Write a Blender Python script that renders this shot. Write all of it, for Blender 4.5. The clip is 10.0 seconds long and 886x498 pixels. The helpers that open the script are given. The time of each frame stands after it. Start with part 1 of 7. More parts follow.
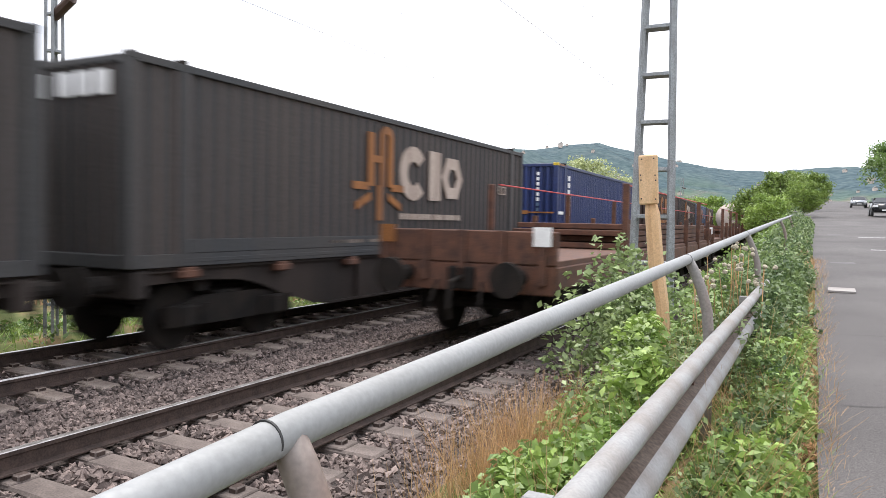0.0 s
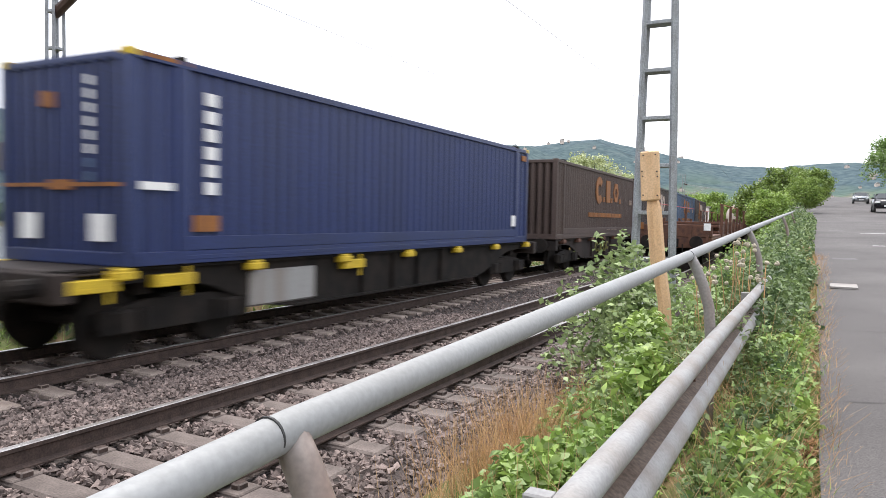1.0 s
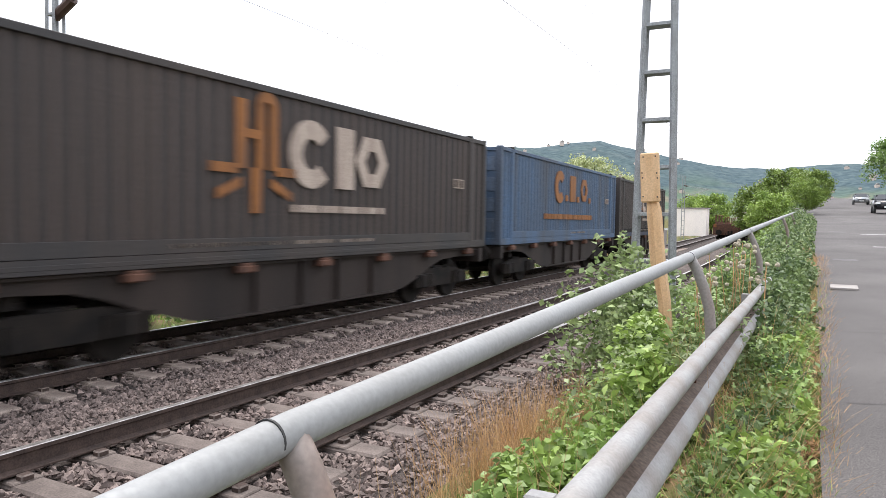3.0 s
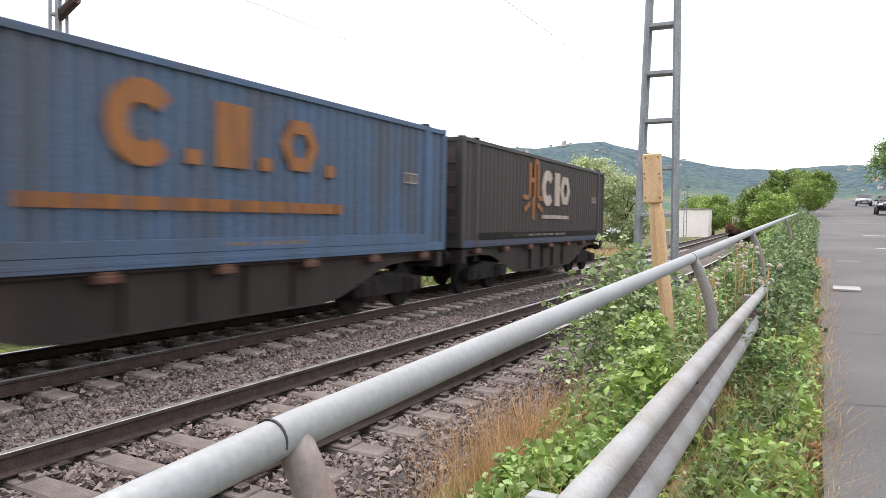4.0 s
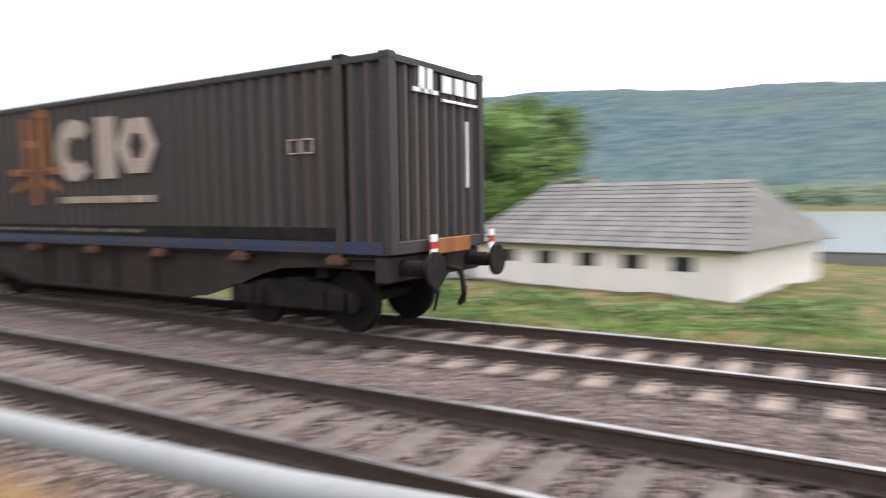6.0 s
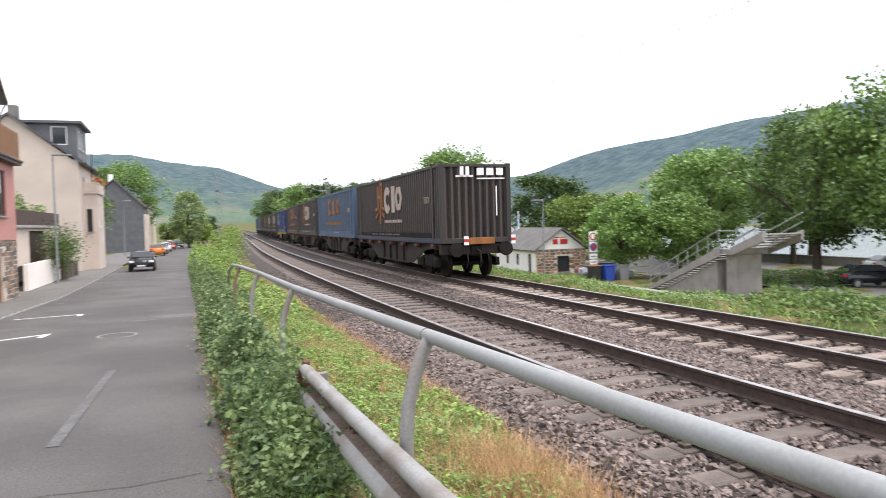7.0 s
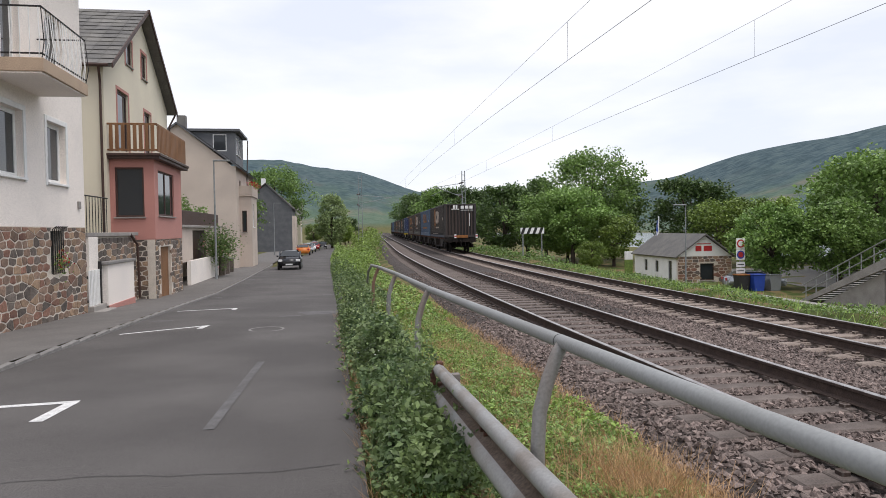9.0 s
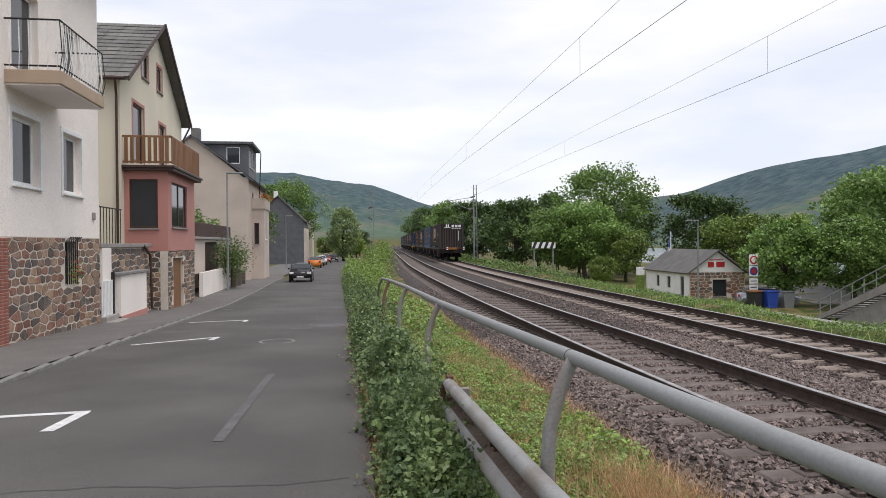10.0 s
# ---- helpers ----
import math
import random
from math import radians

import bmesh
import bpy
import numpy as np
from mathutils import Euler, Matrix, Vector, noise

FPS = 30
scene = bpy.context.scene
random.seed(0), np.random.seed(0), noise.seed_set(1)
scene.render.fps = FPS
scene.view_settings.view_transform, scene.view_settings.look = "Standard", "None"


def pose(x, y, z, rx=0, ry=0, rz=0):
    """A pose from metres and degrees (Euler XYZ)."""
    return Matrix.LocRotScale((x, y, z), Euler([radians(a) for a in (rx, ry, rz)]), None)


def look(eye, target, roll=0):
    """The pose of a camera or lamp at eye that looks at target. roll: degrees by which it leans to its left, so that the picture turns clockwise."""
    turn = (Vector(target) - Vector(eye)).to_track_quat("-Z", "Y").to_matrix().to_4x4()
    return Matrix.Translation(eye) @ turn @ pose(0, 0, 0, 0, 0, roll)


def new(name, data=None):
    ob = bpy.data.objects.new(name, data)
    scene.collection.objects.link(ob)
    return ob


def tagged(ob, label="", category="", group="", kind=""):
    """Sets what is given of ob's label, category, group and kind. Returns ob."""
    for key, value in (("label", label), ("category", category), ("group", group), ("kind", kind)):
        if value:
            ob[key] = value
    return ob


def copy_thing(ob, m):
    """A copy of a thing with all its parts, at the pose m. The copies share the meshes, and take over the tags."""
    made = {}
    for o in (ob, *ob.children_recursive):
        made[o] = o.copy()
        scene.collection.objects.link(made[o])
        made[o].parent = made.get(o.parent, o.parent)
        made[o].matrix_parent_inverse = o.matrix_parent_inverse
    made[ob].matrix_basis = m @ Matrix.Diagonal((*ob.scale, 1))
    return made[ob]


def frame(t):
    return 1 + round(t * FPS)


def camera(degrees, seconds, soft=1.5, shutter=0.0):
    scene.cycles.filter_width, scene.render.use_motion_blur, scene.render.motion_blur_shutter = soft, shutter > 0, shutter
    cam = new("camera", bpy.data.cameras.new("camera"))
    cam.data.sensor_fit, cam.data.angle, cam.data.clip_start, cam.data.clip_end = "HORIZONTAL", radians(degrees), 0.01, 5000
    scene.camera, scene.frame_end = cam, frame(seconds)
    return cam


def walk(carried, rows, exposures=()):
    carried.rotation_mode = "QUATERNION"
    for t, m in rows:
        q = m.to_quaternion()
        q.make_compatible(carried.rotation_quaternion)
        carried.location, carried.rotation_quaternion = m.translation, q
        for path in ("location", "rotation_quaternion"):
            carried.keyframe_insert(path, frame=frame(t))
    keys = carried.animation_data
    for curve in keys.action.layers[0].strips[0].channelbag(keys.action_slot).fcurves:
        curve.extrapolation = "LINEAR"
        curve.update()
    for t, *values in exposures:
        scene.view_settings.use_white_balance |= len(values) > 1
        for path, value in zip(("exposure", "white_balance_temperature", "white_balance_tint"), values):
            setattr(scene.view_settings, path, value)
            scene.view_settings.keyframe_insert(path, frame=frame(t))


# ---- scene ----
cam = camera(64.0, 10.0, soft=0.75, shutter=0.38)

PATH = [
    (0.0, pose(0.44, 0, 1.6, 87.67, -1.15, -152.28)), (0.5, pose(0.44, 0, 1.6, 87.52, -0.98, -152.21)),
    (1.0, pose(0.44, 0, 1.6, 87.4, -1.04, -152.16)), (1.5, pose(0.44, 0, 1.6, 87.35, -0.93, -152.15)),
    (2.0, pose(0.44, 0, 1.6, 87.42, -0.95, -152.17)), (2.5, pose(0.44, 0, 1.6, 87.52, -0.88, -152.22)),
    (4.0, pose(0.44, 0, 1.6, 87.59, -1.03, -151.98)), (4.5, pose(0.44, 0, 1.6, 87.66, -0.99, -151.87)),
    (4.7, pose(0.46, 0, 1.6, 87.8, -0.95, -151.5)),
    (5.0, pose(0.533, 0, 1.59, 88.43, -1.18, -147.4)), (5.2, pose(0.6, 0.05, 1.588, 88.97, -0.7, -137.53)),
    (5.5, pose(0.54, 0, 1.61, 88.1, -0.2, -110.7)), (5.8, pose(0.38, -0.11, 1.645, 86.7, 0.4, -80.2)), (6.1, pose(0.19, -0.23, 1.68, 85.5, 1.1, -49.9)),
    (6.3, pose(0.1, -0.25, 1.682, 85.14, 1.7, -38.86)), (6.5, pose(0.068, -0.145, 1.65, 85.7, 2.8, -30.97)),
    (7.0, pose(0, 0, 1.65, 87.81, 1.52, -20.28)), (7.5, pose(0, 0, 1.65, 87.61, 0.12, -14.54)),
    (8.0, pose(0, 0, 1.65, 88.11, -0.03, -10.89)), (8.5, pose(0, 0, 1.65, 88.21, 0.91, -9.97)),
    (9.0, pose(0, 0, 1.65, 88.33, 0.86, -9.44)), (9.5, pose(0, 0, 1.65, 88.57, 0.71, -8.9)),
    (10.0, pose(0, 0, 1.65, 89.45, 0.39, -8.54)),
]
walk(cam, PATH, exposures=[(t, s, 6350, 13) for t, s in ((0.0, 1.05), (4.7, 1.05), (6.3, 1.02), (7.0, 1.02), (7.5, 0.76), (8.2, 0.38), (9.0, 0.12), (10.0, 0.06))])

# ---- light: bright overcast ----
world = bpy.data.worlds.new("overcast_sky")
scene.world = world
world.use_nodes = True
wn, wl = world.node_tree.nodes, world.node_tree.links
wn.clear()
w_out, w_bg, w_bg2, w_add = wn.new("ShaderNodeOutputWorld"), wn.new("ShaderNodeBackground"), wn.new("ShaderNodeBackground"), wn.new("ShaderNodeAddShader")
sky = wn.new("ShaderNodeTexSky")
sky.sky_type, sky.sun_disc, sky.sun_elevation, sky.sun_rotation = "NISHITA", False, radians(55), radians(150)
w_bg.inputs[1].default_value = 0.02
wl.new(sky.outputs[0], w_bg.inputs[0])
w_co, w_map, w_noise, w_ramp = wn.new("ShaderNodeTexCoord"), wn.new("ShaderNodeMapping"), wn.new("ShaderNodeTexNoise"), wn.new("ShaderNodeValToRGB")
w_map.inputs["Scale"].default_value = (1.2, 1.2, 4.5)
w_noise.inputs["Scale"].default_value, w_noise.inputs["Detail"].default_value = 2.2, 6
w_ramp.color_ramp.elements[0].position, w_ramp.color_ramp.elements[0].color = 0.36, (0.74, 0.77, 0.83, 1)
w_ramp.color_ramp.elements[1].position, w_ramp.color_ramp.elements[1].color = 0.62, (0.96, 0.945, 0.93, 1)
wl.new(w_co.outputs["Generated"], w_map.inputs[0])
wl.new(w_map.outputs[0], w_noise.inputs[0])
wl.new(w_noise.outputs[0], w_ramp.inputs[0])
wl.new(w_ramp.outputs[0], w_bg2.inputs[0])
w_bg2.inputs[1].default_value = 0.98
wl.new(w_bg.outputs[0], w_add.inputs[0])
wl.new(w_bg2.outputs[0], w_add.inputs[1])
wl.new(w_add.outputs[0], w_out.inputs[0])
sun = new("sun", bpy.data.lights.new("sun", "SUN"))
sun.data.energy, sun.data.angle, sun.data.color = 1.6, radians(30), (1, 0.94, 0.85)
sun.matrix_world = look((0, 0, 50), (-17, 14, 0))


# ---- materials ----
def mat(name, color, rough=0.7, metal=0.0, second=None, scale=6.0, amount=0.5, bump=0.0, fine=60.0, streak=False, random_tint=0.0, spec=0.5, grain=0.28):
    """A surface with two scales of variation: patches between two colours, and fine grain with relief."""
    m = bpy.data.materials.new(name)
    m.use_nodes = True
    n, l = m.node_tree.nodes, m.node_tree.links
    b = n["Principled BSDF"]
    b.inputs["Roughness"].default_value, b.inputs["Metallic"].default_value = rough, metal
    b.inputs["Specular IOR Level"].default_value = spec
    second = second or tuple(c * 0.6 for c in color)
    co, mp = n.new("ShaderNodeTexCoord"), n.new("ShaderNodeMapping")
    if streak:
        mp.inputs["Scale"].default_value = (1, 1, 0.12)
    big, small = n.new("ShaderNodeTexNoise"), n.new("ShaderNodeTexNoise")
    big.inputs["Scale"].default_value, big.inputs["Detail"].default_value = scale, 5
    small.inputs["Scale"].default_value, small.inputs["Detail"].default_value = fine, 3
    l.new(co.outputs["Object"], mp.inputs[0])
    l.new(mp.outputs[0], big.inputs[0])
    l.new(co.outputs["Object"], small.inputs[0])
    ramp = n.new("ShaderNodeValToRGB")
    ramp.color_ramp.elements[0].position, ramp.color_ramp.elements[1].position = 0.38, 0.66
    l.new(big.outputs[0], ramp.inputs[0])
    fac = n.new("ShaderNodeMath")
    fac.operation = "MULTIPLY"
    fac.inputs[1].default_value = amount
    l.new(ramp.outputs[0], fac.inputs[0])
    mix = n.new("ShaderNodeMix")
    mix.data_type = "RGBA"
    mix.inputs[6].default_value, mix.inputs[7].default_value = (*color, 1), (*second, 1)
    l.new(fac.outputs[0], mix.inputs[0])
    hsv = n.new("ShaderNodeHueSaturation")
    val = n.new("ShaderNodeMapRange")
    val.inputs[1].default_value, val.inputs[2].default_value = 0.3, 0.7
    val.inputs[3].default_value, val.inputs[4].default_value = 1 - grain, 1 + grain
    l.new(small.outputs[0], val.inputs[0])
    if random_tint:
        info, island, add, rnd, mul = n.new("ShaderNodeObjectInfo"), n.new("ShaderNodeNewGeometry"), n.new("ShaderNodeMath"), n.new("ShaderNodeMapRange"), n.new("ShaderNodeMath")
        add.operation, mul.operation = "ADD", "MULTIPLY"
        l.new(info.outputs["Random"], add.inputs[0])
        l.new(island.outputs["Random Per Island"], add.inputs[1])
        rnd.inputs[2].default_value = 2.0
        rnd.inputs[3].default_value, rnd.inputs[4].default_value = 1 - random_tint, 1 + random_tint
        l.new(add.outputs[0], rnd.inputs[0])
        l.new(rnd.outputs[0], mul.inputs[0])
        l.new(val.outputs[0], mul.inputs[1])
        l.new(mul.outputs[0], hsv.inputs["Value"])
    else:
        l.new(val.outputs[0], hsv.inputs["Value"])
    l.new(mix.outputs[2], hsv.inputs["Color"])
    l.new(hsv.outputs[0], b.inputs["Base Color"])
    if bump:
        bp = n.new("ShaderNodeBump")
        bp.inputs["Strength"].default_value, bp.inputs["Distance"].default_value = min(1.0, bump * 20), bump
        l.new(small.outputs[0], bp.inputs["Height"])
        l.new(bp.outputs[0], b.inputs["Normal"])
    return m


def leaf_mat(name, color, second, dry=None, patch=0.8):
    m = mat(name, color, 0.45, second=second, scale=patch, amount=0.9, fine=9, random_tint=0.62, spec=0.45)
    b = m.node_tree.nodes["Principled BSDF"]
    n, l = m.node_tree.nodes, m.node_tree.links
    thin, mixer = n.new("ShaderNodeBsdfTranslucent"), n.new("ShaderNodeMixShader")
    mixer.inputs[0].default_value = 0.24
    l.new(b.inputs["Base Color"].links[0].from_socket, thin.inputs[0])
    l.new(b.outputs[0], mixer.inputs[1])
    l.new(thin.outputs[0], mixer.inputs[2])
    l.new(mixer.outputs[0], n["Material Output"].inputs[0])
    return m


M = dict(
    asphalt=mat("asphalt", (0.077, 0.071, 0.069), 0.88, second=(0.118, 0.11, 0.106), scale=0.45, amount=0.85, bump=0.006, fine=110, spec=0.35, grain=0.5),
    pavement=mat("pavement", (0.15, 0.14, 0.132), 0.9, second=(0.1, 0.095, 0.09), scale=1.2, bump=0.004, fine=60, grain=0.4),
    kerb=mat("kerb_stone", (0.24, 0.23, 0.22), 0.85, second=(0.16, 0.155, 0.15), scale=3, bump=0.004, random_tint=0.15),
    paint=mat("road_paint", (0.75, 0.75, 0.74), 0.7, second=(0.35, 0.35, 0.35), scale=8, amount=0.5),
    faded=mat("faded_paint", (0.125, 0.122, 0.124), 0.85, second=(0.085, 0.08, 0.079), scale=5, amount=1.0, grain=0.4),
    soil=mat("soil_and_grass", (0.09, 0.115, 0.03), 0.95, second=(0.2, 0.15, 0.07), scale=0.35, amount=0.9, bump=0.03, fine=14),
    # Bed is darker than the loose stones: shade in their gaps, as colour.
    ballast=mat("ballast", (0.07, 0.054, 0.048), 0.95, second=(0.035, 0.028, 0.025), scale=2.0, amount=0.7, bump=0.05, fine=22, grain=0.6),
    stone=mat("ballast_stone", (0.215, 0.168, 0.15), 0.85, second=(0.09, 0.07, 0.064), scale=11, amount=0.7, fine=50, random_tint=0.85),
    sleeper=mat("concrete_sleeper", (0.29, 0.24, 0.205), 0.9, second=(0.17, 0.13, 0.11), scale=4, amount=0.8, bump=0.003, random_tint=0.2),
    rail=mat("rusty_rail", (0.075, 0.053, 0.045), 0.85, second=(0.038, 0.029, 0.026), scale=8, amount=0.7, bump=0.002, spec=0.25),
    railhead=mat("polished_rail_head", (0.5, 0.48, 0.47), 0.36, 0.9, second=(0.22, 0.19, 0.175), scale=5, amount=0.7),
    galv=mat("galvanised_pipe", (0.29, 0.3, 0.3), 0.62, 0.1, second=(0.23, 0.23, 0.22), scale=2, amount=0.6, bump=0.001, fine=70, grain=0.09),
    galv_dirty=mat("weathered_steel_rail", (0.33, 0.33, 0.325), 0.6, 0.2, second=(0.2, 0.155, 0.12), scale=4, amount=0.6, bump=0.002, fine=70, streak=True, grain=0.12),
    rusty_post=mat("rust_stained_post", (0.27, 0.265, 0.255), 0.65, 0.1, second=(0.2, 0.1, 0.055), scale=3.5, amount=0.85, bump=0.001, fine=60, streak=True, grain=0.15),
    mast=mat("mast_steel", (0.3, 0.32, 0.33), 0.6, 0.3, second=(0.2, 0.2, 0.2), scale=5, amount=0.6),
    rust=mat("rust", (0.125, 0.055, 0.033), 0.85, second=(0.055, 0.03, 0.023), scale=6, amount=0.8, bump=0.003),
    dark=mat("dark_underframe", (0.011, 0.01, 0.0095), 0.85, second=(0.028, 0.022, 0.018), scale=3, amount=0.7, bump=0.002, spec=0.2),
    beam=mat("wagon_beam", (0.04, 0.03, 0.026), 0.75, second=(0.019, 0.016, 0.015), scale=1.5, amount=0.8, streak=True, spec=0.3),
    wood=mat("fresh_split_wood", (0.66, 0.45, 0.26), 0.75, second=(0.5, 0.29, 0.13), scale=9, amount=0.75, streak=True, bump=0.003, grain=0.14),
    box_dark=mat("container_charcoal", (0.029, 0.0265, 0.0275), 0.6, second=(0.054, 0.04, 0.033), scale=0.9, amount=0.7, streak=True, fine=25),
    box_green=mat("container_dark_green_grey", (0.03, 0.032, 0.035), 0.6, second=(0.055, 0.046, 0.039), scale=0.9, amount=0.6, streak=True, fine=25),
    box_brown=mat("container_brown", (0.057, 0.037, 0.031), 0.65, second=(0.085, 0.056, 0.045), scale=0.9, amount=0.6, streak=True, fine=25),
    box_blue=mat("container_faded_blue", (0.055, 0.105, 0.19), 0.6, second=(0.06, 0.067, 0.08), scale=1.2, amount=0.8, streak=True, fine=25),
    box_royal=mat("container_royal_blue", (0.012, 0.026, 0.11), 0.45, second=(0.011, 0.019, 0.065), scale=0.8, amount=0.6, streak=True, fine=25),
    # Lighter paints for outer ribs: light and shade of the corrugation put into colour.
    rib_dark=mat("lit_brown_rib_paint", (0.056, 0.038, 0.032), 0.6, second=(0.082, 0.053, 0.042), scale=1.1, amount=0.7, streak=True, fine=25),
    rib_blue=mat("lit_blue_rib_paint", (0.08, 0.13, 0.21), 0.6, second=(0.085, 0.085, 0.09), scale=1.2, amount=0.8, streak=True, fine=25),
    rib_royal=mat("lit_royal_rib_paint", (0.018, 0.037, 0.145), 0.45, second=(0.016, 0.027, 0.09), scale=0.9, amount=0.6, streak=True, fine=25),
    box_navy=mat("navy_bottom_rail", (0.022, 0.035, 0.085), 0.6, second=(0.05, 0.04, 0.04), scale=2, amount=0.8, streak=True),
    old_sleeper=mat("dark_concrete_sleeper", (0.165, 0.135, 0.12), 0.9, second=(0.09, 0.072, 0.064), scale=4, amount=0.8, bump=0.003, random_tint=0.25),
    fascia=mat("balcony_fascia", (0.48, 0.36, 0.26), 0.8, second=(0.36, 0.27, 0.2), scale=2),
    pink=mat("pink_blossom", (0.7, 0.3, 0.32), 0.7, second=(0.8, 0.6, 0.55), scale=9),
    cream=mat("cream_lettering", (0.46, 0.38, 0.32), 0.7, second=(0.27, 0.205, 0.165), scale=4, amount=0.7, streak=True, grain=0.4),
    orange=mat("orange_marking", (0.3, 0.115, 0.025), 0.7, second=(0.13, 0.055, 0.022), scale=4, amount=0.7, streak=True),
    white=mat("white_marking", (0.84, 0.84, 0.83), 0.6, second=(0.66, 0.66, 0.65), scale=6, amount=0.5, grain=0.1),
    yellow=mat("yellow_paint", (0.6, 0.42, 0.02), 0.6, second=(0.35, 0.24, 0.02), scale=6, amount=0.5),
    red=mat("red_paint", (0.5, 0.03, 0.03), 0.5, second=(0.3, 0.02, 0.02), scale=6, amount=0.5),
    black=mat("black_paint", (0.02, 0.02, 0.02), 0.6, second=(0.035, 0.035, 0.035), scale=6),
    plaster_white=mat("rough_cream_plaster", (0.9, 0.83, 0.77), 0.9, second=(0.78, 0.73, 0.69), scale=0.6, amount=0.6, bump=0.014, fine=38, grain=0.16),
    plaster_cream=mat("smooth_cream_plaster", (0.76, 0.7, 0.56), 0.85, second=(0.63, 0.57, 0.47), scale=0.5, amount=0.5, bump=0.003, grain=0.12),
    plaster_pink=mat("pink_plaster", (0.5, 0.235, 0.2), 0.8, second=(0.42, 0.2, 0.175), scale=0.8, amount=0.6, bump=0.003),
    plaster_beige=mat("beige_plaster", (0.6, 0.51, 0.44), 0.9, second=(0.46, 0.39, 0.345), scale=0.35, amount=0.7, bump=0.003, grain=0.15),
    slate=mat("slate", (0.085, 0.09, 0.1), 0.6, second=(0.14, 0.14, 0.145), scale=1.2, amount=0.6, bump=0.006, fine=20, random_tint=0.35),
    slate_old=mat("weathered_slate", (0.13, 0.125, 0.12), 0.8, second=(0.2, 0.19, 0.17), scale=1.2, amount=0.7, bump=0.006, fine=20, random_tint=0.35),
    mortar=mat("mortar", (0.68, 0.61, 0.53), 0.95, second=(0.5, 0.44, 0.38), scale=3, bump=0.006),
    rubble=mat("rubble_stone", (0.27, 0.18, 0.13), 0.9, second=(0.18, 0.125, 0.095), scale=2.5, amount=0.8, bump=0.012, fine=16, random_tint=0.6),
    rubble_grey=mat("grey_rubble_stone", (0.16, 0.13, 0.11), 0.9, second=(0.1, 0.085, 0.075), scale=2.5, amount=0.8, bump=0.012, fine=16, random_tint=0.5),
    rubble_tan=mat("tan_rubble_stone", (0.36, 0.25, 0.165), 0.9, second=(0.27, 0.18, 0.12), scale=2.5, amount=0.8, bump=0.012, fine=16, random_tint=0.4),
    rubble_red=mat("red_rubble_stone", (0.28, 0.15, 0.105), 0.9, second=(0.2, 0.1, 0.075), scale=2.5, amount=0.8, bump=0.012, fine=16, random_tint=0.4),
    brick=mat("red_brick", (0.3, 0.1, 0.07), 0.9, second=(0.2, 0.07, 0.05), scale=5, bump=0.004, random_tint=0.25),
    wood_brown=mat("brown_wood", (0.25, 0.12, 0.05), 0.65, second=(0.15, 0.07, 0.03), scale=5, amount=0.7, streak=True),
    wood_dark=mat("dark_wood", (0.07, 0.035, 0.025), 0.6, second=(0.04, 0.022, 0.018), scale=5, amount=0.7),
    bark=mat("bark", (0.08, 0.06, 0.045), 0.95, second=(0.045, 0.035, 0.028), scale=7, amount=0.8, bump=0.02, fine=25, streak=True),
    concrete=mat("concrete", (0.33, 0.31, 0.29), 0.9, second=(0.22, 0.2, 0.19), scale=1.5, amount=0.7, bump=0.004),
    iron=mat("dark_iron", (0.025, 0.025, 0.027), 0.55, 0.5, second=(0.05, 0.04, 0.035), scale=9),
    leaf=leaf_mat("tree_leaves", (0.205, 0.315, 0.082), (0.1, 0.175, 0.044)),
    leaf_dark=leaf_mat("dark_tree_leaves", (0.12, 0.19, 0.055), (0.065, 0.115, 0.035)),
    leaf_light=leaf_mat("light_tree_leaves", (0.24, 0.33, 0.07), (0.14, 0.22, 0.045)),
    leaf_pale=leaf_mat("pale_willow_leaves", (0.46, 0.5, 0.27), (0.34, 0.39, 0.18)),
    bramble=leaf_mat("bramble_leaves", (0.055, 0.095, 0.036), (0.2, 0.265, 0.1), patch=2.5),
    weed=leaf_mat("weed_leaves", (0.33, 0.46, 0.11), (0.15, 0.25, 0.06), patch=3),
    nettle=leaf_mat("nettle_leaves", (0.17, 0.27, 0.07), (0.28, 0.38, 0.12), patch=4),
    pale_weed=leaf_mat("pale_weed_leaves", (0.4, 0.5, 0.22), (0.24, 0.34, 0.13), patch=3),
    white_render=mat("white_render", (0.86, 0.85, 0.82), 0.85, second=(0.74, 0.73, 0.7), scale=1.5, amount=0.5, bump=0.003, grain=0.1),
    # Brown rust grime, kept dark so it also paints in the groove's shade.
    trough_grime_shade=mat("rusty_trough_grime_shade", (0.13, 0.1, 0.08), 0.9, second=(0.075, 0.05, 0.035), scale=3, amount=0.8, bump=0.002, fine=50, grain=0.4),
    dead_leaf=leaf_mat("withered_leaves", (0.42, 0.22, 0.1), (0.5, 0.34, 0.17), patch=4),
    far_woods=leaf_mat("far_bank_leaves", (0.1, 0.16, 0.085), (0.16, 0.2, 0.1), patch=0.04),
    straw=leaf_mat("dry_grass", (0.66, 0.44, 0.24), (0.5, 0.28, 0.13), patch=3),
)


def glass(name, color=(0.03, 0.035, 0.04), rough=0.06):
    m = bpy.data.materials.new(name)
    m.use_nodes = True
    b = m.node_tree.nodes["Principled BSDF"]
    b.inputs["Base Color"].default_value = (*color, 1)
    b.inputs["Roughness"].default_value = rough
    b.inputs["IOR"].default_value = 1.5
    return m


M["glass"] = glass("window_glass")


# ---- mesh helpers ----
def mesh_of(bm, material, smooth=False):
    me = bpy.data.meshes.new("mesh")
    bm.to_mesh(me)
    bm.free()
    for m in material if isinstance(material, (list, tuple)) else [material]:
        me.materials.append(m)
    if smooth:
        me.polygons.foreach_set("use_smooth", [True] * len(me.polygons))
    return me


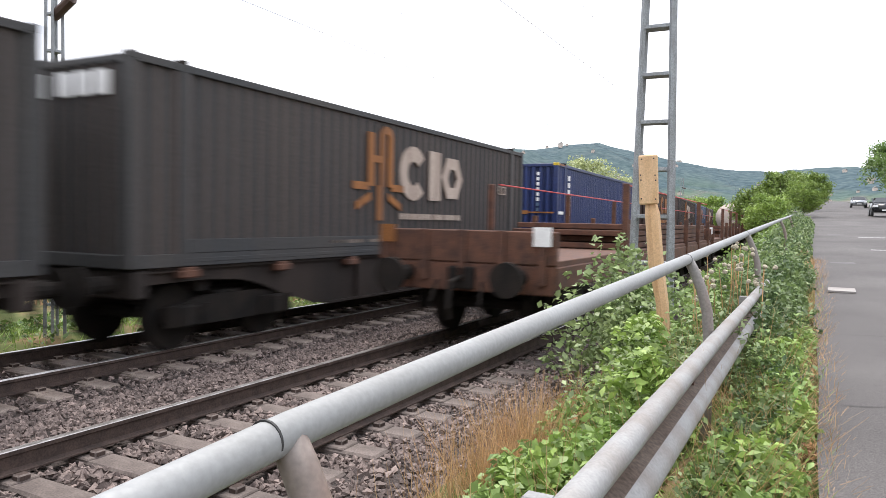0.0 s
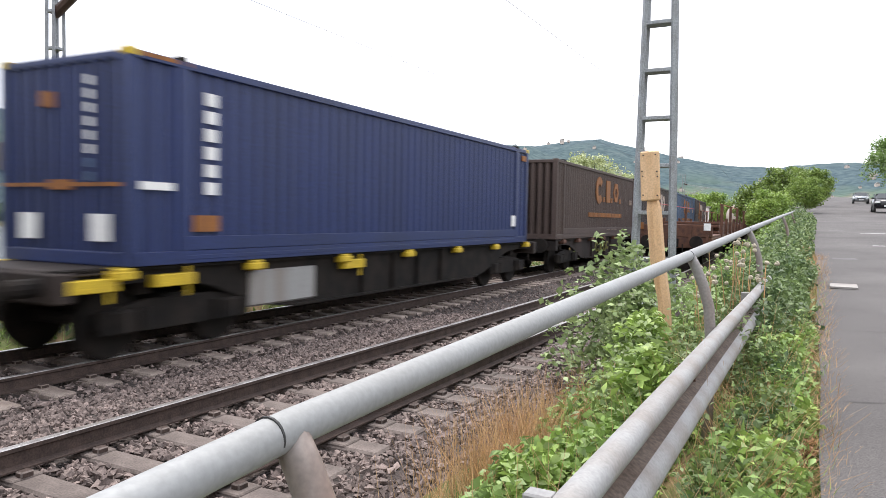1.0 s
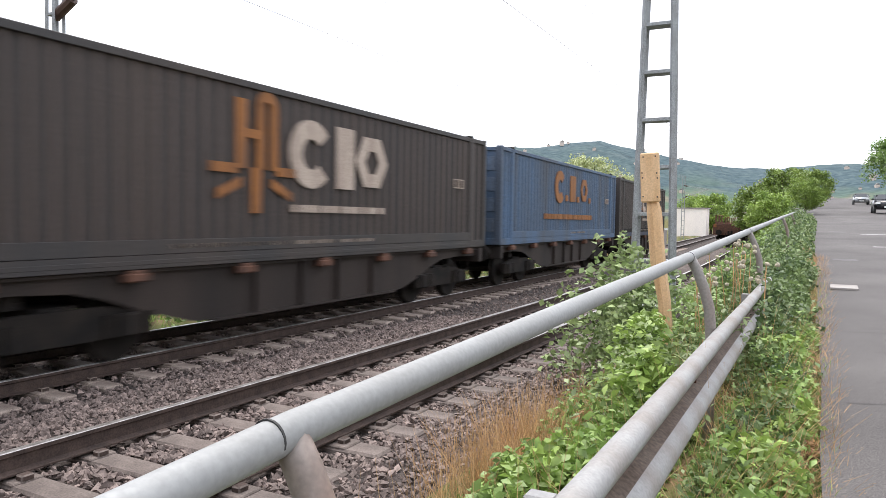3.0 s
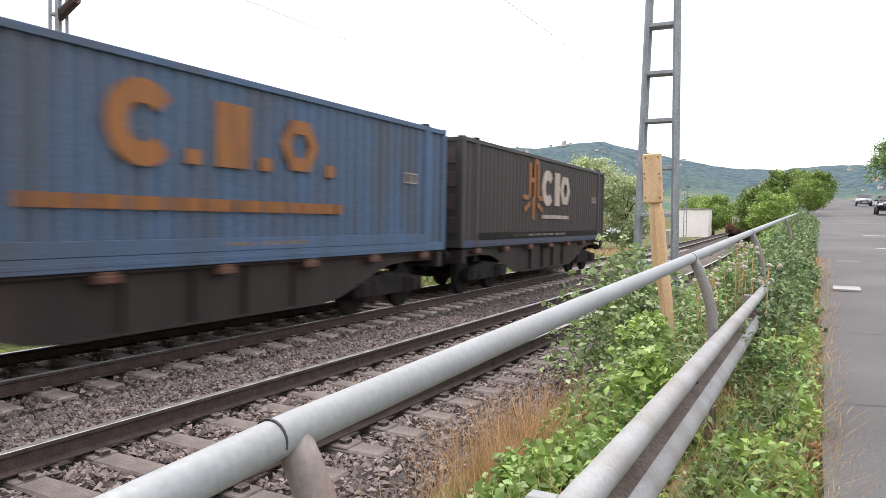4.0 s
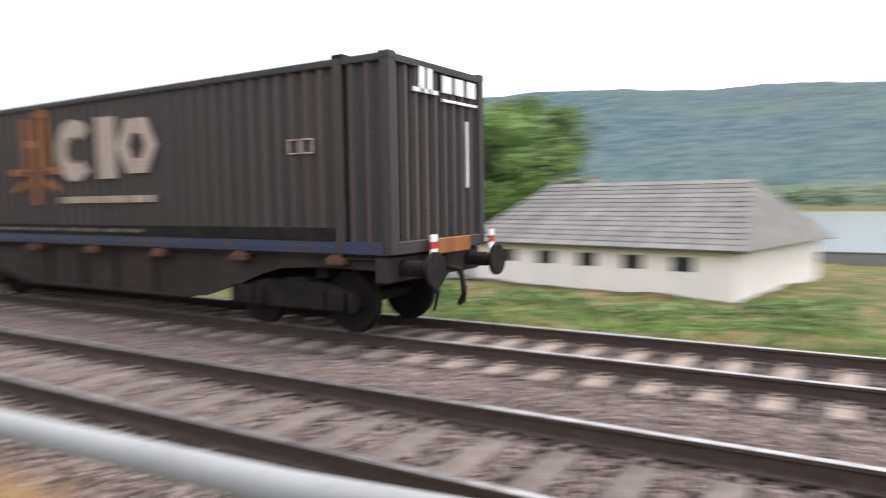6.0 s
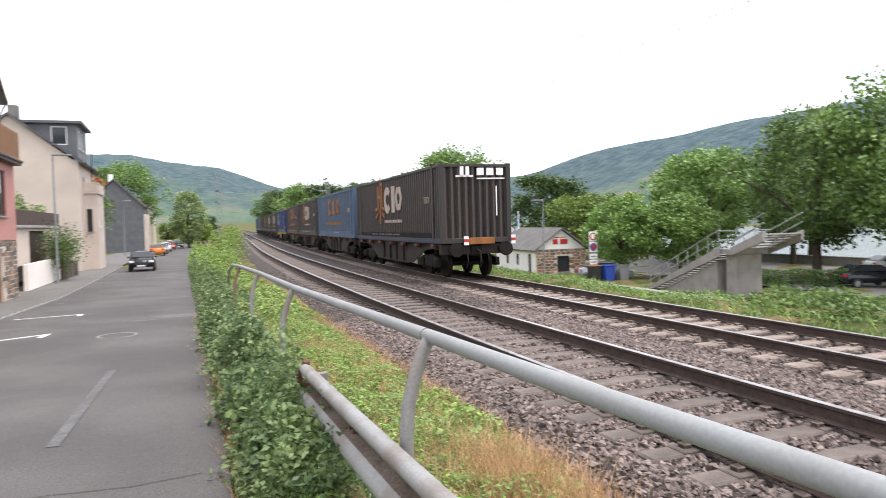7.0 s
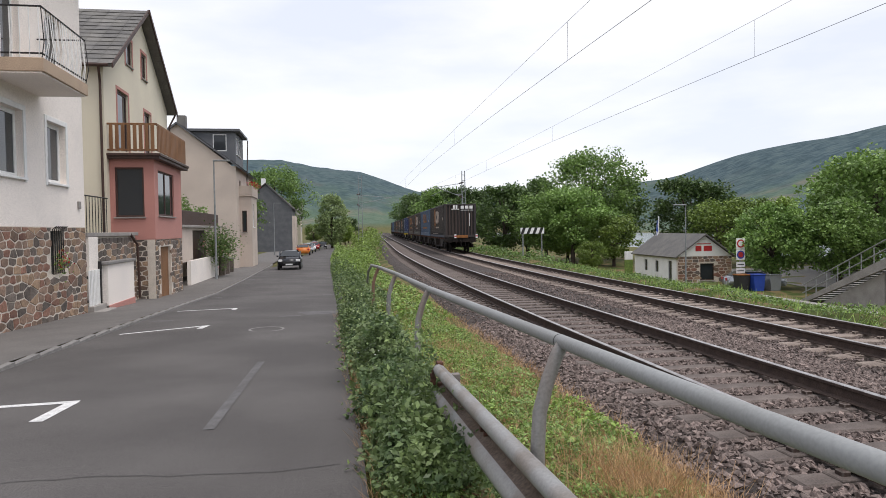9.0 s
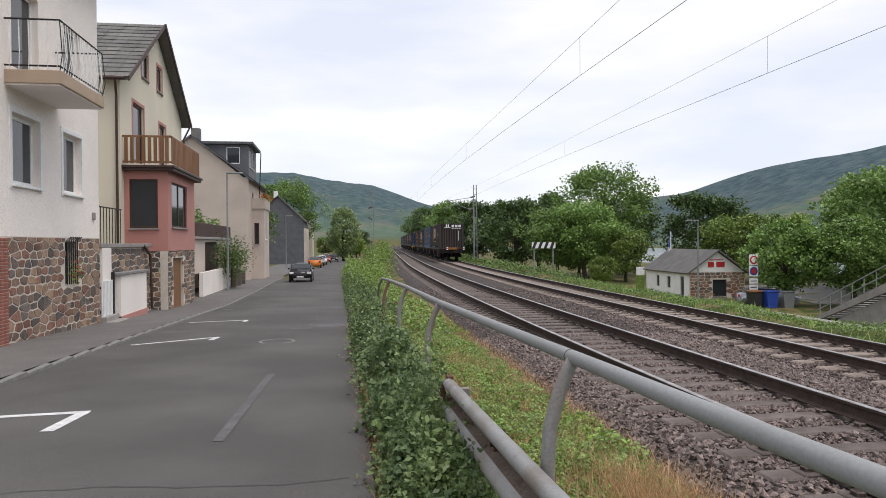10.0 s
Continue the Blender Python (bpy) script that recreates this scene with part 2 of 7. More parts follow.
def part(name, bm, material, parent=None, label="", smooth=False, at=None):
    """One mesh object from a bmesh, under a thing or a part."""
    ob = new(name, mesh_of(bm, material, smooth))
    if parent:
        ob.parent = parent
    if at is not None:
        ob.matrix_basis = at
    if label:
        tagged(ob, label)
    return ob


def box(bm, x0, x1, y0, y1, z0, z1, bevel=0.0, mi=0):
    r = bmesh.ops.create_cube(bm, size=1, matrix=Matrix.LocRotScale(((x0 + x1) / 2, (y0 + y1) / 2, (z0 + z1) / 2), None, (abs(x1 - x0), abs(y1 - y0), abs(z1 - z0))))
    faces = {f for v in r["verts"] for f in v.link_faces}
    for f in faces:
        f.material_index = mi
    if bevel:
        bmesh.ops.bevel(bm, geom=list({e for v in r["verts"] for e in v.link_edges}), offset=bevel, segments=1, affect="EDGES")
    return bm


def boxes(*rows, bevel=0.0):
    bm = bmesh.new()
    for row in rows:
        box(bm, *row, bevel=bevel)
    return bm


def tube(bm, points, radius, seg=10, caps=True):
    """A round pipe along a polyline; radius may be a list."""
    pts = [Vector(p) for p in points]
    rad = radius if isinstance(radius, (list, tuple)) else [radius] * len(pts)
    rings, a = [], None
    for i, p in enumerate(pts):
        d = (pts[min(i + 1, len(pts) - 1)] - pts[max(i - 1, 0)]).normalized()
        if a is None:
            a = d.cross(Vector((0, 0, 1)) if abs(d.z) < 0.9 else Vector((1, 0, 0)))
        a = (a - d * a.dot(d)).normalized()
        b = d.cross(a)
        rings.append([bm.verts.new(p + rad[i] * (math.cos(2 * math.pi * k / seg) * a + math.sin(2 * math.pi * k / seg) * b)) for k in range(seg)])
    for r0, r1 in zip(rings, rings[1:]):
        for k in range(seg):
            bm.faces.new((r0[k], r0[(k + 1) % seg], r1[(k + 1) % seg], r1[k]))
    if caps:
        bm.faces.new(rings[0][::-1])
        bm.faces.new(rings[-1])
    return bm


def prism(bm, outline, axis, a, b, mi=0):
    """Extrudes an outline of 2D points along an axis from a to b."""
    def at(u, v, w):
        return (w, u, v) if axis == "x" else (u, w, v) if axis == "y" else (u, v, w)
    p0, p1 = [bm.verts.new(at(u, v, a)) for u, v in outline], [bm.verts.new(at(u, v, b)) for u, v in outline]
    n = len(outline)
    made = [bm.faces.new(p0), bm.faces.new(p1[::-1])] + [bm.faces.new((p0[i], p1[i], p1[(i + 1) % n], p0[(i + 1) % n])) for i in range(n)]
    for f in made:
        f.material_index = mi
    bmesh.ops.recalc_face_normals(bm, faces=made)
    return bm


def raw(name, verts, faces, material, smooth=False):
    me = bpy.data.meshes.new(name)
    me.from_pydata(verts, [], faces)
    me.materials.append(material)
    if smooth:
        me.polygons.foreach_set("use_smooth", [True] * len(me.polygons))
    return new(name, me)


def empty(name, label, category, at=None, group=""):
    ob = new(name)
    if at is not None:
        ob.matrix_basis = at
    return tagged(ob, label, category, group)


# ---- the lie of the land ----
K, BEND = 0.00102, 65.0
T1, T2, GAUGE = 4.87, 9.05, 1.5
Z1, Z2 = -0.15, -0.26
WATER = -6.0


def curve(y):
    """How far the line has swung towards the river at y, and its slope."""
    a = min(abs(y), BEND)
    d = K * a * a / 2 + K * BEND * (abs(y) - a)
    return d, math.copysign(K * a, y)


def road_z(y):
    return -0.036 * min(y, 33) - 0.008 * max(y - 33, 0) if y > 0 else -0.04 * y


HILLS = ((-180, 4.3), (-176, 4.4), (-150, 5), (-90, 6), (-30, 5), (-10, 5.4), (-6, 5.65), (-3.3, 5.68), (-0.3, 4.8), (2.9, 4.35), (7.4, 2.96), (12, 2.6), (20, 3.0),
         (27.2, 3.5), (33, 5.2), (41, 6.3), (46, 7.0), (58, 7.6), (66, 8.1), (72, 8.0), (90, 7), (110, 7), (121, 6.4), (126, 6.4), (138, 7.2), (141, 6.8), (144.6, 5.6),
         (155, 5.5), (159, 5.86), (164.5, 6.0), (167, 5.5), (174, 4.06), (177, 3.86), (180, 4.3))


def step(a, b, v):
    t = min(1, max(0, (v - a) / (b - a)))
    return t * t * (3 - 2 * t)


def lerp(rows, v):
    for (a, p), (b, q) in zip(rows, rows[1:]):
        if v <= b:
            return p + (q - p) * (v - a) / (b - a) if v > a else p
    return rows[-1][1]


def land(x, y):
    """Height of the ground sheet."""
    dx = x - curve(y)[0]
    zr = road_z(max(-220, min(y, 260)))
    z = zr - 0.06
    if dx > 0.25:
        rows = [(0.25, zr - 0.05), (0.9, zr - 0.1), (1.7, zr * 0.5 - 0.22), (2.95, Z1 - 0.3), (3.2, Z1 - 0.6), (11.0, Z2 - 0.6), (11.9, Z2 - 0.6), (12.6, Z2 - 0.4), (14.5, -0.95)]
        if y > -6:
            rows += [(18, -3.1), (40, -3.2), (66, -3.6), (76, -7)]
        else:
            rows += [(30, -1.2), (60, -3.6), (70, -5.6), (78, -7.5)]
        z = lerp(rows, dx)
        if dx > 12.2:
            z += 0.22 * (noise.noise((x * 0.4, y * 0.4, 0)))
    elif dx < -7.5:
        z = zr - 0.05 + 0.1 * step(-9, -30, dx)
    r, az = math.hypot(x, y), math.degrees(math.atan2(x, y))
    s = math.sin(math.radians(az))
    r0 = min(1000, 335 / max(s, 0.33)) if s > 0 else 1000 - 620 * step(0.0, 0.5, -s)
    far = step(r0, r0 + 650, r)
    if x > 300 and r > r0 - 30:
        z = max(z, -7 + 3 * step(r0 - 30, r0, r))
    if r > r0:
        el = lerp(HILLS, az)
        top = (r0 + 650) * math.tan(math.radians(el)) + 1.6
        rough = noise.fractal((x * 0.004, y * 0.004, 3), 1.0, 2.0, 6) * 0.07 * top
        z = max(z, -4) * (1 - far) + far * top + far * rough + 1.5 * far * noise.noise((x * 0.05, y * 0.05, 1))
    return z


def axis_steps(lo, hi, fine_lo, fine_hi, fine, grow):
    v, out = fine_lo, []
    while v < fine_hi:
        out.append(v)
        v += fine
    d = fine
    while v < hi:
        out.append(v)
        d *= grow
        v += d
    out.append(hi)
    v, d = fine_lo, fine
    while v > lo:
        d *= grow
        v -= d
        out.insert(0, max(v, lo))
    return out


xs, ys = axis_steps(-1900, 2400, -1, 15, 0.3, 1.06), axis_steps(-2400, 2400, -30, 40, 0.8, 1.055)
gv = [(x, y, land(x, y)) for y in ys for x in xs]
nx = len(xs)
gf = [(j * nx + i, j * nx + i + 1, (j + 1) * nx + i + 1, (j + 1) * nx + i) for j in range(len(ys) - 1) for i in range(nx - 1)]


def ground_material():
    """Grass and dry earth near by, woods and vineyards on the slopes, by height; the slope colours include a blue haze.
    """
    m = bpy.data.materials.new("land")
    m.use_nodes = True
    n, l = m.node_tree.nodes, m.node_tree.links
    b = n["Principled BSDF"]
    b.inputs["Roughness"].default_value = 0.95
    b.inputs["Specular IOR Level"].default_value = 0.1
    co, sep = n.new("ShaderNodeTexCoord"), n.new("ShaderNodeSeparateXYZ")
    l.new(co.outputs["Object"], sep.inputs[0])

    def tex(scale, detail=6):
        t = n.new("ShaderNodeTexNoise")
        t.inputs["Scale"].default_value, t.inputs["Detail"].default_value = scale, detail
        l.new(co.outputs["Object"], t.inputs[0])
        return t

    def ramp(src, *stops):
        r = n.new("ShaderNodeValToRGB")
        while len(r.color_ramp.elements) < len(stops):
            r.color_ramp.elements.new(0.5)
        for e, (p, c) in zip(r.color_ramp.elements, stops):
            e.position, e.color = p, (*c, 1)
        l.new(src.outputs[0], r.inputs[0])
        return r

    def blend(fac, a, c):
        x = n.new("ShaderNodeMix")
        x.data_type = "RGBA"
        l.new(fac, x.inputs[0])
        l.new(a, x.inputs[6])
        l.new(c, x.inputs[7])
        return x.outputs[2]

    near = ramp(tex(1.1, 10), (0.34, (0.055, 0.08, 0.022)), (0.5, (0.1, 0.105, 0.04)), (0.64, (0.2, 0.14, 0.075)))
    # Woods and vines are shifted towards blue-grey: distance haze mixed into their colour.
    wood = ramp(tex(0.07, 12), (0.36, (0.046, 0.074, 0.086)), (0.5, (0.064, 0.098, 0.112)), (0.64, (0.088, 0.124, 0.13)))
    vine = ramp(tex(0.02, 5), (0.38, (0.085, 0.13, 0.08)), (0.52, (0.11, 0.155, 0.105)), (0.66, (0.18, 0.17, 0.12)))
    patch = ramp(tex(0.0042, 5), (0.5, (0, 0, 0)), (0.58, (0.85, 0.85, 0.85)))
    low = n.new("ShaderNodeMapRange")
    low.inputs[1].default_value, low.inputs[2].default_value, low.inputs[3].default_value, low.inputs[4].default_value = 35, 95, 1.0, 0.12
    l.new(sep.outputs["Z"], low.inputs[0])
    terraces = n.new("ShaderNodeMath")
    terraces.operation = "MULTIPLY"
    l.new(patch.outputs[0], terraces.inputs[0])
    l.new(low.outputs[0], terraces.inputs[1])
    drift, flank, most = n.new("ShaderNodeMath"), n.new("ShaderNodeMapRange"), n.new("ShaderNodeMath")
    drift.operation, most.operation = "MULTIPLY_ADD", "MAXIMUM"
    drift.inputs[1].default_value = -150
    l.new(tex(0.0035, 3).outputs[0], drift.inputs[0])
    l.new(sep.outputs["Z"], drift.inputs[2])
    flank.inputs[1].default_value, flank.inputs[2].default_value, flank.inputs[3].default_value, flank.inputs[4].default_value = -35, -10, 0.85, 0.0
    l.new(drift.outputs[0], flank.inputs[0])
    l.new(terraces.outputs[0], most.inputs[0])
    here, bank = n.new("ShaderNodeMapRange"), n.new("ShaderNodeMath")
    here.inputs[1].default_value, here.inputs[2].default_value, here.inputs[3].default_value, here.inputs[4].default_value = 300, 350, 1.0, 0.15
    l.new(sep.outputs["X"], here.inputs[0])
    bank.operation = "MULTIPLY"
    l.new(flank.outputs[0], bank.inputs[0])
    l.new(here.outputs[0], bank.inputs[1])
    l.new(bank.outputs[0], most.inputs[1])
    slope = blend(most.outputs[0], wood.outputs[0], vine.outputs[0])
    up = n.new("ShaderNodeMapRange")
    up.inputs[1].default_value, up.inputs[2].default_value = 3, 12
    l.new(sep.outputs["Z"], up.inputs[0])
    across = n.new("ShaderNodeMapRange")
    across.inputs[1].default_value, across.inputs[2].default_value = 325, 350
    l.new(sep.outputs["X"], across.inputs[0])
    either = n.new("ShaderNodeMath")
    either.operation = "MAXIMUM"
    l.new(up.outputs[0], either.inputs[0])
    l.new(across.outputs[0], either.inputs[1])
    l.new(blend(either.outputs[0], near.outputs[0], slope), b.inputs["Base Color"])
    bp = n.new("ShaderNodeBump")
    bp.inputs["Strength"].default_value, bp.inputs["Distance"].default_value = 0.8, 3.5
    crowns = tex(0.11, 2)
    mul = n.new("ShaderNodeMath")
    mul.operation = "MULTIPLY"
    l.new(crowns.outputs[0], mul.inputs[0])
    l.new(up.outputs[0], mul.inputs[1])
    l.new(mul.outputs[0], bp.inputs["Height"])
    l.new(bp.outputs[0], b.inputs["Normal"])
    return m


tagged(raw("ground", gv, gf, ground_material(), True), "grassy river valley floor rising to wooded hills and vineyards tinted with blue haze", "ground", kind="structure")


def water_material():
    m = mat("river_water", (0.3, 0.32, 0.34), 0.16, second=(0.36, 0.38, 0.39), scale=0.02, amount=0.5, bump=0.0)
    n, l = m.node_tree.nodes, m.node_tree.links
    t, bp = n.new("ShaderNodeTexNoise"), n.new("ShaderNodeBump")
    t.inputs["Scale"].default_value, t.inputs["Detail"].default_value = 0.6, 5
    bp.inputs["Strength"].default_value, bp.inputs["Distance"].default_value = 0.5, 0.1
    co = n.new("ShaderNodeTexCoord")
    l.new(co.outputs["Object"], t.inputs[0])
    l.new(t.outputs[0], bp.inputs["Height"])
    l.new(bp.outputs[0], n["Principled BSDF"].inputs["Normal"])
    return m


wv = [(x, y, WATER) for y in (-2300, -1000, -300, 0, 300, 1000, 2300) for x in (62, 400, 1100)]
tagged(raw("water", wv, [(j * 3 + i, j * 3 + i + 1, j * 3 + i + 4, j * 3 + i + 3) for j in range(6) for i in range(2)], water_material()),
       "wide grey river with small ripples", "river", kind="structure")


# ---- road, pavement, marks ----
def strip(name, edges, y_list, material, lift, label, category):
    """A strip of road surface between two edge functions of y."""
    v, f = [], []
    for y in y_list:
        x0, x1 = edges(y)
        for i in range(7):
            x = x0 + (x1 - x0) * i / 6
            v.append((x, y, road_z(y) + lift + 0.05 * (1 - ((x + 2.8) / 3.4) ** 2) * 0.6))
    for j in range(len(y_list) - 1):
        f += [(j * 7 + i, j * 7 + i + 1, j * 7 + i + 8, j * 7 + i + 7) for i in range(6)]
    return tagged(raw(name, v, f, material, True), label, category, kind="structure")


KERB = ((-220, -6.2), (0, -4.8), (22, -4.85), (30, -4.9), (42, -4.75), (60, -4.7), (120, -4.9), (260, -5.0))


def road_right(y):
    return 0.26 + 0.1 * step(-0.5, -5, y) * step(-24, -10, y) + 0.015 * math.sin(y * 1.1) + curve(y)[0] * 0.85


ROAD_YS = [-220, -180, -150, -120, -100, -80, -65, -50, -40] + [v * 1.0 for v in range(-34, 60)] + [65, 72, 80, 95, 110, 130, 160, 200, 260]
strip("road", lambda y: (lerp(KERB, y) + curve(y)[0] * 0.5 * (y > 60), road_right(y)), ROAD_YS, M["asphalt"], 0, "worn grey asphalt village road", "road")
strip("pavement", lambda y: (lerp(KERB, y) - 6, lerp(KERB, y) - 0.12), ROAD_YS, M["pavement"], 0.07, "asphalt pavement along the houses", "pavement")


def kerb_run():
    thing = tagged(new("kerb"), "low grey stone kerb beside the road", "kerb", kind="structure")
    me = mesh_of(boxes((-0.06, 0.06, -0.498, 0.498, -0.2, 0.045), bevel=0.006), M["kerb"])
    for i in range(-2, 66):
        y = i + 0.5
        ob = new("kerbstone", me)
        ob.parent = thing
        a = math.atan2(-(lerp(KERB, y + 0.5) - lerp(KERB, y - 0.5)), 1)
        ob.matrix_basis = Matrix.Translation((lerp(KERB, y) - 0.06, y, road_z(y) + 0.03)) @ Matrix.Rotation(a, 4, "Z")


kerb_run()


def road_mark(points, material, name, label):
    """A painted patch on the road from corner points in plan."""
    bm = bmesh.new()
    for poly in points:
        fs = bm.faces.new([bm.verts.new((x, y, road_z(y) + 0.03 * (1 - ((x + 2.8) / 3.4) ** 2) + 0.005)) for x, y in poly])
        if fs.normal.z < 0:
            fs.normal_flip()
    tagged(part(name, bm, material), label, "road marking", kind="structure")


def bar_poly(x0, y0, x1, y1, w):
    d = Vector((x1 - x0, y1 - y0)).normalized()
    n = Vector((-d.y, d.x)) * w / 2
    return [(x0 + n.x, y0 + n.y), (x1 + n.x, y1 + n.y), (x1 - n.x, y1 - n.y), (x0 - n.x, y0 - n.y)]


for xa, ya, xb, yb, xc, yc, w in ((-4.7, 8.55, -2.83, 8.68, -2.93, 7.7, 0.14), (-4.48, 16.4, -2.8, 17.73, -2.9, 17.0, 0.14), (-4.57, 23.0, -2.82, 23.45, -2.86, 22.8, 0.14)):
    road_mark([bar_poly(xa, ya, xb, yb, w), bar_poly(xb - w * 0.4, yb, xc, yc, w)], M["paint"], "parking_mark", "white painted corner of a parking bay")
for y0 in (-24, -31):
    road_mark([bar_poly(-2.4, y0, -1.0, y0, 0.12)], M["paint"], "parking_mark", "white painted corner of a parking bay")
road_mark([bar_poly(-1.13, 6.95, -1.02, 11.3, 0.11)], M["faded"], "faded_line", "faded pale line on the asphalt")
M["crack"] = mat("crack_filler", (0.03, 0.029, 0.029), 0.9, scale=9)
for y0, x0, x1 in ((5.55, -4.4, 0.2), (12.4, -1.9, 0.22), (-9.3, -4.0, 0.25), (-6.2, -2.5, 0.25)):
    pts, x = [], x0
    while x < x1:
        pts.append((x, y0 + 0.07 * math.sin(x * 2.3) + random.uniform(-0.03, 0.03)))
        x += 0.16
    road_mark([bar_poly(*a, *b, 0.009) for a, b in zip(pts, pts[1:])], M["crack"], "crack", "thin dark crack across the asphalt")
for y0, x0, x1, w in ((20.6, -0.7, 0.3, 1.1), (19.6, -4.6, -0.7, 0.3), (30.2, -4.7, 0.3, 0.45), (44, -4.7, 0.4, 0.5), (-19.5, -4.2, 0.1, 0.4), (-33, -4.5, 0.0, 0.6)):
    road_mark([bar_poly(x0, y0, x1, y0 + 0.3, w)], M["faded"], "road_joint", "paler repair joint across the road")


def manhole(x, y):
    m = new("manhole_cover", None)
    m.location = (x, y, road_z(y) + 0.036)
    tagged(m, "round worn manhole cover in the asphalt", "manhole cover", kind="structure")
    for name, r0, r1, key in (("rim", 0.4, 0.34, "kerb"), ("lid", 0.33, 0.0, "asphalt")):
        bm = bmesh.new()
        vs = [[bm.verts.new((math.cos(k * math.pi / 14) * r, math.sin(k * math.pi / 14) * r, 0)) for k in range(28)] for r in (r0, r1) if r]
        if r1:
            for k in range(28):
                bm.faces.new((vs[0][k], vs[0][(k + 1) % 28], vs[1][(k + 1) % 28], vs[1][k]))
        else:
            bm.faces.new(vs[0])
        part(name, bm, M[key], m)


manhole(-1.34, 16.3)
part("drain_cover", boxes((-0.2, 0.2, -0.25, 0.25, -0.02, 0.01)), M["concrete"], None, at=pose(0.02, -13.5, road_z(-13.5) + 0.035, -2.2))
tagged(bpy.data.objects["drain_cover"], "square pale cover plate with a dark rim in the road", "drain cover", kind="structure")


# ---- railway ----
def sweep(name, profile, offset, z, y_list, material, parent):
    v, f, n = [], [], len(profile)
    for y in y_list:
        d, s = curve(y)
        nrm = Vector((1, -s)).normalized()
        for u, w in profile:
            v.append((offset + d + nrm.x * u, y + nrm.y * u, z + w))
    for j in range(len(y_list) - 1):
        f += [(j * n + i, (j + 1) * n + i, (j + 1) * n + (i + 1) % n, j * n + (i + 1) % n) for i in range(n)]
    ob = raw(name, v, f, material)
    ob.data.polygons.foreach_set("use_smooth", [False] * len(ob.data.polygons))
    ob.parent = parent
    return ob


RAIL_YS = [-400, -250, -150, -100, -80] + [v * 2.5 for v in range(-28, 33)] + [100, 130, 180, 260, 400]
FOOT = [(-0.075, -0.17), (0.075, -0.17), (0.075, -0.158), (0.012, -0.142), (0.01, -0.05), (0.036, -0.036), (0.036, -0.006), (-0.036, -0.006), (-0.036, -0.036), (-0.01, -0.05), (-0.012, -0.142), (-0.075, -0.158)]
HEAD = [(-0.034, -0.006), (0.034, -0.006), (0.03, 0.0), (-0.03, 0.0)]
sleeper_bm = boxes((-1.3, 1.3, -0.13, 0.13, -0.34, -0.185), bevel=0.02)
box(sleeper_bm, -0.98, -0.58, -0.12, 0.12, -0.2, -0.17, 0.01)
box(sleeper_bm, 0.58, 0.98, -0.12, 0.12, -0.2, -0.17, 0.01)
for s in (-1, 1):
    for o in (-0.13, 0.13):
        box(sleeper_bm, s * GAUGE / 2 + o - 0.04, s * GAUGE / 2 + o + 0.04, -0.05, 0.05, -0.18, -0.13, 0.01, 1)
SLEEPER = mesh_of(sleeper_bm.copy(), [M["old_sleeper"], M["rail"]])
PALE_SLEEPER = mesh_of(sleeper_bm, [M["sleeper"], M["rail"]])


def track(centre, z, name, sleeper):
    thing = tagged(new(name), "railway track of rusty rails on concrete sleepers", "railway track", kind="structure")
    for s in (-1, 1):
        sweep("rail", FOOT, centre + s * GAUGE / 2, z, RAIL_YS, M["rail"], thing)
        sweep("rail_head", HEAD, centre + s * GAUGE / 2, z, RAIL_YS, M["railhead"], thing)
    for i in range(-95, 190):
        y = i * 0.62
        d, s = curve(y)
        ob = new("sleeper", sleeper)
        ob.parent = thing
        ob.matrix_basis = Matrix.Translation((centre + d, y, z - (0.025 if sleeper == SLEEPER else 0))) @ Matrix.Rotation(-s + random.uniform(-0.01, 0.01), 4, "Z")


track(T1, Z1, "track_1", SLEEPER)
track(T2, Z2, "track_2", PALE_SLEEPER)


def ballast_bed():
    v, f = [], []
    prof = [(2.75, -0.7), (2.95, Z1 - 0.34), (3.3, Z1 - 0.25), (3.6, Z1 - 0.25), (T1 - 1.0, Z1 - 0.26), (T1, Z1 - 0.28), (T1 + 1.0, Z1 - 0.26), (6.6, Z1 - 0.25), (7.3, Z2 - 0.22),
            (T2 - 1.0, Z2 - 0.26), (T2, Z2 - 0.28), (T2 + 1.0, Z2 - 0.26), (10.7, Z2 - 0.26), (11.2, Z2 - 0.34), (11.9, Z2 - 0.8)]
    n = len(prof)
    for y in RAIL_YS:
        d = curve(y)[0]
        v += [(x + d, y, z + 0.01) for x, z in prof]
    f = [(j * n + i, j * n + i + 1, (j + 1) * n + i + 1, (j + 1) * n + i) for j in range(len(RAIL_YS) - 1) for i in range(n - 1)]
    tagged(raw("ballast_bed", v, f, M["ballast"], True), "bed of crushed reddish grey ballast under the tracks", "ballast", kind="structure")


ballast_bed()


# ---- trains ----
LENGTH, HIGH, HALF = 13.36, 2.66, 1.27
SPEED, START = 16.7, -95.15


def ride(rear, half, track_x, z, speed, start):
    """Rows of a vehicle's way along the curved line; its origin is its middle at rail height."""
    rows = []
    for i in range(21):
        t = i * 0.5
        y = start + speed * t + rear + half
        d, s = curve(y)
        rows.append((t, Matrix.Translation((track_x + d, y, z)) @ Matrix.Rotation(-s, 4, "Z")))
    return rows


MOVING = []


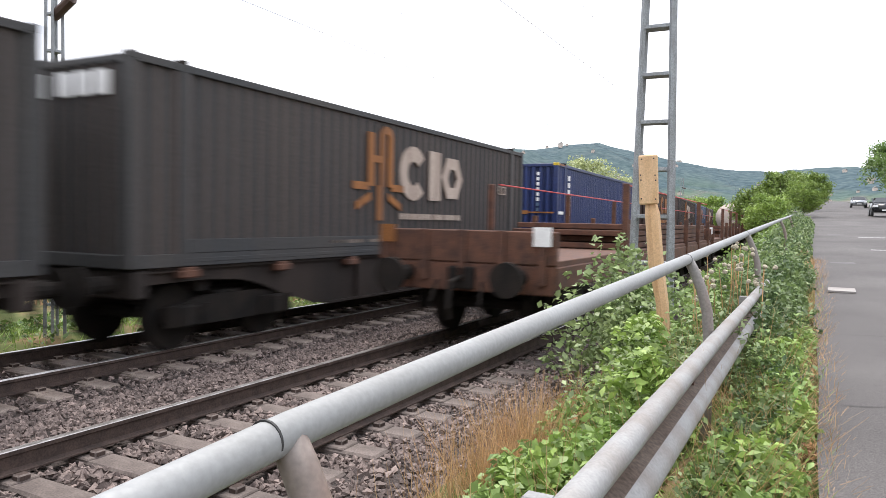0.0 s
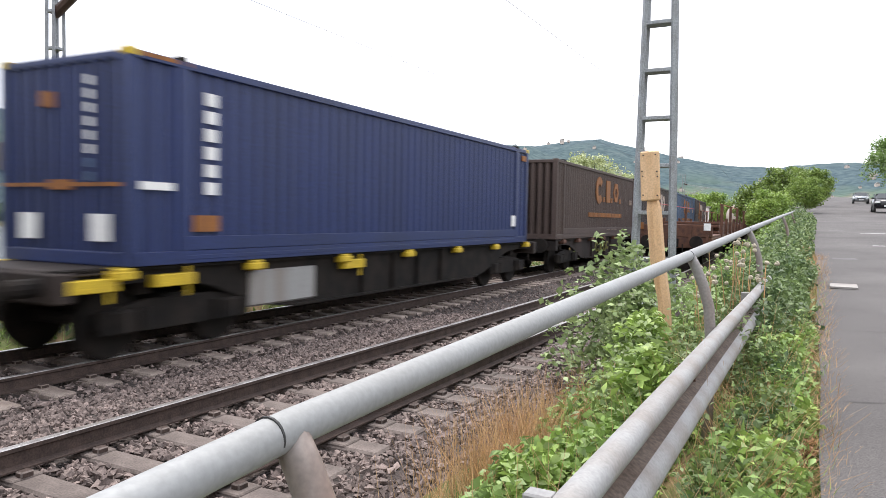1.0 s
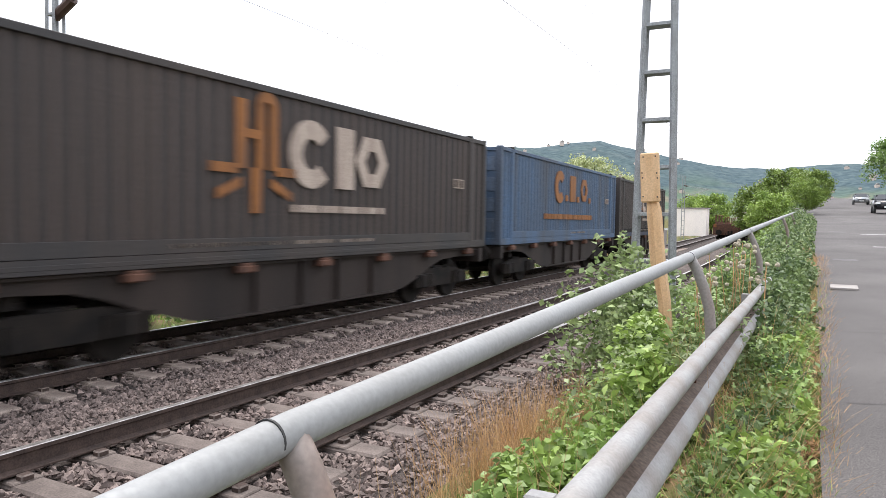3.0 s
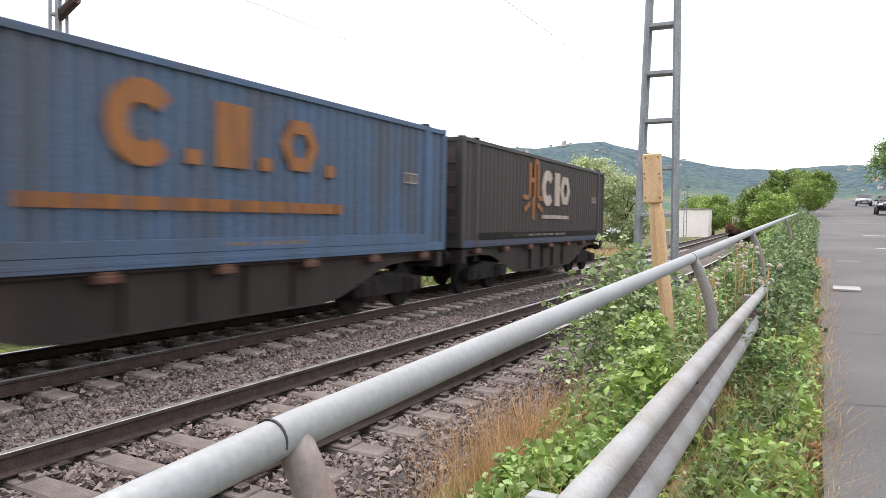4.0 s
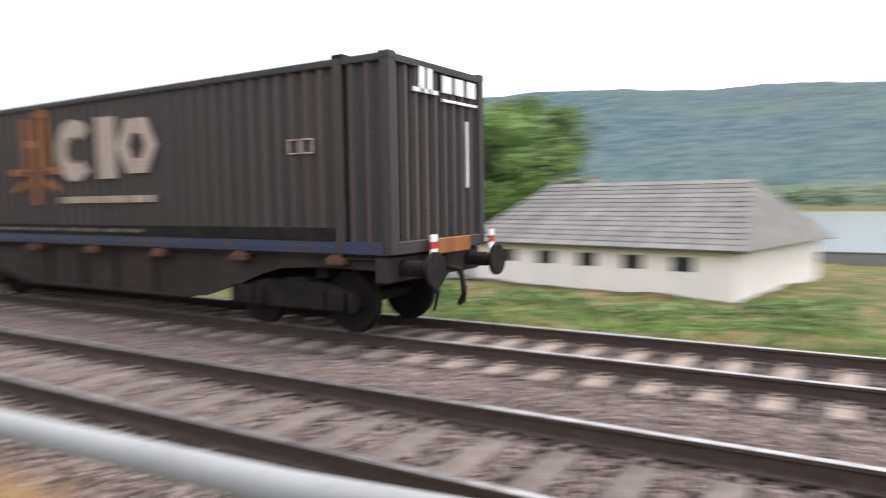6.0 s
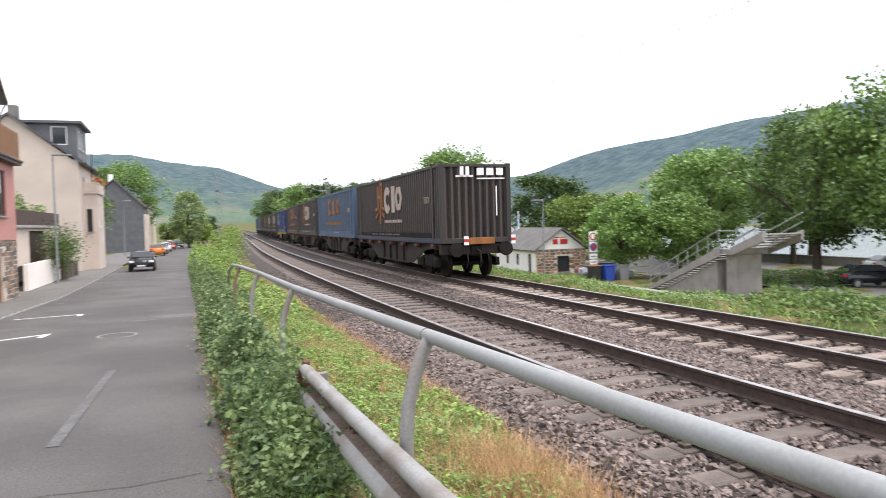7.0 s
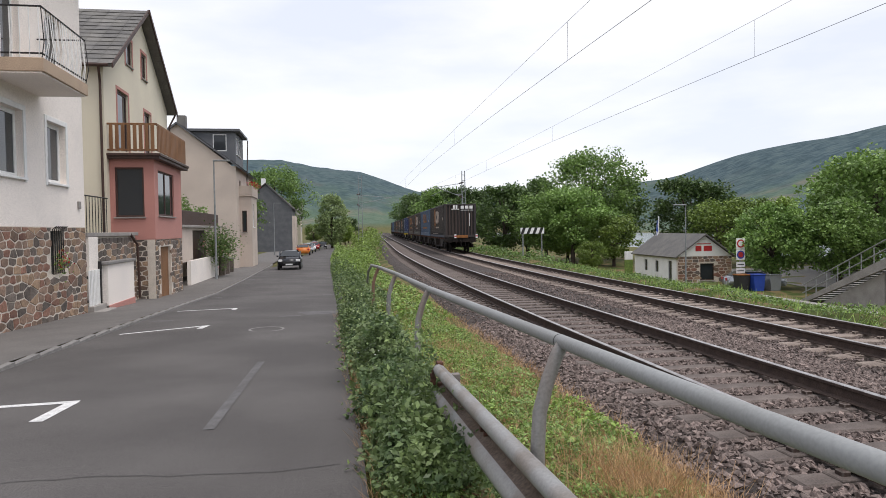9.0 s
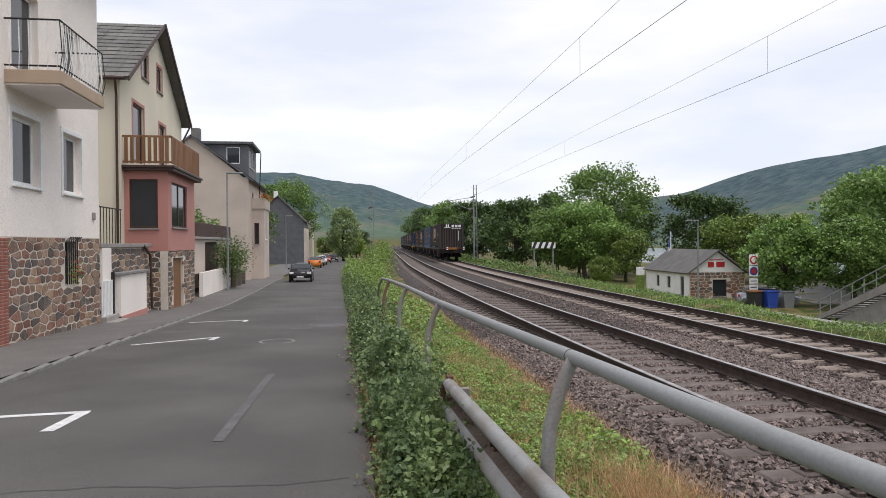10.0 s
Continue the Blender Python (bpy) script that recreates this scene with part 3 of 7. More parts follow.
def corrugated(length, z0, z1, pitch=0.27, depth=0.055):
    """A wall of pressed sheet along y at x = 0, ribs out to +x."""
    bm = bmesh.new()
    ys, n = [], max(1, round(length / pitch))
    p = length / n
    for i in range(n):
        y = -length / 2 + i * p
        ys += [(y, 0), (y + p * 0.28, 0), (y + p * 0.5, -depth), (y + p * 0.78, -depth)]
    ys.append((length / 2, 0))
    a = [bm.verts.new((x, y, z0)) for y, x in ys]
    b = [bm.verts.new((x, y, z1)) for y, x in ys]
    c = [bm.verts.new((-0.06, y, z0)) for y in (-length / 2, length / 2)] + [bm.verts.new((-0.06, y, z1)) for y in (length / 2, -length / 2)]
    for i in range(len(ys) - 1):
        # Outer flats take the lighter rib paint, which strengthens the relief shading.
        bm.faces.new((a[i], a[i + 1], b[i + 1], b[i])).material_index = 1 if i % 4 == 0 else 0
    bm.faces.new(c[::-1])
    return bm


def container(material, label, logo=None, lit="cream", doors=False, stripe=False, foot=False, long=LENGTH):
    """A 45-foot high box; its origin is the middle of its floor."""
    e = empty("container", label, "container", group="containers on the train")
    L, h = long / 2, HIGH
    rib = M["rib_royal" if stripe else "rib_blue" if material == M["box_blue"] else "rib_dark"]
    side = mesh_of(corrugated(2 * L - 0.3, 0.16, h - 0.1), [material, rib])
    for s, rot in ((-1, 180), (1, 0)):
        ob = new("side_panel", side)
        ob.parent = e
        ob.matrix_basis = pose(s * (HALF - 0.03), 0, 0, 0, 0, rot)
    end = mesh_of(corrugated(2 * HALF - 0.3, 0.16, h - 0.12, 0.25, 0.06), [material, rib])
    ob = new("end_panel", end)
    ob.parent = e
    ob.matrix_basis = pose(0, -L + 0.03, 0, 0, 0, -90)
    if doors:
        for s in (-1, 1):
            bm = boxes((s * 0.02, s * (HALF - 0.12), L - 0.09, L - 0.04, 0.16, h - 0.12), bevel=0.01)
            d = part("door", bm, material, e)
            for k in range(4):
                part("door_panel", boxes((s * 0.1, s * (HALF - 0.2), L - 0.045, L - 0.02, 0.35 + k * 0.55, 0.72 + k * 0.55), bevel=0.008), rib, d)
            bm = bmesh.new()
            for x in (0.3, 0.8):
                tube(bm, [(s * x, L - 0.005, 0.12), (s * x, L - 0.005, h - 0.1)], 0.018, 6)
            part("lock_rod", bm, M["dark"], d, "dark steel locking bars")
            for k in range(7 if s < 0 else 4):
                part("line_of_writing", boxes((s * 0.42 - 0.13, s * 0.42 + 0.13, L - 0.022, L - 0.012, 1.32 + 0.1 * k, 1.38 + 0.1 * k)), M["cream"], d)
            part("line_of_writing", boxes((s * 0.5 - 0.25, s * 0.5 + 0.25, L - 0.022, L - 0.012, 2.3, 2.42)), M["cream"], d)
    else:
        ob = new("end_panel", end)
        ob.parent = e
        ob.matrix_basis = pose(0, L - 0.03, 0, 0, 0, 90)
    part("roof", boxes((-HALF + 0.06, HALF - 0.06, -L + 0.06, L - 0.06, h - 0.1, h - 0.03)), material, e)
    part("floor_frame", boxes((-HALF + 0.05, HALF - 0.05, -L + 0.1, L - 0.1, 0.02, 0.16)), M["dark"], e)
    for s in (-1, 1):
        part("bottom_rail", boxes((s * (HALF - 0.08), s * HALF, -L + 0.1, L - 0.1, 0.0, 0.17), (s * (HALF - 0.05), s * (HALF + 0.004), -L + 0.8, L - 0.8, 0.05, 0.11), bevel=0.006), M["box_navy"] if foot else material, e)
        part("sill_plate", boxes((s * (HALF - 0.05), s * (HALF + 0.002), -L + 0.95, L - 0.95, 0.175, 0.36), bevel=0.005), M["dark"] if foot else material, e, "grimy smooth sill under the ribs")
        part("top_rail", boxes((s * (HALF - 0.08), s * HALF, -L + 0.1, L - 0.1, h - 0.12, h - 0.02), bevel=0.008), material, e)
        for q in (-1, 1):
            part("corner_post", boxes((s * (HALF - 0.16), s * HALF, q * (L - 0.15), q * L, 0.0, h - 0.03), bevel=0.012), material, e)
            part("inner_post", boxes((s * (HALF - 0.06), s * (HALF + 0.005), q * (L - 0.95), q * (L - 0.78), 0.0, h - 0.02), bevel=0.012), material, e)
            part("corner_casting", boxes((s * (HALF - 0.17), s * (HALF + 0.004), q * (L - 0.96), q * (L - 0.77), h - 0.11, h + 0.03), bevel=0.01), M["dark"], e)
            part("end_casting", boxes((s * (HALF - 0.17), s * (HALF + 0.004), q * (L - 0.17), q * (L + 0.004), h - 0.1, h), bevel=0.01), material if not stripe else M["yellow"], e)
    for q in (-1, 1):
        part("end_sill", boxes((-HALF + 0.15, HALF - 0.15, q * (L - 0.1), q * L, 0.0, 0.17), bevel=0.008), material, e)
        part("end_header", boxes((-HALF + 0.15, HALF - 0.15, q * (L - 0.1), q * L, h - 0.13, h - 0.03), bevel=0.008), material, e)
    x = -HALF - 0.002

    def mark(name, rows, key, label=""):
        for y0, y1, z0, z1 in rows:
            part(name, boxes((x, x + 0.028, y0, y1, z0, z1)), M[key], e, label)

    if logo:
        y0, z0 = logo  # far end of the emblem, foot of the large shapes
        wide = lit == "orange"
        if wide:
            shapes = [ring(bmesh.new(), x, y0 - 0.2, z0 + 0.45, 0.54, 0.24, 38, 318), boxes((x, x + 0.028, y0 - 2.05, y0 - 1.4, z0, z0 + 0.9)), ring(bmesh.new(), x, y0 - 3.2, z0 + 0.45, 0.46, 0.22, 0, 360, 6)]
            shapes += [boxes((x, x + 0.028, y0 + c - 0.12, y0 + c + 0.12, z0, z0 + 0.2)) for c in (-1.0, -2.4, -4.0)]
        else:
            shapes = [ring(bmesh.new(), x, y0 - 1.5, z0 + 0.43, 0.56, 0.25, 38, 318), boxes((x, x + 0.028, y0 - 2.72, y0 - 2.2, z0 - 0.1, z0 + 0.97)), ring(bmesh.new(), x, y0 - 3.32, z0 + 0.43, 0.53, 0.24, 0, 360, 6)]
        for bm in shapes:
            bmesh.ops.remove_doubles(bm, verts=bm.verts, dist=0.0005)
            part("logo_shape", bm, M[lit], e, "large worn abstract company mark")
        mark("line_of_writing", [(y0 + (1.4 if wide else -1.0) - 0.2 * k, y0 + (1.28 if wide else -1.11) - 0.2 * k - 0.03 * (k % 3), z0 - (0.62 if wide else 0.52), z0 - (0.45 if wide else 0.4)) for k in range(29 if wide else 14)], lit)
        if lit == "cream":
            bm = bmesh.new()
            for a, b, p, q in ((0.22, 0.02, 0.1, 1.1), (-0.2, -0.36, 0.1, 1.05), (-0.5, -0.66, 0.1, 1.05), (0.02, -0.2, 0.55, 0.68), (0.72, 0.2, 0.02, 0.16), (-0.64, -1.1, 0.02, 0.16), (-0.1, -0.3, -0.55, 0.12)):
                box(bm, x, x + 0.028, y0 + b, y0 + a, z0 + p, z0 + q)
            ring(bm, x, y0 - 0.43, z0 + 1.04, 0.23, 0.08, 0, 180, 8)
            for c, d in ((0.6, 0.12), (-1.0, -0.52)):
                prism(bm, [(y0 + c, z0 - 0.36), (y0 + c, z0 - 0.22), (y0 + d, z0 - 0.02), (y0 + d, z0 - 0.16)], "x", x, x + 0.028)
            part("emblem", bm, M["orange"], e, "rusty orange abstract emblem")
        mark("stencilled_line", [(y0 - 3.4 + 0.62 * k, y0 - 3.4 + 0.62 * k + 0.56 - 0.1 * (k % 2), 0.24, 0.3) for k in range(3 if wide else 8)], "cream", "pale stencilled line on the sill")
        for c in (1.43, 1.69):
            bm = bmesh.new()
            ring(bm, x, -L + c, 1.5, 0.15, 0.122, 45, 405, 4)
            bmesh.ops.remove_doubles(bm, verts=bm.verts, dist=0.001)
            part("data_plate", bm, M["cream"], e, "small square white outline")
    if stripe:
        mark("vertical_writing", [(L - 1.46, L - 1.26, 2.12 - 0.24 * k, 2.29 - 0.24 * k) for k in range(6)], "white", "vertical white lettering")
        mark("label_plate", [(L - 1.5, L - 1.05, 0.42, 0.64)], "orange")
        mark("notice", [(-L + 0.95, -L + 1.2, 0.45, 0.75), (L - 0.7, L - 0.2, 0.95, 1.05)], "white")
        mark("corner_marking", [(L - 0.2, L - 1.0, HIGH - 0.08, HIGH - 0.03), (-L + 0.2, -L + 0.5, HIGH - 0.35, HIGH - 0.2)], "orange")
        bm = boxes((-HALF + 0.1, HALF - 0.1, L - 0.01, L + 0.004, 0.98, 1.03), (-0.25, 0.2, L - 0.005, L + 0.008, 0.94, 1.07))
        part("end_stripe", bm, M["orange"], e, "orange stripe across the end")
        for u in (-0.95, 0.45):
            part("notice", boxes((u, u + 0.36, L - 0.01, L + 0.004, 0.3, 0.64)), M["white"], e)
        part("warning_sticker", boxes((0.1, 0.35, L - 0.01, L + 0.004, 2.0, 2.2)), M["orange"], e)
        for k in range(8):
            part("vertical_writing", boxes((-0.63, -0.54, L - 0.01, L + 0.004, 2.24 - 0.17 * k, 2.35 - 0.17 * k)), M["rib_blue" if k > 5 else "white"], e)
    return e


def ring(bm, x, y, z, r_out, r_in, a0, a1, seg=20):
    """A flat broken ring in a plane x = const, 28 mm thick."""
    for i in range(seg):
        p, q = radians(a0 + (a1 - a0) * i / seg), radians(a0 + (a1 - a0) * (i + 1) / seg)
        pts = [(y - r * math.cos(a), z + r * math.sin(a)) for r, a in ((r_in, p), (r_out, p), (r_out, q), (r_in, q))]
        prism(bm, pts, "x", x, x + 0.028)
    return bm


WHEEL = None


def bogie(parent, y):
    global WHEEL
    bm = bmesh.new()
    for s in (-1, 1):
        prism(bm, [(y - 1.25, 0.62), (y - 1.25, 0.42), (y - 0.5, 0.34), (y + 0.5, 0.34), (y + 1.25, 0.42), (y + 1.25, 0.62), (y + 0.55, 0.74), (y - 0.55, 0.74)], "x", s * 0.98, s * 1.06)
        for q in (-0.9, 0.9):
            box(bm, s * 1.03, s * 1.16, y + q - 0.16, y + q + 0.16, 0.34, 0.64, 0.03)
            for w in (-0.27, 0.27):
                tube(bm, [(s * 1.08, y + q + w, 0.36), (s * 1.08, y + q + w, 0.64)], 0.075, 8)
    box(bm, -1.0, 1.0, y - 0.25, y + 0.25, 0.45, 0.78, 0.03)
    b = part("bogie", bm, M["dark"], parent, "greasy dark two-axle bogie")
    if WHEEL is None:
        w = bmesh.new()
        for s in (-1, 1):
            tube(w, [(s * 0.66, 0, 0), (s * 0.69, 0, 0), (s * 0.71, 0, 0), (s * 0.8, 0, 0)], [0.48, 0.48, 0.455, 0.45], 20)
        tube(w, [(-0.7, 0, 0), (0.7, 0, 0)], 0.08, 8)
        WHEEL = mesh_of(w, M["dark"])
    for q in (-0.9, 0.9):
        ob = new("wheelset", WHEEL)
        ob.parent = b
        ob.matrix_basis = pose(0, y + q, 0.455)


def buffers(parent, q, end, lamps=False):
    for s in (-1, 1):
        bm = bmesh.new()
        tube(bm, [(s * 0.875, q * (end - 0.55), 0.98), (s * 0.875, q * (end - 0.2), 0.98)], 0.11, 12)
        tube(bm, [(s * 0.875, q * (end - 0.2), 0.98), (s * 0.875, q * (end - 0.04), 0.98)], 0.085, 12)
        tube(bm, [(s * 0.875, q * (end - 0.05), 0.98), (s * 0.875, q * end, 0.98)], [0.24, 0.235], 18)
        part("buffer", bm, M["dark"], parent)
    bm = bmesh.new()
    tube(bm, [(0, q * (end - 0.5), 0.95), (0, q * (end - 0.15), 0.9), (0, q * (end - 0.1), 0.55), (0.02, q * (end - 0.2), 0.4)], 0.04, 8)
    tube(bm, [(0.35, q * (end - 0.45), 0.9), (0.38, q * (end - 0.3), 0.6), (0.42, q * (end - 0.35), 0.35)], 0.022, 6)
    tube(bm, [(-0.35, q * (end - 0.45), 0.9), (-0.38, q * (end - 0.3), 0.6), (-0.42, q * (end - 0.35), 0.35)], 0.022, 6)
    box(bm, -0.2, 0.2, q * (end - 0.62), q * (end - 0.48), 0.78, 1.1, 0.02)
    part("coupling", bm, M["dark"], parent, "hanging screw coupling and brake hoses")


def container_wagon(length, label, accent, tail=False):
    """A skeletal wagon with deep fish-bellied side beams; its origin is its middle at rail height."""
    e = empty("container_wagon", label, "freight wagon", group="wagons of the train")
    L = length / 2
    for s in (-1, 1):
        bm = bmesh.new()
        inner = L - 2.75
        prism(bm, [(-L + 0.6, 1.16), (L - 0.6, 1.16), (L - 0.6, 0.95), (inner + 0.9, 0.97), (inner + 0.2, 0.93), (inner - 0.25, 0.82), (inner - 0.8, 0.62), (inner - 1.5, 0.42), (inner - 1.9, 0.38), (-inner + 1.9, 0.38), (-inner + 1.5, 0.42), (-inner + 0.8, 0.62), (-inner + 0.25, 0.82), (-inner - 0.2, 0.93), (-inner - 0.9, 0.97), (-L + 0.6, 0.95)],
              "x", s * 1.1, s * 1.12)
        box(bm, s * 1.0, s * 1.2, -L + 0.6, L - 0.6, 1.13, 1.17)
        box(bm, s * 1.03, s * 1.18, -inner + 1.9, inner - 1.9, 0.37, 0.41)
        for y in (-1.6, -0.5, 0.5, 1.6):
            box(bm, s * 1.11, s * 1.2, y - 0.015, y + 0.015, 0.42, 1.14)
        part("side_beam", bm, M["dark" if accent == "yellow" else "beam"], e)
        for i in range(7):
            y = -L + 1.4 + i * (2 * L - 2.8) / 6
            part("bracket", boxes((s * 1.0, s * 1.3, y - 0.1, y + 0.1, 1.02, 1.17), (s * 1.18, s * 1.31, y - 0.16, y + 0.16, 1.03, 1.13), bevel=0.012), M[accent], e, "worn lock bracket")
    bm = boxes((-0.2, 0.2, -L + 0.5, L - 0.5, 0.75, 1.1), bevel=0.02)
    for i in range(6):
        y = -L + 1.9 + i * (2 * L - 3.8) / 5
        box(bm, -1.0, 1.0, y - 0.1, y + 0.1, 0.8, 1.12)
    part("centre_sill", bm, M["dark"], e)
    for q in (-1, 1):
        part("headstock", boxes((-1.25, 1.25, q * (L - 0.75), q * (L - 0.55), 0.8, 1.15), bevel=0.02), M["beam"], e)
        part("end_deck", boxes((-1.2, 1.2, q * (L - 1.5), q * (L - 0.6), 1.1, 1.17), bevel=0.01), M["beam"], e)
        buffers(e, q, L)
        bogie(e, q * (L - 2.45))
    if tail:
        y = -L + 0.36
        part("warning_board", boxes((-0.35, 0.6, y - 0.03, y, 1.14, 1.36), bevel=0.01), M["orange"], e, "scuffed orange warning board")
        for x in (-0.42, 1.28):
            for k in range(3):
                part("tail_sign", boxes((x - 0.08, x + 0.08, y - 0.035, y - 0.005, 1.12 + k * 0.1, 1.22 + k * 0.1)), M["red" if k == 1 else "white"], e)
    if accent == "yellow":
        for y in (L - 1.0, L - 2.2, 2.0):
            part("yellow_step", boxes((-1.27, -1.12, y - 0.32, y + 0.32, 0.9, 1.06), (-1.24, -1.2, y - 0.25, y - 0.2, 0.75, 1.15), bevel=0.01), M["yellow"], e)
        part("brake_box", boxes((-1.15, -0.8, 3.0, 4.6, 0.45, 1.0), bevel=0.03), M["galv_dirty"], e, "grey brake equipment box")
    return e


def moving(thing, rows):
    MOVING.append((thing, rows))
    thing.matrix_basis = rows[0][1]
    return thing


M["graffiti"] = mat("sprayed_paint", (0.25, 0.24, 0.05), 0.7, second=(0.12, 0.12, 0.04), scale=5, amount=0.8)
CONSIST = (
    (0.1, "box_dark", "charcoal 45-foot steel container with faded cream and orange marks", (1.9, 1.27), "cream", True, False),
    (14.3, "box_blue", "faded blue ribbed container with rusty orange marks and grimy foot", (1.6, 1.35), "orange", True, False),
    (28.65, "box_dark", "sooty charcoal container with cream mark and open-ribbed door end", (1.9, 1.27), "cream", True, False),
    (42.85, "box_brown", "brown steel container with worn orange block marks", (1.15, 1.4), "orange", False, False),
    (58.98, "box_royal", "royal blue container with white vertical lettering and orange corners", None, "white", False, True),
    (76.0, "box_green", "dark green-grey container with cream and orange marks", (1.2, 1.2), "cream", False, False),
    (90.4, "box_green", "dark green-grey steel container with marks", (1.2, 1.2), "cream", False, False),
    (105.5, "box_brown", "brown steel container with orange marks", (0.55, 1.4), "orange", False, False),
    (120.5, "box_dark", "plain charcoal steel container on a wagon", None, "cream", False, False),
    (137.0, "box_blue", "faded blue steel container on a wagon", None, "cream", False, False),
    (152.0, "box_dark", "plain charcoal steel container on a wagon", None, "cream", False, False),
)
for i, (rear, key, label, logo, lit, doors, stripe) in enumerate(CONSIST):
    size = 13.72 if stripe else LENGTH
    rows = ride(rear, size / 2, T2, Z2, SPEED, START)
    c = container(M[key], label, logo, lit, doors, stripe, i == 0, size)
    up = Matrix.Translation((0, 0, 1.18))
    moving(c, [(t, m @ up) for t, m in rows])
    long = 16.6 if stripe else 14.25
    w = container_wagon(long, "yellow-trimmed skeletal container wagon" if stripe else "rust-brown skeletal container wagon with fish-bellied beams", "yellow" if stripe else "rust", i == 0)
    moving(w, rows)
    if i == 5:
        for a, b in ((-0.9, -0.65), (-0.55, -0.3), (-0.2, 0.05), (0.3, 0.65)):
            part("end_mark", boxes((a, b, LENGTH / 2 - 0.03, LENGTH / 2 + 0.003, 2.15, 2.45)), M["white"], c, "white abstract mark")
    if i == 3:
        bm = bmesh.new()
        for y, z, r, a0, a1 in ((0.9, 0.78, 0.2, 20, 300), (0.45, 0.75, 0.22, 200, 420), (0.0, 0.78, 0.2, 0, 250), (-0.45, 0.76, 0.22, 120, 380), (-0.9, 0.8, 0.18, 30, 330)):
            ring(bm, -1.206, y, z, r, r - 0.05, a0, a1, 14)
        part("graffiti", bm, M["graffiti"], w, "faded yellow-green sprayed squiggle")
    if i == 0:
        y = -LENGTH / 2 - 0.002
        for a, b, p, q in ((0.05, 0.3, 2.26, 2.5), (0.4, 0.65, 2.26, 2.5), (0.75, 1.0, 2.26, 2.5), (0.05, 1.05, 2.13, 2.17), (-0.55, -0.42, 2.2, 2.55), (-0.35, -0.22, 2.2, 2.55), (-0.7, -0.08, 2.2, 2.26), (0.72, 0.76, 0.9, 1.9)):
            part("end_mark", boxes((a, b, y, y + 0.03, p, q)), M["white"], c, "white abstract mark")

# the other train, leaving on the near track
SPEED_B, START_B = -18.5, -8.5


def flat_wagon(loaded):
    e = empty("flat_wagon", "rusty brown flat wagon with stakes" + (", loaded with stacked steel plates" if loaded else ""), "freight wagon", group="wagons of the leaving train")
    L = 9.9
    part("deck", boxes((-1.35, 1.35, -L + 0.6, L - 0.6, 1.1, 1.22), bevel=0.01), M["rust"], e)
    for s in (-1, 1):
        part("side_sill", boxes((s * 1.25, s * 1.38, -L + 0.6, L - 0.6, 0.82, 1.14), bevel=0.015), M["rust"], e)
        for k in range(6):
            y = -L + 1.6 + k * (2 * L - 6.4) / 5
            part("stake", boxes((s * 1.3, s * 1.42, y - 0.06, y + 0.06, 0.9, 2.5 if k % 2 else 1.9), bevel=0.012), M["rust"], e)
    for q in (-1, 1):
        bm = boxes((-1.38, 1.38, q * (L - 0.66), q * (L - 0.54), 1.16, 1.62), bevel=0.015)
        board = part("end_board", bm, M["rust"], e)
        for x in (-1.2, -0.6, 0, 0.6, 1.2):
            part("rib", boxes((x - 0.05, x + 0.05, q * (L - 0.56), q * (L - 0.48), 0.9, 1.62)), M["rust"], board)
        part("headstock", boxes((-1.35, 1.35, q * (L - 0.7), q * (L - 0.55), 0.75, 1.15), bevel=0.015), M["rust"], e)
        buffers(e, q, L)
        bogie(e, q * (L - 2.6))
    for s in (-1, 1):
        part("tail_lamp_board", boxes((s * 1.2 - 0.12, s * 1.2 + 0.12, L - 0.5, L - 0.46, 1.42, 1.68)), M["orange" if s > 0 else "white"], e)
    if loaded:
        for k in range(4):
            part("steel_plate", boxes((-1.2, 1.2, -L + 1.2, L - 5.6 - 0.3 * (k % 2), 1.24 + k * 0.13, 1.35 + k * 0.13), bevel=0.01), M["rust"], e, "rusty steel plate")
        for s in (-0.6, 0.6):
            part("strap", tube(bmesh.new(), [(s * 2.1, -L + 1.2, 2.5), (s * 2.1, L - 5.0, 2.5)], 0.016, 6), M["red"], e, "taut red strap")
    return e


def tank_wagon():
    e = empty("tank_wagon", "pale rust-streaked cylindrical tank wagon", "freight wagon", group="wagons of the leaving train")
    bm = bmesh.new()
    pts = [(0, -5.6, 2.5), (0, -5.5, 2.5), (0, -5.2, 2.5), (0, 5.2, 2.5), (0, 5.5, 2.5), (0, 5.6, 2.5)]
    tube(bm, pts, [0.5, 0.95, 1.3, 1.3, 0.95, 0.5], 24)
    part("tank", bm, M["plaster_beige"], e, smooth=False)
    part("frame", boxes((-1.2, 1.2, -6, 6, 0.85, 1.15), bevel=0.02), M["dark"], e)
    bm = bmesh.new()
    tube(bm, [(0, 0.2, 3.7), (0, 0.2, 4.05)], 0.3, 12)
    box(bm, -0.5, 0.5, -1.2, 1.2, 3.78, 3.82)
    part("dome", bm, M["dark"], e)
    for q in (-1, 1):
        buffers(e, q, 6.6)
        bogie(e, q * 3.9)
    return e


flat, tank = flat_wagon(True), tank_wagon()
for k in range(3):
    f = flat if k == 0 else copy_thing(flat, Matrix())
    moving(f, ride(-19.8 * k, -9.9, T1, Z1, SPEED_B, START_B))
for k in range(4):
    f = tank if k == 0 else copy_thing(tank, Matrix())
    moving(f, ride(-59.6 - 13.2 * k, -6.6, T1, Z1, SPEED_B, START_B))


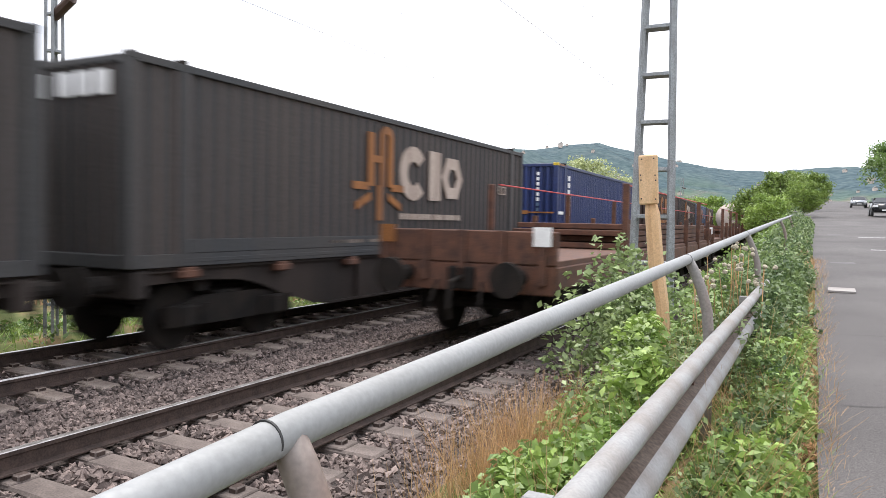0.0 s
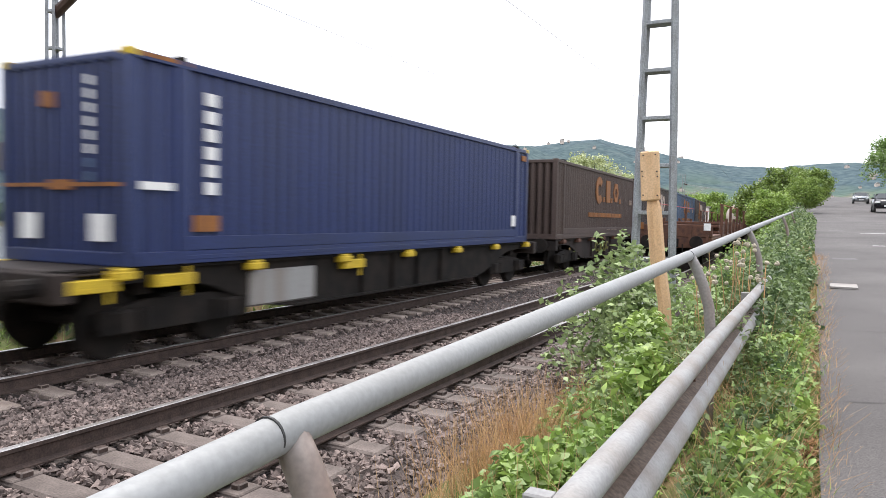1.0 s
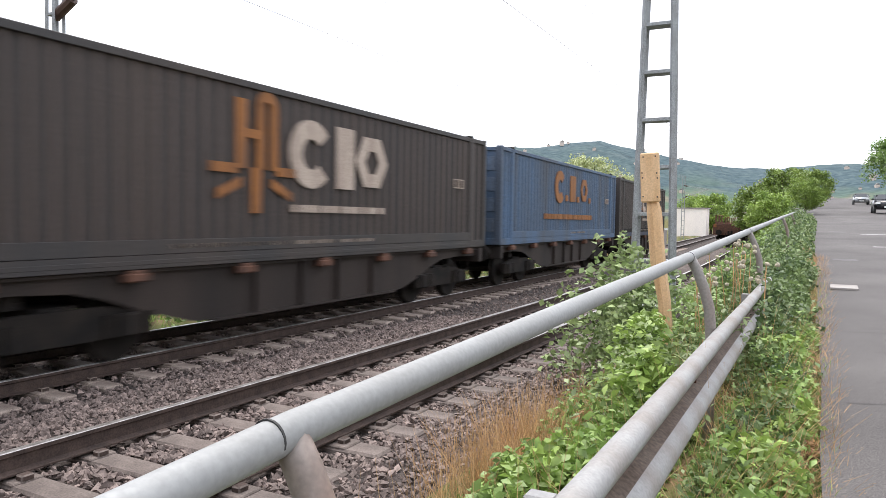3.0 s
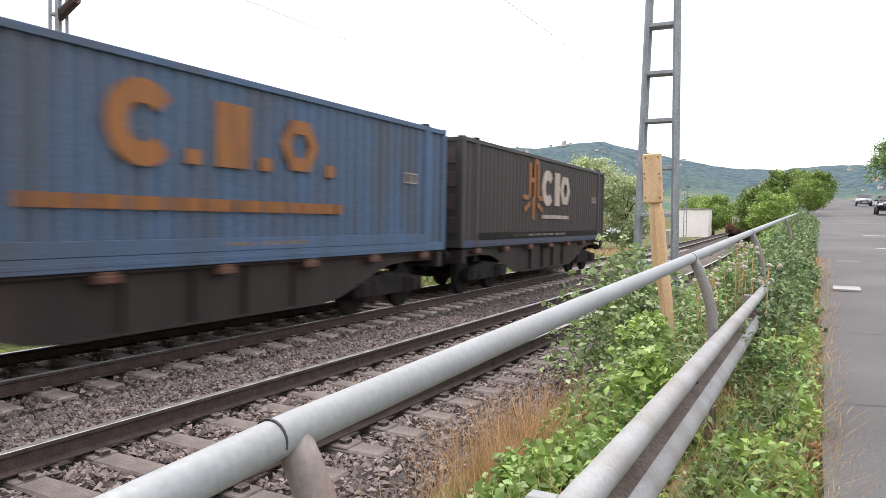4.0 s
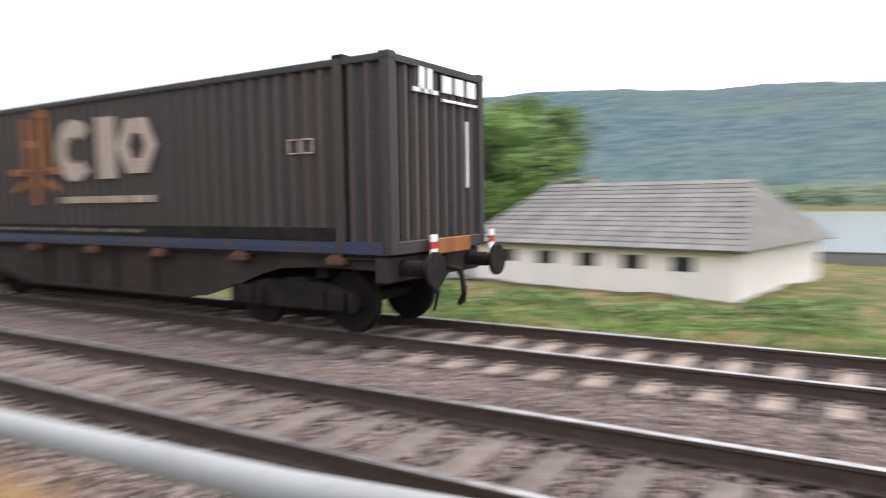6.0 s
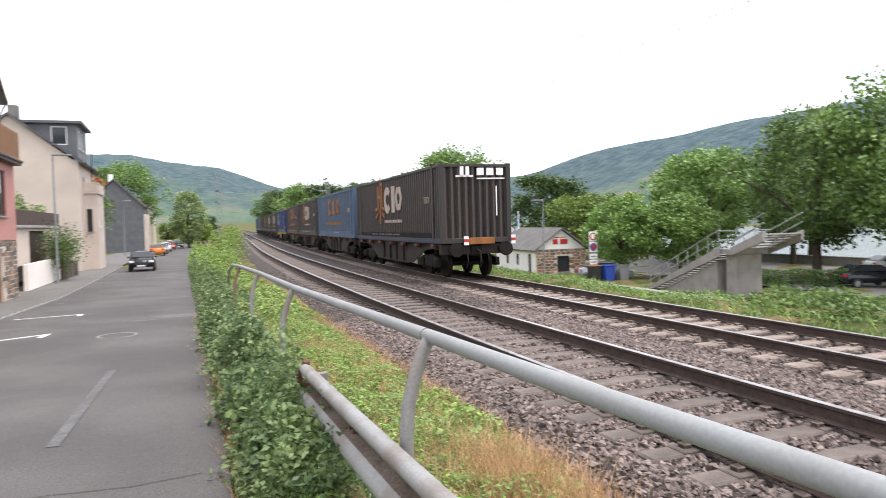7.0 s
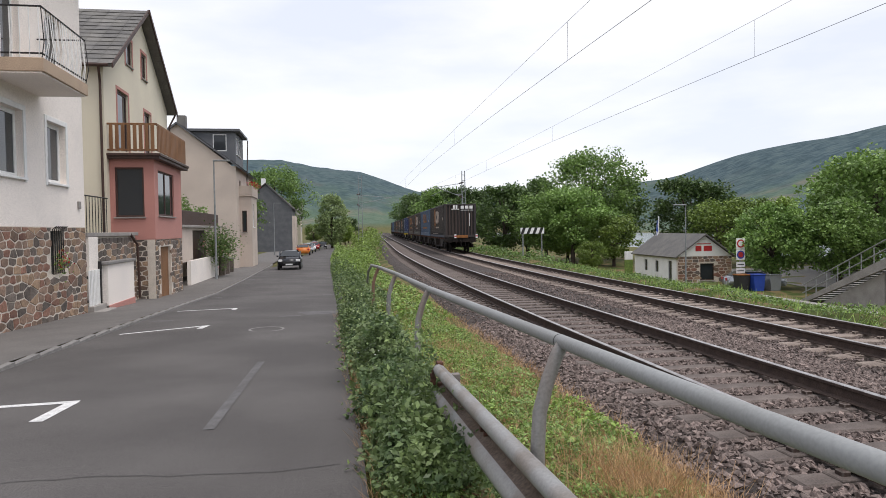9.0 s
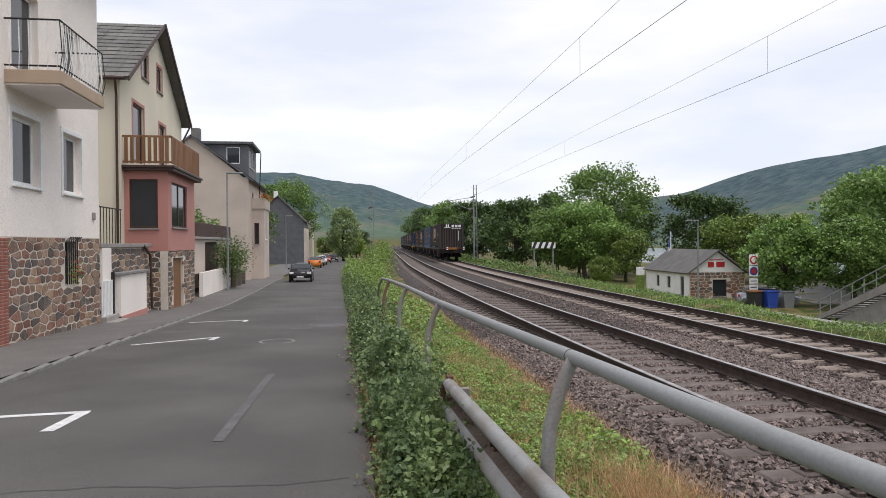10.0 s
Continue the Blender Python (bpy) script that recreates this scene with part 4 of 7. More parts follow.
# ---- railings along the verge ----
RAIL_LINE = ((-42, 1.55, 2.25), (-30, 1.35, 2.0), (-20, 1.25, 1.78), (-9.59, 1.2, 1.51), (-5.14, 1.215, 1.37), (-0.98, 1.262, 1.222), (0.75, 1.225, 1.125), (2.0, 1.215, 1.088), (3.49, 1.2, 1.06), (8.28, 1.2, 0.94), (12.2, 1.2, 0.88), (16.2, 1.2, 0.79), (18.9, 1.2, 0.7), (20.4, 1.2, 0.45), (20.9, 1.2, 0.1))


def handrail():
    e = empty("handrail", "grey galvanised pipe handrail on bent posts beside the verge", "railing")
    pts = [(x, y, z) for y, x, z in RAIL_LINE]
    fine = []
    for a, b in zip(pts, pts[1:]):
        for k in range(6):
            fine.append(Vector(a).lerp(Vector(b), k / 6))
    fine.append(Vector(pts[-1]))
    part("pipe", tube(bmesh.new(), [q - Vector((0, 0, 0.006)) for q in fine], 0.036, 20), M["galv"], e, smooth=True)
    for y, x, z in [row for row in RAIL_LINE[1:12] if row[0] not in (0.75, 2.0)]:
        g = land(x - 0.1, y)
        bm = tube(bmesh.new(), [(x - 0.15, y - 0.02, g - 0.1), (x - 0.15, y - 0.02, z - 0.55), (x - 0.135, y - 0.015, z - 0.36), (x - 0.09, y - 0.01, z - 0.2), (x - 0.035, y, z - 0.07), (x, y, z - 0.01)], [0.037, 0.037, 0.037, 0.036, 0.035, 0.034], 16)
        p = part("post", bm, M["rusty_post"], e, "bent rust-stained post", smooth=True)
        part("collar", tube(bmesh.new(), [(x, y + 0.05, z - 0.007), (x, y + 0.055, z - 0.0071)], 0.0375, 20), M["black"], p)


handrail()
BEAM_LINE = ((-10.3, 1.0, 0.86), (-8, 1.0, 0.85), (-5, 1.0, 0.85), (-1.8, 1.0, 0.84), (-0.5, 0.98, 0.75), (1.2, 0.96, 0.6), (2.7, 0.95, 0.53), (4.3, 0.94, 0.49), (5.9, 0.93, 0.46))
W_PROFILE = ((0.03, 0.03), (-0.005, 0.045), (-0.035, 0.03), (-0.05, 0.0), (-0.04, -0.035), (-0.008, -0.06), (0.022, -0.085), (0.03, -0.11), (0.022, -0.135), (-0.022, -0.16), (-0.056, -0.188), (-0.07, -0.228), (-0.056, -0.268), (-0.02, -0.288), (0.02, -0.28))


def guardrail():
    e = empty("guardrail", "weathered steel crash barrier with rust holes, half overgrown", "guardrail")
    v, n = [], len(W_PROFILE)
    for y, x, z in BEAM_LINE:
        for o in (0, 0.004):
            v += [(x + u - o, y, z + w) for u, w in W_PROFILE]
    f = []
    for j in range(len(BEAM_LINE) - 1):
        for o in (0, n):
            f += [(j * 2 * n + o + i, j * 2 * n + o + i + 1, (j + 1) * 2 * n + o + i + 1, (j + 1) * 2 * n + o + i) for i in range(n - 1)]
    for j in (0, len(BEAM_LINE) - 1):
        f += [(j * 2 * n + i, j * 2 * n + i + 1, j * 2 * n + n + i + 1, j * 2 * n + n + i) for i in range(n - 1)]
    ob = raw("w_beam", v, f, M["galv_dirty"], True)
    ob.parent = e
    ob.data.materials.append(M["trough_grime_shade"])
    # Trough and bottom lip faces get the rust colour with groove shade in it.
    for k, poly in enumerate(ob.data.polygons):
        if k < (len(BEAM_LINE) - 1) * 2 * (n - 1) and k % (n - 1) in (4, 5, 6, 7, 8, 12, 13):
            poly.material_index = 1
    for y, x, z in (BEAM_LINE[1], BEAM_LINE[3], (5.6, 0.93, 0.46)):
        part("post", boxes((x + 0.035, x + 0.12, y - 0.03, y + 0.03, land(x, y) - 0.2, z + 0.02), bevel=0.006), M["galv_dirty"], e)
    for y, x, z in ((4.3, 0.94, 0.49), (4.2, 0.94, 0.49), (-4.0, 1.0, 0.85)):
        part("bolt", tube(bmesh.new(), [(x - 0.01, y, z - 0.1), (x + 0.015, y, z - 0.1)], 0.016, 8), M["rust"], e)
    for k in range(7):
        a = random.uniform(0, 6)
        flake = boxes((0.9 + 0.05 * math.sin(a), 0.95 + 0.06 * math.sin(a), 5.88, 5.92 + 0.05 * math.cos(a), 0.3 + 0.03 * k, 0.34 + 0.03 * k), bevel=0.004)
        part("rust_flake", flake, M["rust"], e, "torn rusty edge of the beam")


guardrail()


def stake():
    e = empty("wooden_stake", "fresh split wooden stake with a nailed board on top", "post")
    part("stake", tube(bmesh.new(), [(1.73, -7.35, 0.0), (1.74, -7.36, 0.3), (1.79, -7.38, 0.8), (1.87, -7.4, 1.2), (1.92, -7.4, 1.7), (1.94, -7.4, 1.84)], [0.06, 0.06, 0.066, 0.08, 0.078, 0.055], 7), M["wood"], e)
    b = part("board", boxes((-0.095, 0.095, -0.02, 0.02, 0, 0.5), bevel=0.012), M["wood"], e, "pale sawn board with dark nails", at=Matrix.Translation((1.94, -7.33, 1.8)) @ Euler((0, radians(3), 0)).to_matrix().to_4x4())
    for x, z in ((-0.07, 0.05), (0.07, 0.06), (-0.075, 0.24), (-0.07, 0.29), (0.07, 0.25), (0.075, 0.3), (-0.06, 0.46), (0.06, 0.46)):
        part("nail", tube(bmesh.new(), [(x, 0.018, z), (x, 0.026, z)], 0.008, 6), M["black"], b)


stake()


def lattice_mast(x, y, z0, z1, w0, w1, name, label, arms=()):
    """Two angle legs joined by flat rungs, tapering."""
    e = empty(name, label, "mast")
    d = 0.12
    for s in (-1, 1):
        for q in (-1, 1):
            bm = bmesh.new()
            a, b = Vector((x + s * w0 / 2, y + q * d, z0)), Vector((x + s * w1 / 2, y + q * d * 0.7, z1))
            tube(bm, [a, b], 0.035, 4)
            part("leg", bm, M["mast"], e)
    n = int((z1 - z0) / 0.62)
    for k in range(1, n + 1):
        t = (k - 0.72) / n
        w, z = w0 + (w1 - w0) * t, z0 + (z1 - z0) * t
        part("rung", boxes((x - w / 2, x + w / 2, y - d * 0.9, y + d * 0.9, z - 0.025, z + 0.025), bevel=0.004), M["mast"], e)
    for ax, az, bx, bz in arms:
        part("arm", tube(bmesh.new(), [(ax, y, az), (bx, y, bz)], 0.045, 6), M["mast"], e)
    return e


lattice_mast(2.43, -10, -0.4, 8.6, 0.56, 0.22, "lattice_pole", "narrow grey riveted lattice pole among the weeds")


def catenary_mast(x, y, reach, top=8.2, wide=0.3, name="catenary_mast"):
    e = lattice_mast(x, y, -0.9, top, wide, wide * 0.8, name, "grey lattice catenary mast with a cantilever arm beside the track")
    for pts, r, key in (([(x, y, 6.9), (x - 0.5, y, 6.75)], 0.09, "wood_dark"), ([(x - 0.5, y, 6.75), (x - reach, y, 6.3)], 0.03, "mast"), ([(x, y, 5.1), (x - 0.5, y, 5.35)], 0.09, "wood_dark"),
                        ([(x - 0.5, y, 5.35), (x - reach + 0.2, y, 6.35)], 0.03, "mast"), ([(x - reach + 0.9, y, 5.95), (x - reach - 0.3, y, 5.35)], 0.02, "mast")):
        part("insulator" if key == "wood_dark" else "cantilever", tube(bmesh.new(), pts, r, 8), M[key], e)


for y, wide in ((-8.1, 0.22), (80.0, 0.42), (-105.0, 0.4), (150.0, 0.4)):
    catenary_mast(T2 + 3.55 + curve(y)[0], y, 3.4, wide=wide)
catenary_mast(T1 - 2.6 + curve(-112)[0], -112.0, -2.6, wide=0.4)
catenary_mast(T1 - 4.5 + curve(105)[0], 105.0, -4.5, 9.6, 0.6)


def wires(centre, z):
    e = empty("overhead_line", "thin overhead contact and carrier wires with droppers", "overhead wire")
    stations = (-240, -172, -105, -8, 80, 150, 210, 280)
    bm, bm2, drops = [], [], []
    for a, b in zip(stations, stations[1:]):
        for k in range(12):
            y = a + (b - a) * k / 12
            sag = 4 * (k / 12) * (1 - k / 12)
            bm.append((centre + curve(y)[0], y, z + 5.4))
            bm2.append((centre + curve(y)[0], y, z + 6.75 - 0.75 * sag))
            if k % 2:
                drops.append((bm[-1], bm2[-1]))
    part("contact_wire", tube(bmesh.new(), bm, 0.0048, 5), M["iron"], e)
    part("carrier_wire", tube(bmesh.new(), bm2, 0.0036, 5), M["iron"], e)
    for a, b in drops:
        part("dropper", tube(bmesh.new(), [a, b], 0.003, 4), M["iron"], e)


wires(T1, -0.35)
wires(T2, -0.18)


# ---- leaves, grass, stones ----
def quads(name, verts, material, label="", category="", parent=None, kind="stuff"):
    """A mesh of loose quads from an array (n, 4, 3)."""
    n = len(verts)
    me = bpy.data.meshes.new(name)
    me.vertices.add(n * 4)
    me.vertices.foreach_set("co", verts.astype(np.float32).ravel())
    me.loops.add(n * 4)
    me.loops.foreach_set("vertex_index", np.arange(n * 4, dtype=np.int32))
    me.polygons.add(n)
    me.polygons.foreach_set("loop_start", np.arange(0, n * 4, 4, dtype=np.int32))
    me.update(calc_edges=True)
    me.materials.append(material)
    ob = new(name, me)
    if parent:
        ob.parent = parent
    if label:
        tagged(ob, label, category, kind=kind)
    return ob


RNG = np.random.default_rng(5)


def leaf_quads(p, size, flat=0.4, fold=0.25, slim=0.55):
    """One folded leaf at each point; flat: how level the leaves lie."""
    n = len(p)
    d = RNG.normal(size=(n, 3))
    d[:, 2] *= 1 - flat
    d /= np.linalg.norm(d, axis=1)[:, None]
    up = RNG.normal(size=(n, 3)) * (1 - flat) + np.array([0, 0, 1.0]) * (0.3 + flat)
    s = np.cross(d, up)
    s /= np.linalg.norm(s, axis=1)[:, None] + 1e-9
    nn = np.cross(s, d)
    L = size * RNG.uniform(0.6, 1.3, n)[:, None]
    a = p - d * L * 0.5
    tip = p + d * L * 0.5
    l = p + s * L * slim * 0.5 + nn * L * fold * 0.5
    r = p - s * L * slim * 0.5 + nn * L * fold * 0.5
    return np.stack([a, r, tip, l], 1)


def blade_quads(p, height, lean=0.35, width=0.008):
    """Grass blades standing on points."""
    n = len(p)
    h = height * RNG.uniform(0.5, 1.25, n)[:, None]
    d = np.c_[RNG.normal(size=(n, 2)) * lean, np.ones(n)]
    d /= np.linalg.norm(d, axis=1)[:, None]
    a = RNG.uniform(0, 6.28, n)
    s = np.c_[np.cos(a), np.sin(a), np.zeros(n)] * width
    mid = p + d * h * 0.6
    bend = np.c_[RNG.normal(size=(n, 2)) * 0.12 * h, np.zeros(n)]
    tip = mid + d * h * 0.4 + bend
    return np.stack([p - s, p + s, tip + s * 0.25, tip - s * 0.25], 1)


def verge_points(n, x0, x1, y0, y1, top, low=0.0, lumps=1.2, keep=0.0):
    """Points in a lumpy mass of plants that grows from the ground to about top."""
    x, y = RNG.uniform(x0, x1, n * 3), RNG.uniform(y0, y1, n * 3)
    h = np.array([0.55 + 0.75 * noise.noise((a * lumps, b * lumps, 7)) + 0.3 * noise.noise((a * lumps * 3, b * lumps * 3, 2)) for a, b in zip(x, y)])
    edge = np.minimum(1, np.minimum(x - x0, x1 - x) / (0.3 * (x1 - x0))) ** 0.6
    h = np.maximum(0, h * top * edge)
    ok = (h > keep * top)
    x, y, h = x[ok][:n], y[ok][:n], h[ok][:n]
    g = np.array([land(a, b) for a, b in zip(x, y)])
    return np.c_[x, y, g + low + h * RNG.uniform(0.25, 1, len(x)) ** 0.6]


def bush_points(n, x0, x1, y0, y1, top, r=0.2, per=70, lumps=0.9, ragged=0.15):
    """Points on many small overlapping leafy mounds, with dark gaps between them."""
    out = []
    while len(out) < n:
        y = RNG.uniform(y0, y1)
        shift = ragged * noise.noise((0.7, y * 1.3, 4))
        x = RNG.uniform(x0 + shift, x1 + shift)
        h = top * (0.55 + 0.7 * noise.noise((x * lumps, y * lumps, 7)) + 0.25 * noise.noise((x * 2.5, y * 2.5, 2)))
        mid = 1 - abs(2 * (x - x0 - shift) / (x1 - x0) - 1) ** 3
        if h * mid < 0.08:
            continue
        s = r * RNG.uniform(0.55, 1.25)
        q = RNG.normal(size=(per, 3))
        q /= np.linalg.norm(q, axis=1)[:, None]
        q *= s * RNG.uniform(0.7, 1.1, (per, 1)) * np.array([1, 1.2, 0.8])
        q += (x, y, land(x, y) + max(0.05, h * mid * RNG.uniform(0.15, 1) ** 0.5 - 0.4 * s))
        out.append(q)
    return np.concatenate(out)


def clump(n, x, y, sx, sy, top):
    """Points of one rounded, tapering plant."""
    t = RNG.uniform(0, 1, n) ** 0.8
    w = (1.15 - t)[:, None] ** 0.5
    q = RNG.normal(size=(n, 2)) * w * (sx, sy)
    return np.c_[x + q[:, 0], y + q[:, 1], land(x, y) + t * top * np.exp(-0.5 * (q[:, 0] / sx / 1.6) ** 2)]


def stalks(n, x, y, sx, sy, top, leaves):
    """Points set along slender leaning stems."""
    out = []
    for _ in range(n):
        bx, by = x + RNG.normal() * sx, y + RNG.normal() * sy
        h, lx, ly = top * RNG.uniform(0.55, 1.05), RNG.normal() * 0.12, RNG.normal() * 0.12
        t = RNG.uniform(0.15, 1, leaves)
        r = 0.13 * (1.15 - t) + 0.02
        out.append(np.c_[bx + lx * t + RNG.normal(size=leaves) * r, by + ly * t + RNG.normal(size=leaves) * r, land(bx, by) + h * t])
    return np.concatenate(out)


quads("bramble_hedge", np.concatenate([
    leaf_quads(verge_points(9000, 0.4, 1.15, 4.9, 19, 1.0, 0.05, 1.5), 0.07, 0.25),
    leaf_quads(bush_points(330, 0.36, 1.12, 5.4, 19, 1.12, 0.2, 85), 0.068, 0.35, slim=0.65),
    leaf_quads(bush_points(130, 0.4, 1.05, 4.6, 8.0, 0.95, 0.15, 80), 0.055, 0.35, slim=0.65),
    leaf_quads(verge_points(9000, 0.35, 1.9, 19, 60, 1.15, 0.05), 0.11, 0.25),
    leaf_quads(verge_points(9000, 0.36, 1.15, 4.3, 7.5, 1.0, 0.02, 1.8), 0.052, 0.2),
    leaf_quads(verge_points(3600, 0.4, 1.05, -9, -1.6, 0.42, 0.02, 2.2, 0.35), 0.055, 0.3),
    leaf_quads(verge_points(7000, 0.5, 1.7, -16, -6.6, 0.7, 0.05, 1.5), 0.075, 0.25),
    leaf_quads(bush_points(200, 0.5, 1.7, -16, -6.4, 0.85, 0.22, 80), 0.075, 0.35, slim=0.65),
    leaf_quads(bush_points(70, 0.55, 0.95, -6.6, -2.4, 0.34, 0.14, 55), 0.06, 0.4, slim=0.6),
    leaf_quads(verge_points(8000, 0.5, 2.6, -45, -14, 1.0, 0.05), 0.12, 0.25)]), M["bramble"], "thick dark green bramble hedge along the verge", "bramble")
quads("weeds", np.concatenate([
    leaf_quads(verge_points(3200, 0.32, 1.05, -8.5, -0.6, 0.42, 0, 1.6, 0.4), 0.085, 0.4, slim=0.45),
    leaf_quads(verge_points(3600, 1.2, 2.3, -9.5, -3.4, 0.45), 0.085, 0.5),
    leaf_quads(bush_points(45, 1.3, 2.25, -9.5, -3.6, 0.6, 0.18, 60), 0.09, 0.45, slim=0.6),
    leaf_quads(verge_points(2600, 1.2, 1.95, -3.0, -1.2, 0.36), 0.13, 0.65, slim=0.85),
    leaf_quads(bush_points(70, 0.36, 0.66, -9.5, -1.2, 0.14, 0.09, 34, 1.6, 0.05), 0.05, 0.5, slim=0.5),
    leaf_quads(clump(900, 1.75, -6.4, 0.25, 0.4, 0.9), 0.09, 0.5, slim=0.6),
    leaf_quads(clump(700, 1.5, -5.2, 0.2, 0.3, 0.75), 0.1, 0.5, slim=0.5),
    leaf_quads(verge_points(9000, 0.5, 3.2, 40, 78, 2.0, 0.05, 0.5), 0.17, 0.4),
    leaf_quads(verge_points(15000, 1.15, 2.9, 4.6, 18, 0.16, 0, 1.0, 0.3), 0.04, 0.55),
    leaf_quads(bush_points(60, 1.3, 2.7, 5.5, 16, 0.22, 0.14, 60, 0.8), 0.05, 0.5),
    leaf_quads(verge_points(9000, 1.2, 3.0, 16, 50, 0.4), 0.11, 0.5),
    leaf_quads(verge_points(2500, 0.95, 1.75, 2.0, 4.2, 0.34), 0.085, 0.6, slim=0.8),
    leaf_quads(verge_points(900, 2.4, 2.9, 6.0, 8.0, 0.3), 0.05, 0.4)]), M["weed"], "bright green broad-leaved weeds on the verge", "weeds")
quads("nettles", np.concatenate([
    leaf_quads(verge_points(4800, 0.34, 1.1, -9.5, -0.6, 0.45, 0, 2.0, 0.35), 0.065, 0.35, slim=0.5),
    leaf_quads(verge_points(5000, 1.2, 2.4, -9.5, -3.2, 0.6, 0, 1.8), 0.075, 0.4),
    leaf_quads(verge_points(3500, 0.3, 1.0, 0.3, 4.8, 0.3), 0.06, 0.4),
    leaf_quads(verge_points(11000, 1.2, 3.0, 3.6, 18, 0.2, 0, 1.7, 0.45), 0.04, 0.45),
    leaf_quads(verge_points(8000, 1.6, 4.0, -50, -12, 1.1), 0.13, 0.4)]), M["nettle"], "dense green nettles on the verge", "weeds")
quads("withered_leaves", np.concatenate([
    leaf_quads(verge_points(5000, 1.15, 2.9, 3.6, 18, 0.07, 0, 1.3, 0.35), 0.035, 0.8),
    leaf_quads(verge_points(2600, 0.28, 1.0, -10, -0.8, 0.12, 0, 2.3, 0.5), 0.05, 0.7),
    leaf_quads(verge_points(1500, 0.26, 0.6, 4.0, 14, 0.1, 0, 2.0, 0.4), 0.04, 0.7),
    leaf_quads(bush_points(14, 1.5, 2.4, -7.5, -4.5, 0.5, 0.14, 40), 0.07, 0.4)]), M["dead_leaf"], "withered brown leaves scattered over the verge", "dry leaves")
quads("pale_weeds", np.concatenate([
    leaf_quads(stalks(36, 2.5, -8.9, 0.3, 0.55, 1.75, 75), 0.1, 0.45, slim=0.75),
    leaf_quads(stalks(16, 2.3, -7.8, 0.3, 0.5, 1.1, 50), 0.075, 0.45, slim=0.7),
    leaf_quads(stalks(22, 1.6, -6.0, 0.35, 0.7, 0.85, 45), 0.07, 0.45, slim=0.5),
    leaf_quads(stalks(26, 1.6, -2.2, 0.25, 0.6, 0.4, 30), 0.11, 0.65, slim=0.85),
    leaf_quads(stalks(30, 0.85, 10.5, 0.2, 2.6, 1.15, 50), 0.045, 0.45, slim=0.6)]), M["pale_weed"], "pale green airy weeds standing over the verge", "weeds")
quads("far_side_shrubs", np.concatenate([
    leaf_quads(verge_points(13000, 12.2, 15.5, -4, 45, 0.24, 0.02, 0.5), 0.11, 0.5),
    leaf_quads(verge_points(6000, 12.8, 15.6, 0, 14, 0.95, 0.05, 0.45, 0.3), 0.13, 0.4),
    leaf_quads(verge_points(9000, 12.0, 17, -45, -4, 0.5, 0.03, 0.5), 0.14, 0.4),
    leaf_quads(verge_points(7000, 12.4, 18, 45, 110, 0.9, 0.05, 0.4), 0.22, 0.4)]), M["leaf"], "low ivy and shrubs on the far embankment", "shrubs")
quads("dry_grass", np.concatenate([
    blade_quads(np.array([[a, b, land(a, b)] for a, b in zip(RNG.normal(2.4, 0.2, 1500), RNG.normal(-5.0, 0.6, 1500))]), 0.55, 0.3, 0.003),
    blade_quads(np.array([[a, b, land(a, b)] for a, b in zip(RNG.normal(2.35, 0.25, 2600), RNG.normal(4.9, 0.5, 2600))]), 0.3, 0.7, 0.003),
    blade_quads(np.array([[a, b, land(a, b)] for a, b in zip(RNG.uniform(0.24, 0.62, 9000), RNG.uniform(-20, 20, 9000))]), 0.17, 0.9, 0.003),
    blade_quads(np.array([[a, b, land(a, b)] for a, b in zip(RNG.uniform(1.2, 3.0, 10000), RNG.uniform(2, 30, 10000))]), 0.18, 0.8, 0.004),
    blade_quads(np.array([[a, b, land(a, b)] for a, b in zip(RNG.uniform(0.52, 0.95, 2600), RNG.uniform(-9, -1.0, 2600))]), 0.36, 0.7, 0.003),
    blade_quads(np.array([[a, b, land(a, b) + 0.03] for a, b in zip(RNG.normal(0.62, 0.12, 3400), RNG.uniform(-9, -1.0, 3400))]), 0.18, 1.6, 0.0026),
    blade_quads(np.array([[a, b, land(a, b) + 0.03] for a, b in zip(RNG.normal(0.52, 0.08, 1400), RNG.uniform(4.5, 9.0, 1400))]), 0.2, 1.0, 0.003),
    blade_quads(np.array([[a, b, land(a, b)] for a, b in zip(RNG.uniform(0.75, 1.7, 500), RNG.uniform(-8.5, -2.0, 500))]), 0.7, 0.6, 0.0028),
    blade_quads(np.array([[a, b, land(a, b)] for a, b in zip(RNG.uniform(1.2, 3.0, 4500), RNG.uniform(4.5, 13, 4500))]), 0.2, 1.2, 0.0028),
    blade_quads(np.array([[a, b, land(a, b)] for a, b in zip(RNG.uniform(13, 30, 9000), RNG.uniform(-60, -12, 9000))]), 0.4, 0.5, 0.02)]), M["straw"], "tufts of dry straw-coloured grass", "grass")
quads("grass", np.concatenate([
    blade_quads(np.array([[a, b, land(a, b)] for a, b in zip(RNG.uniform(0.3, 2.6, 14000), RNG.uniform(-16, 22, 14000))]), 0.15, 0.7, 0.0035),
    blade_quads(np.array([[a, b, land(a, b)] for a, b in zip(RNG.uniform(11.9, 16, 9000), RNG.uniform(-30, 40, 9000))]), 0.3, 0.6, 0.012)]), M["weed"], "green grass blades on the verge", "grass")


M["dry_head"] = mat("pale_dry_seed_head", (0.5, 0.45, 0.36), 0.9, second=(0.33, 0.29, 0.2), scale=40, amount=0.8, bump=0.004, fine=200)


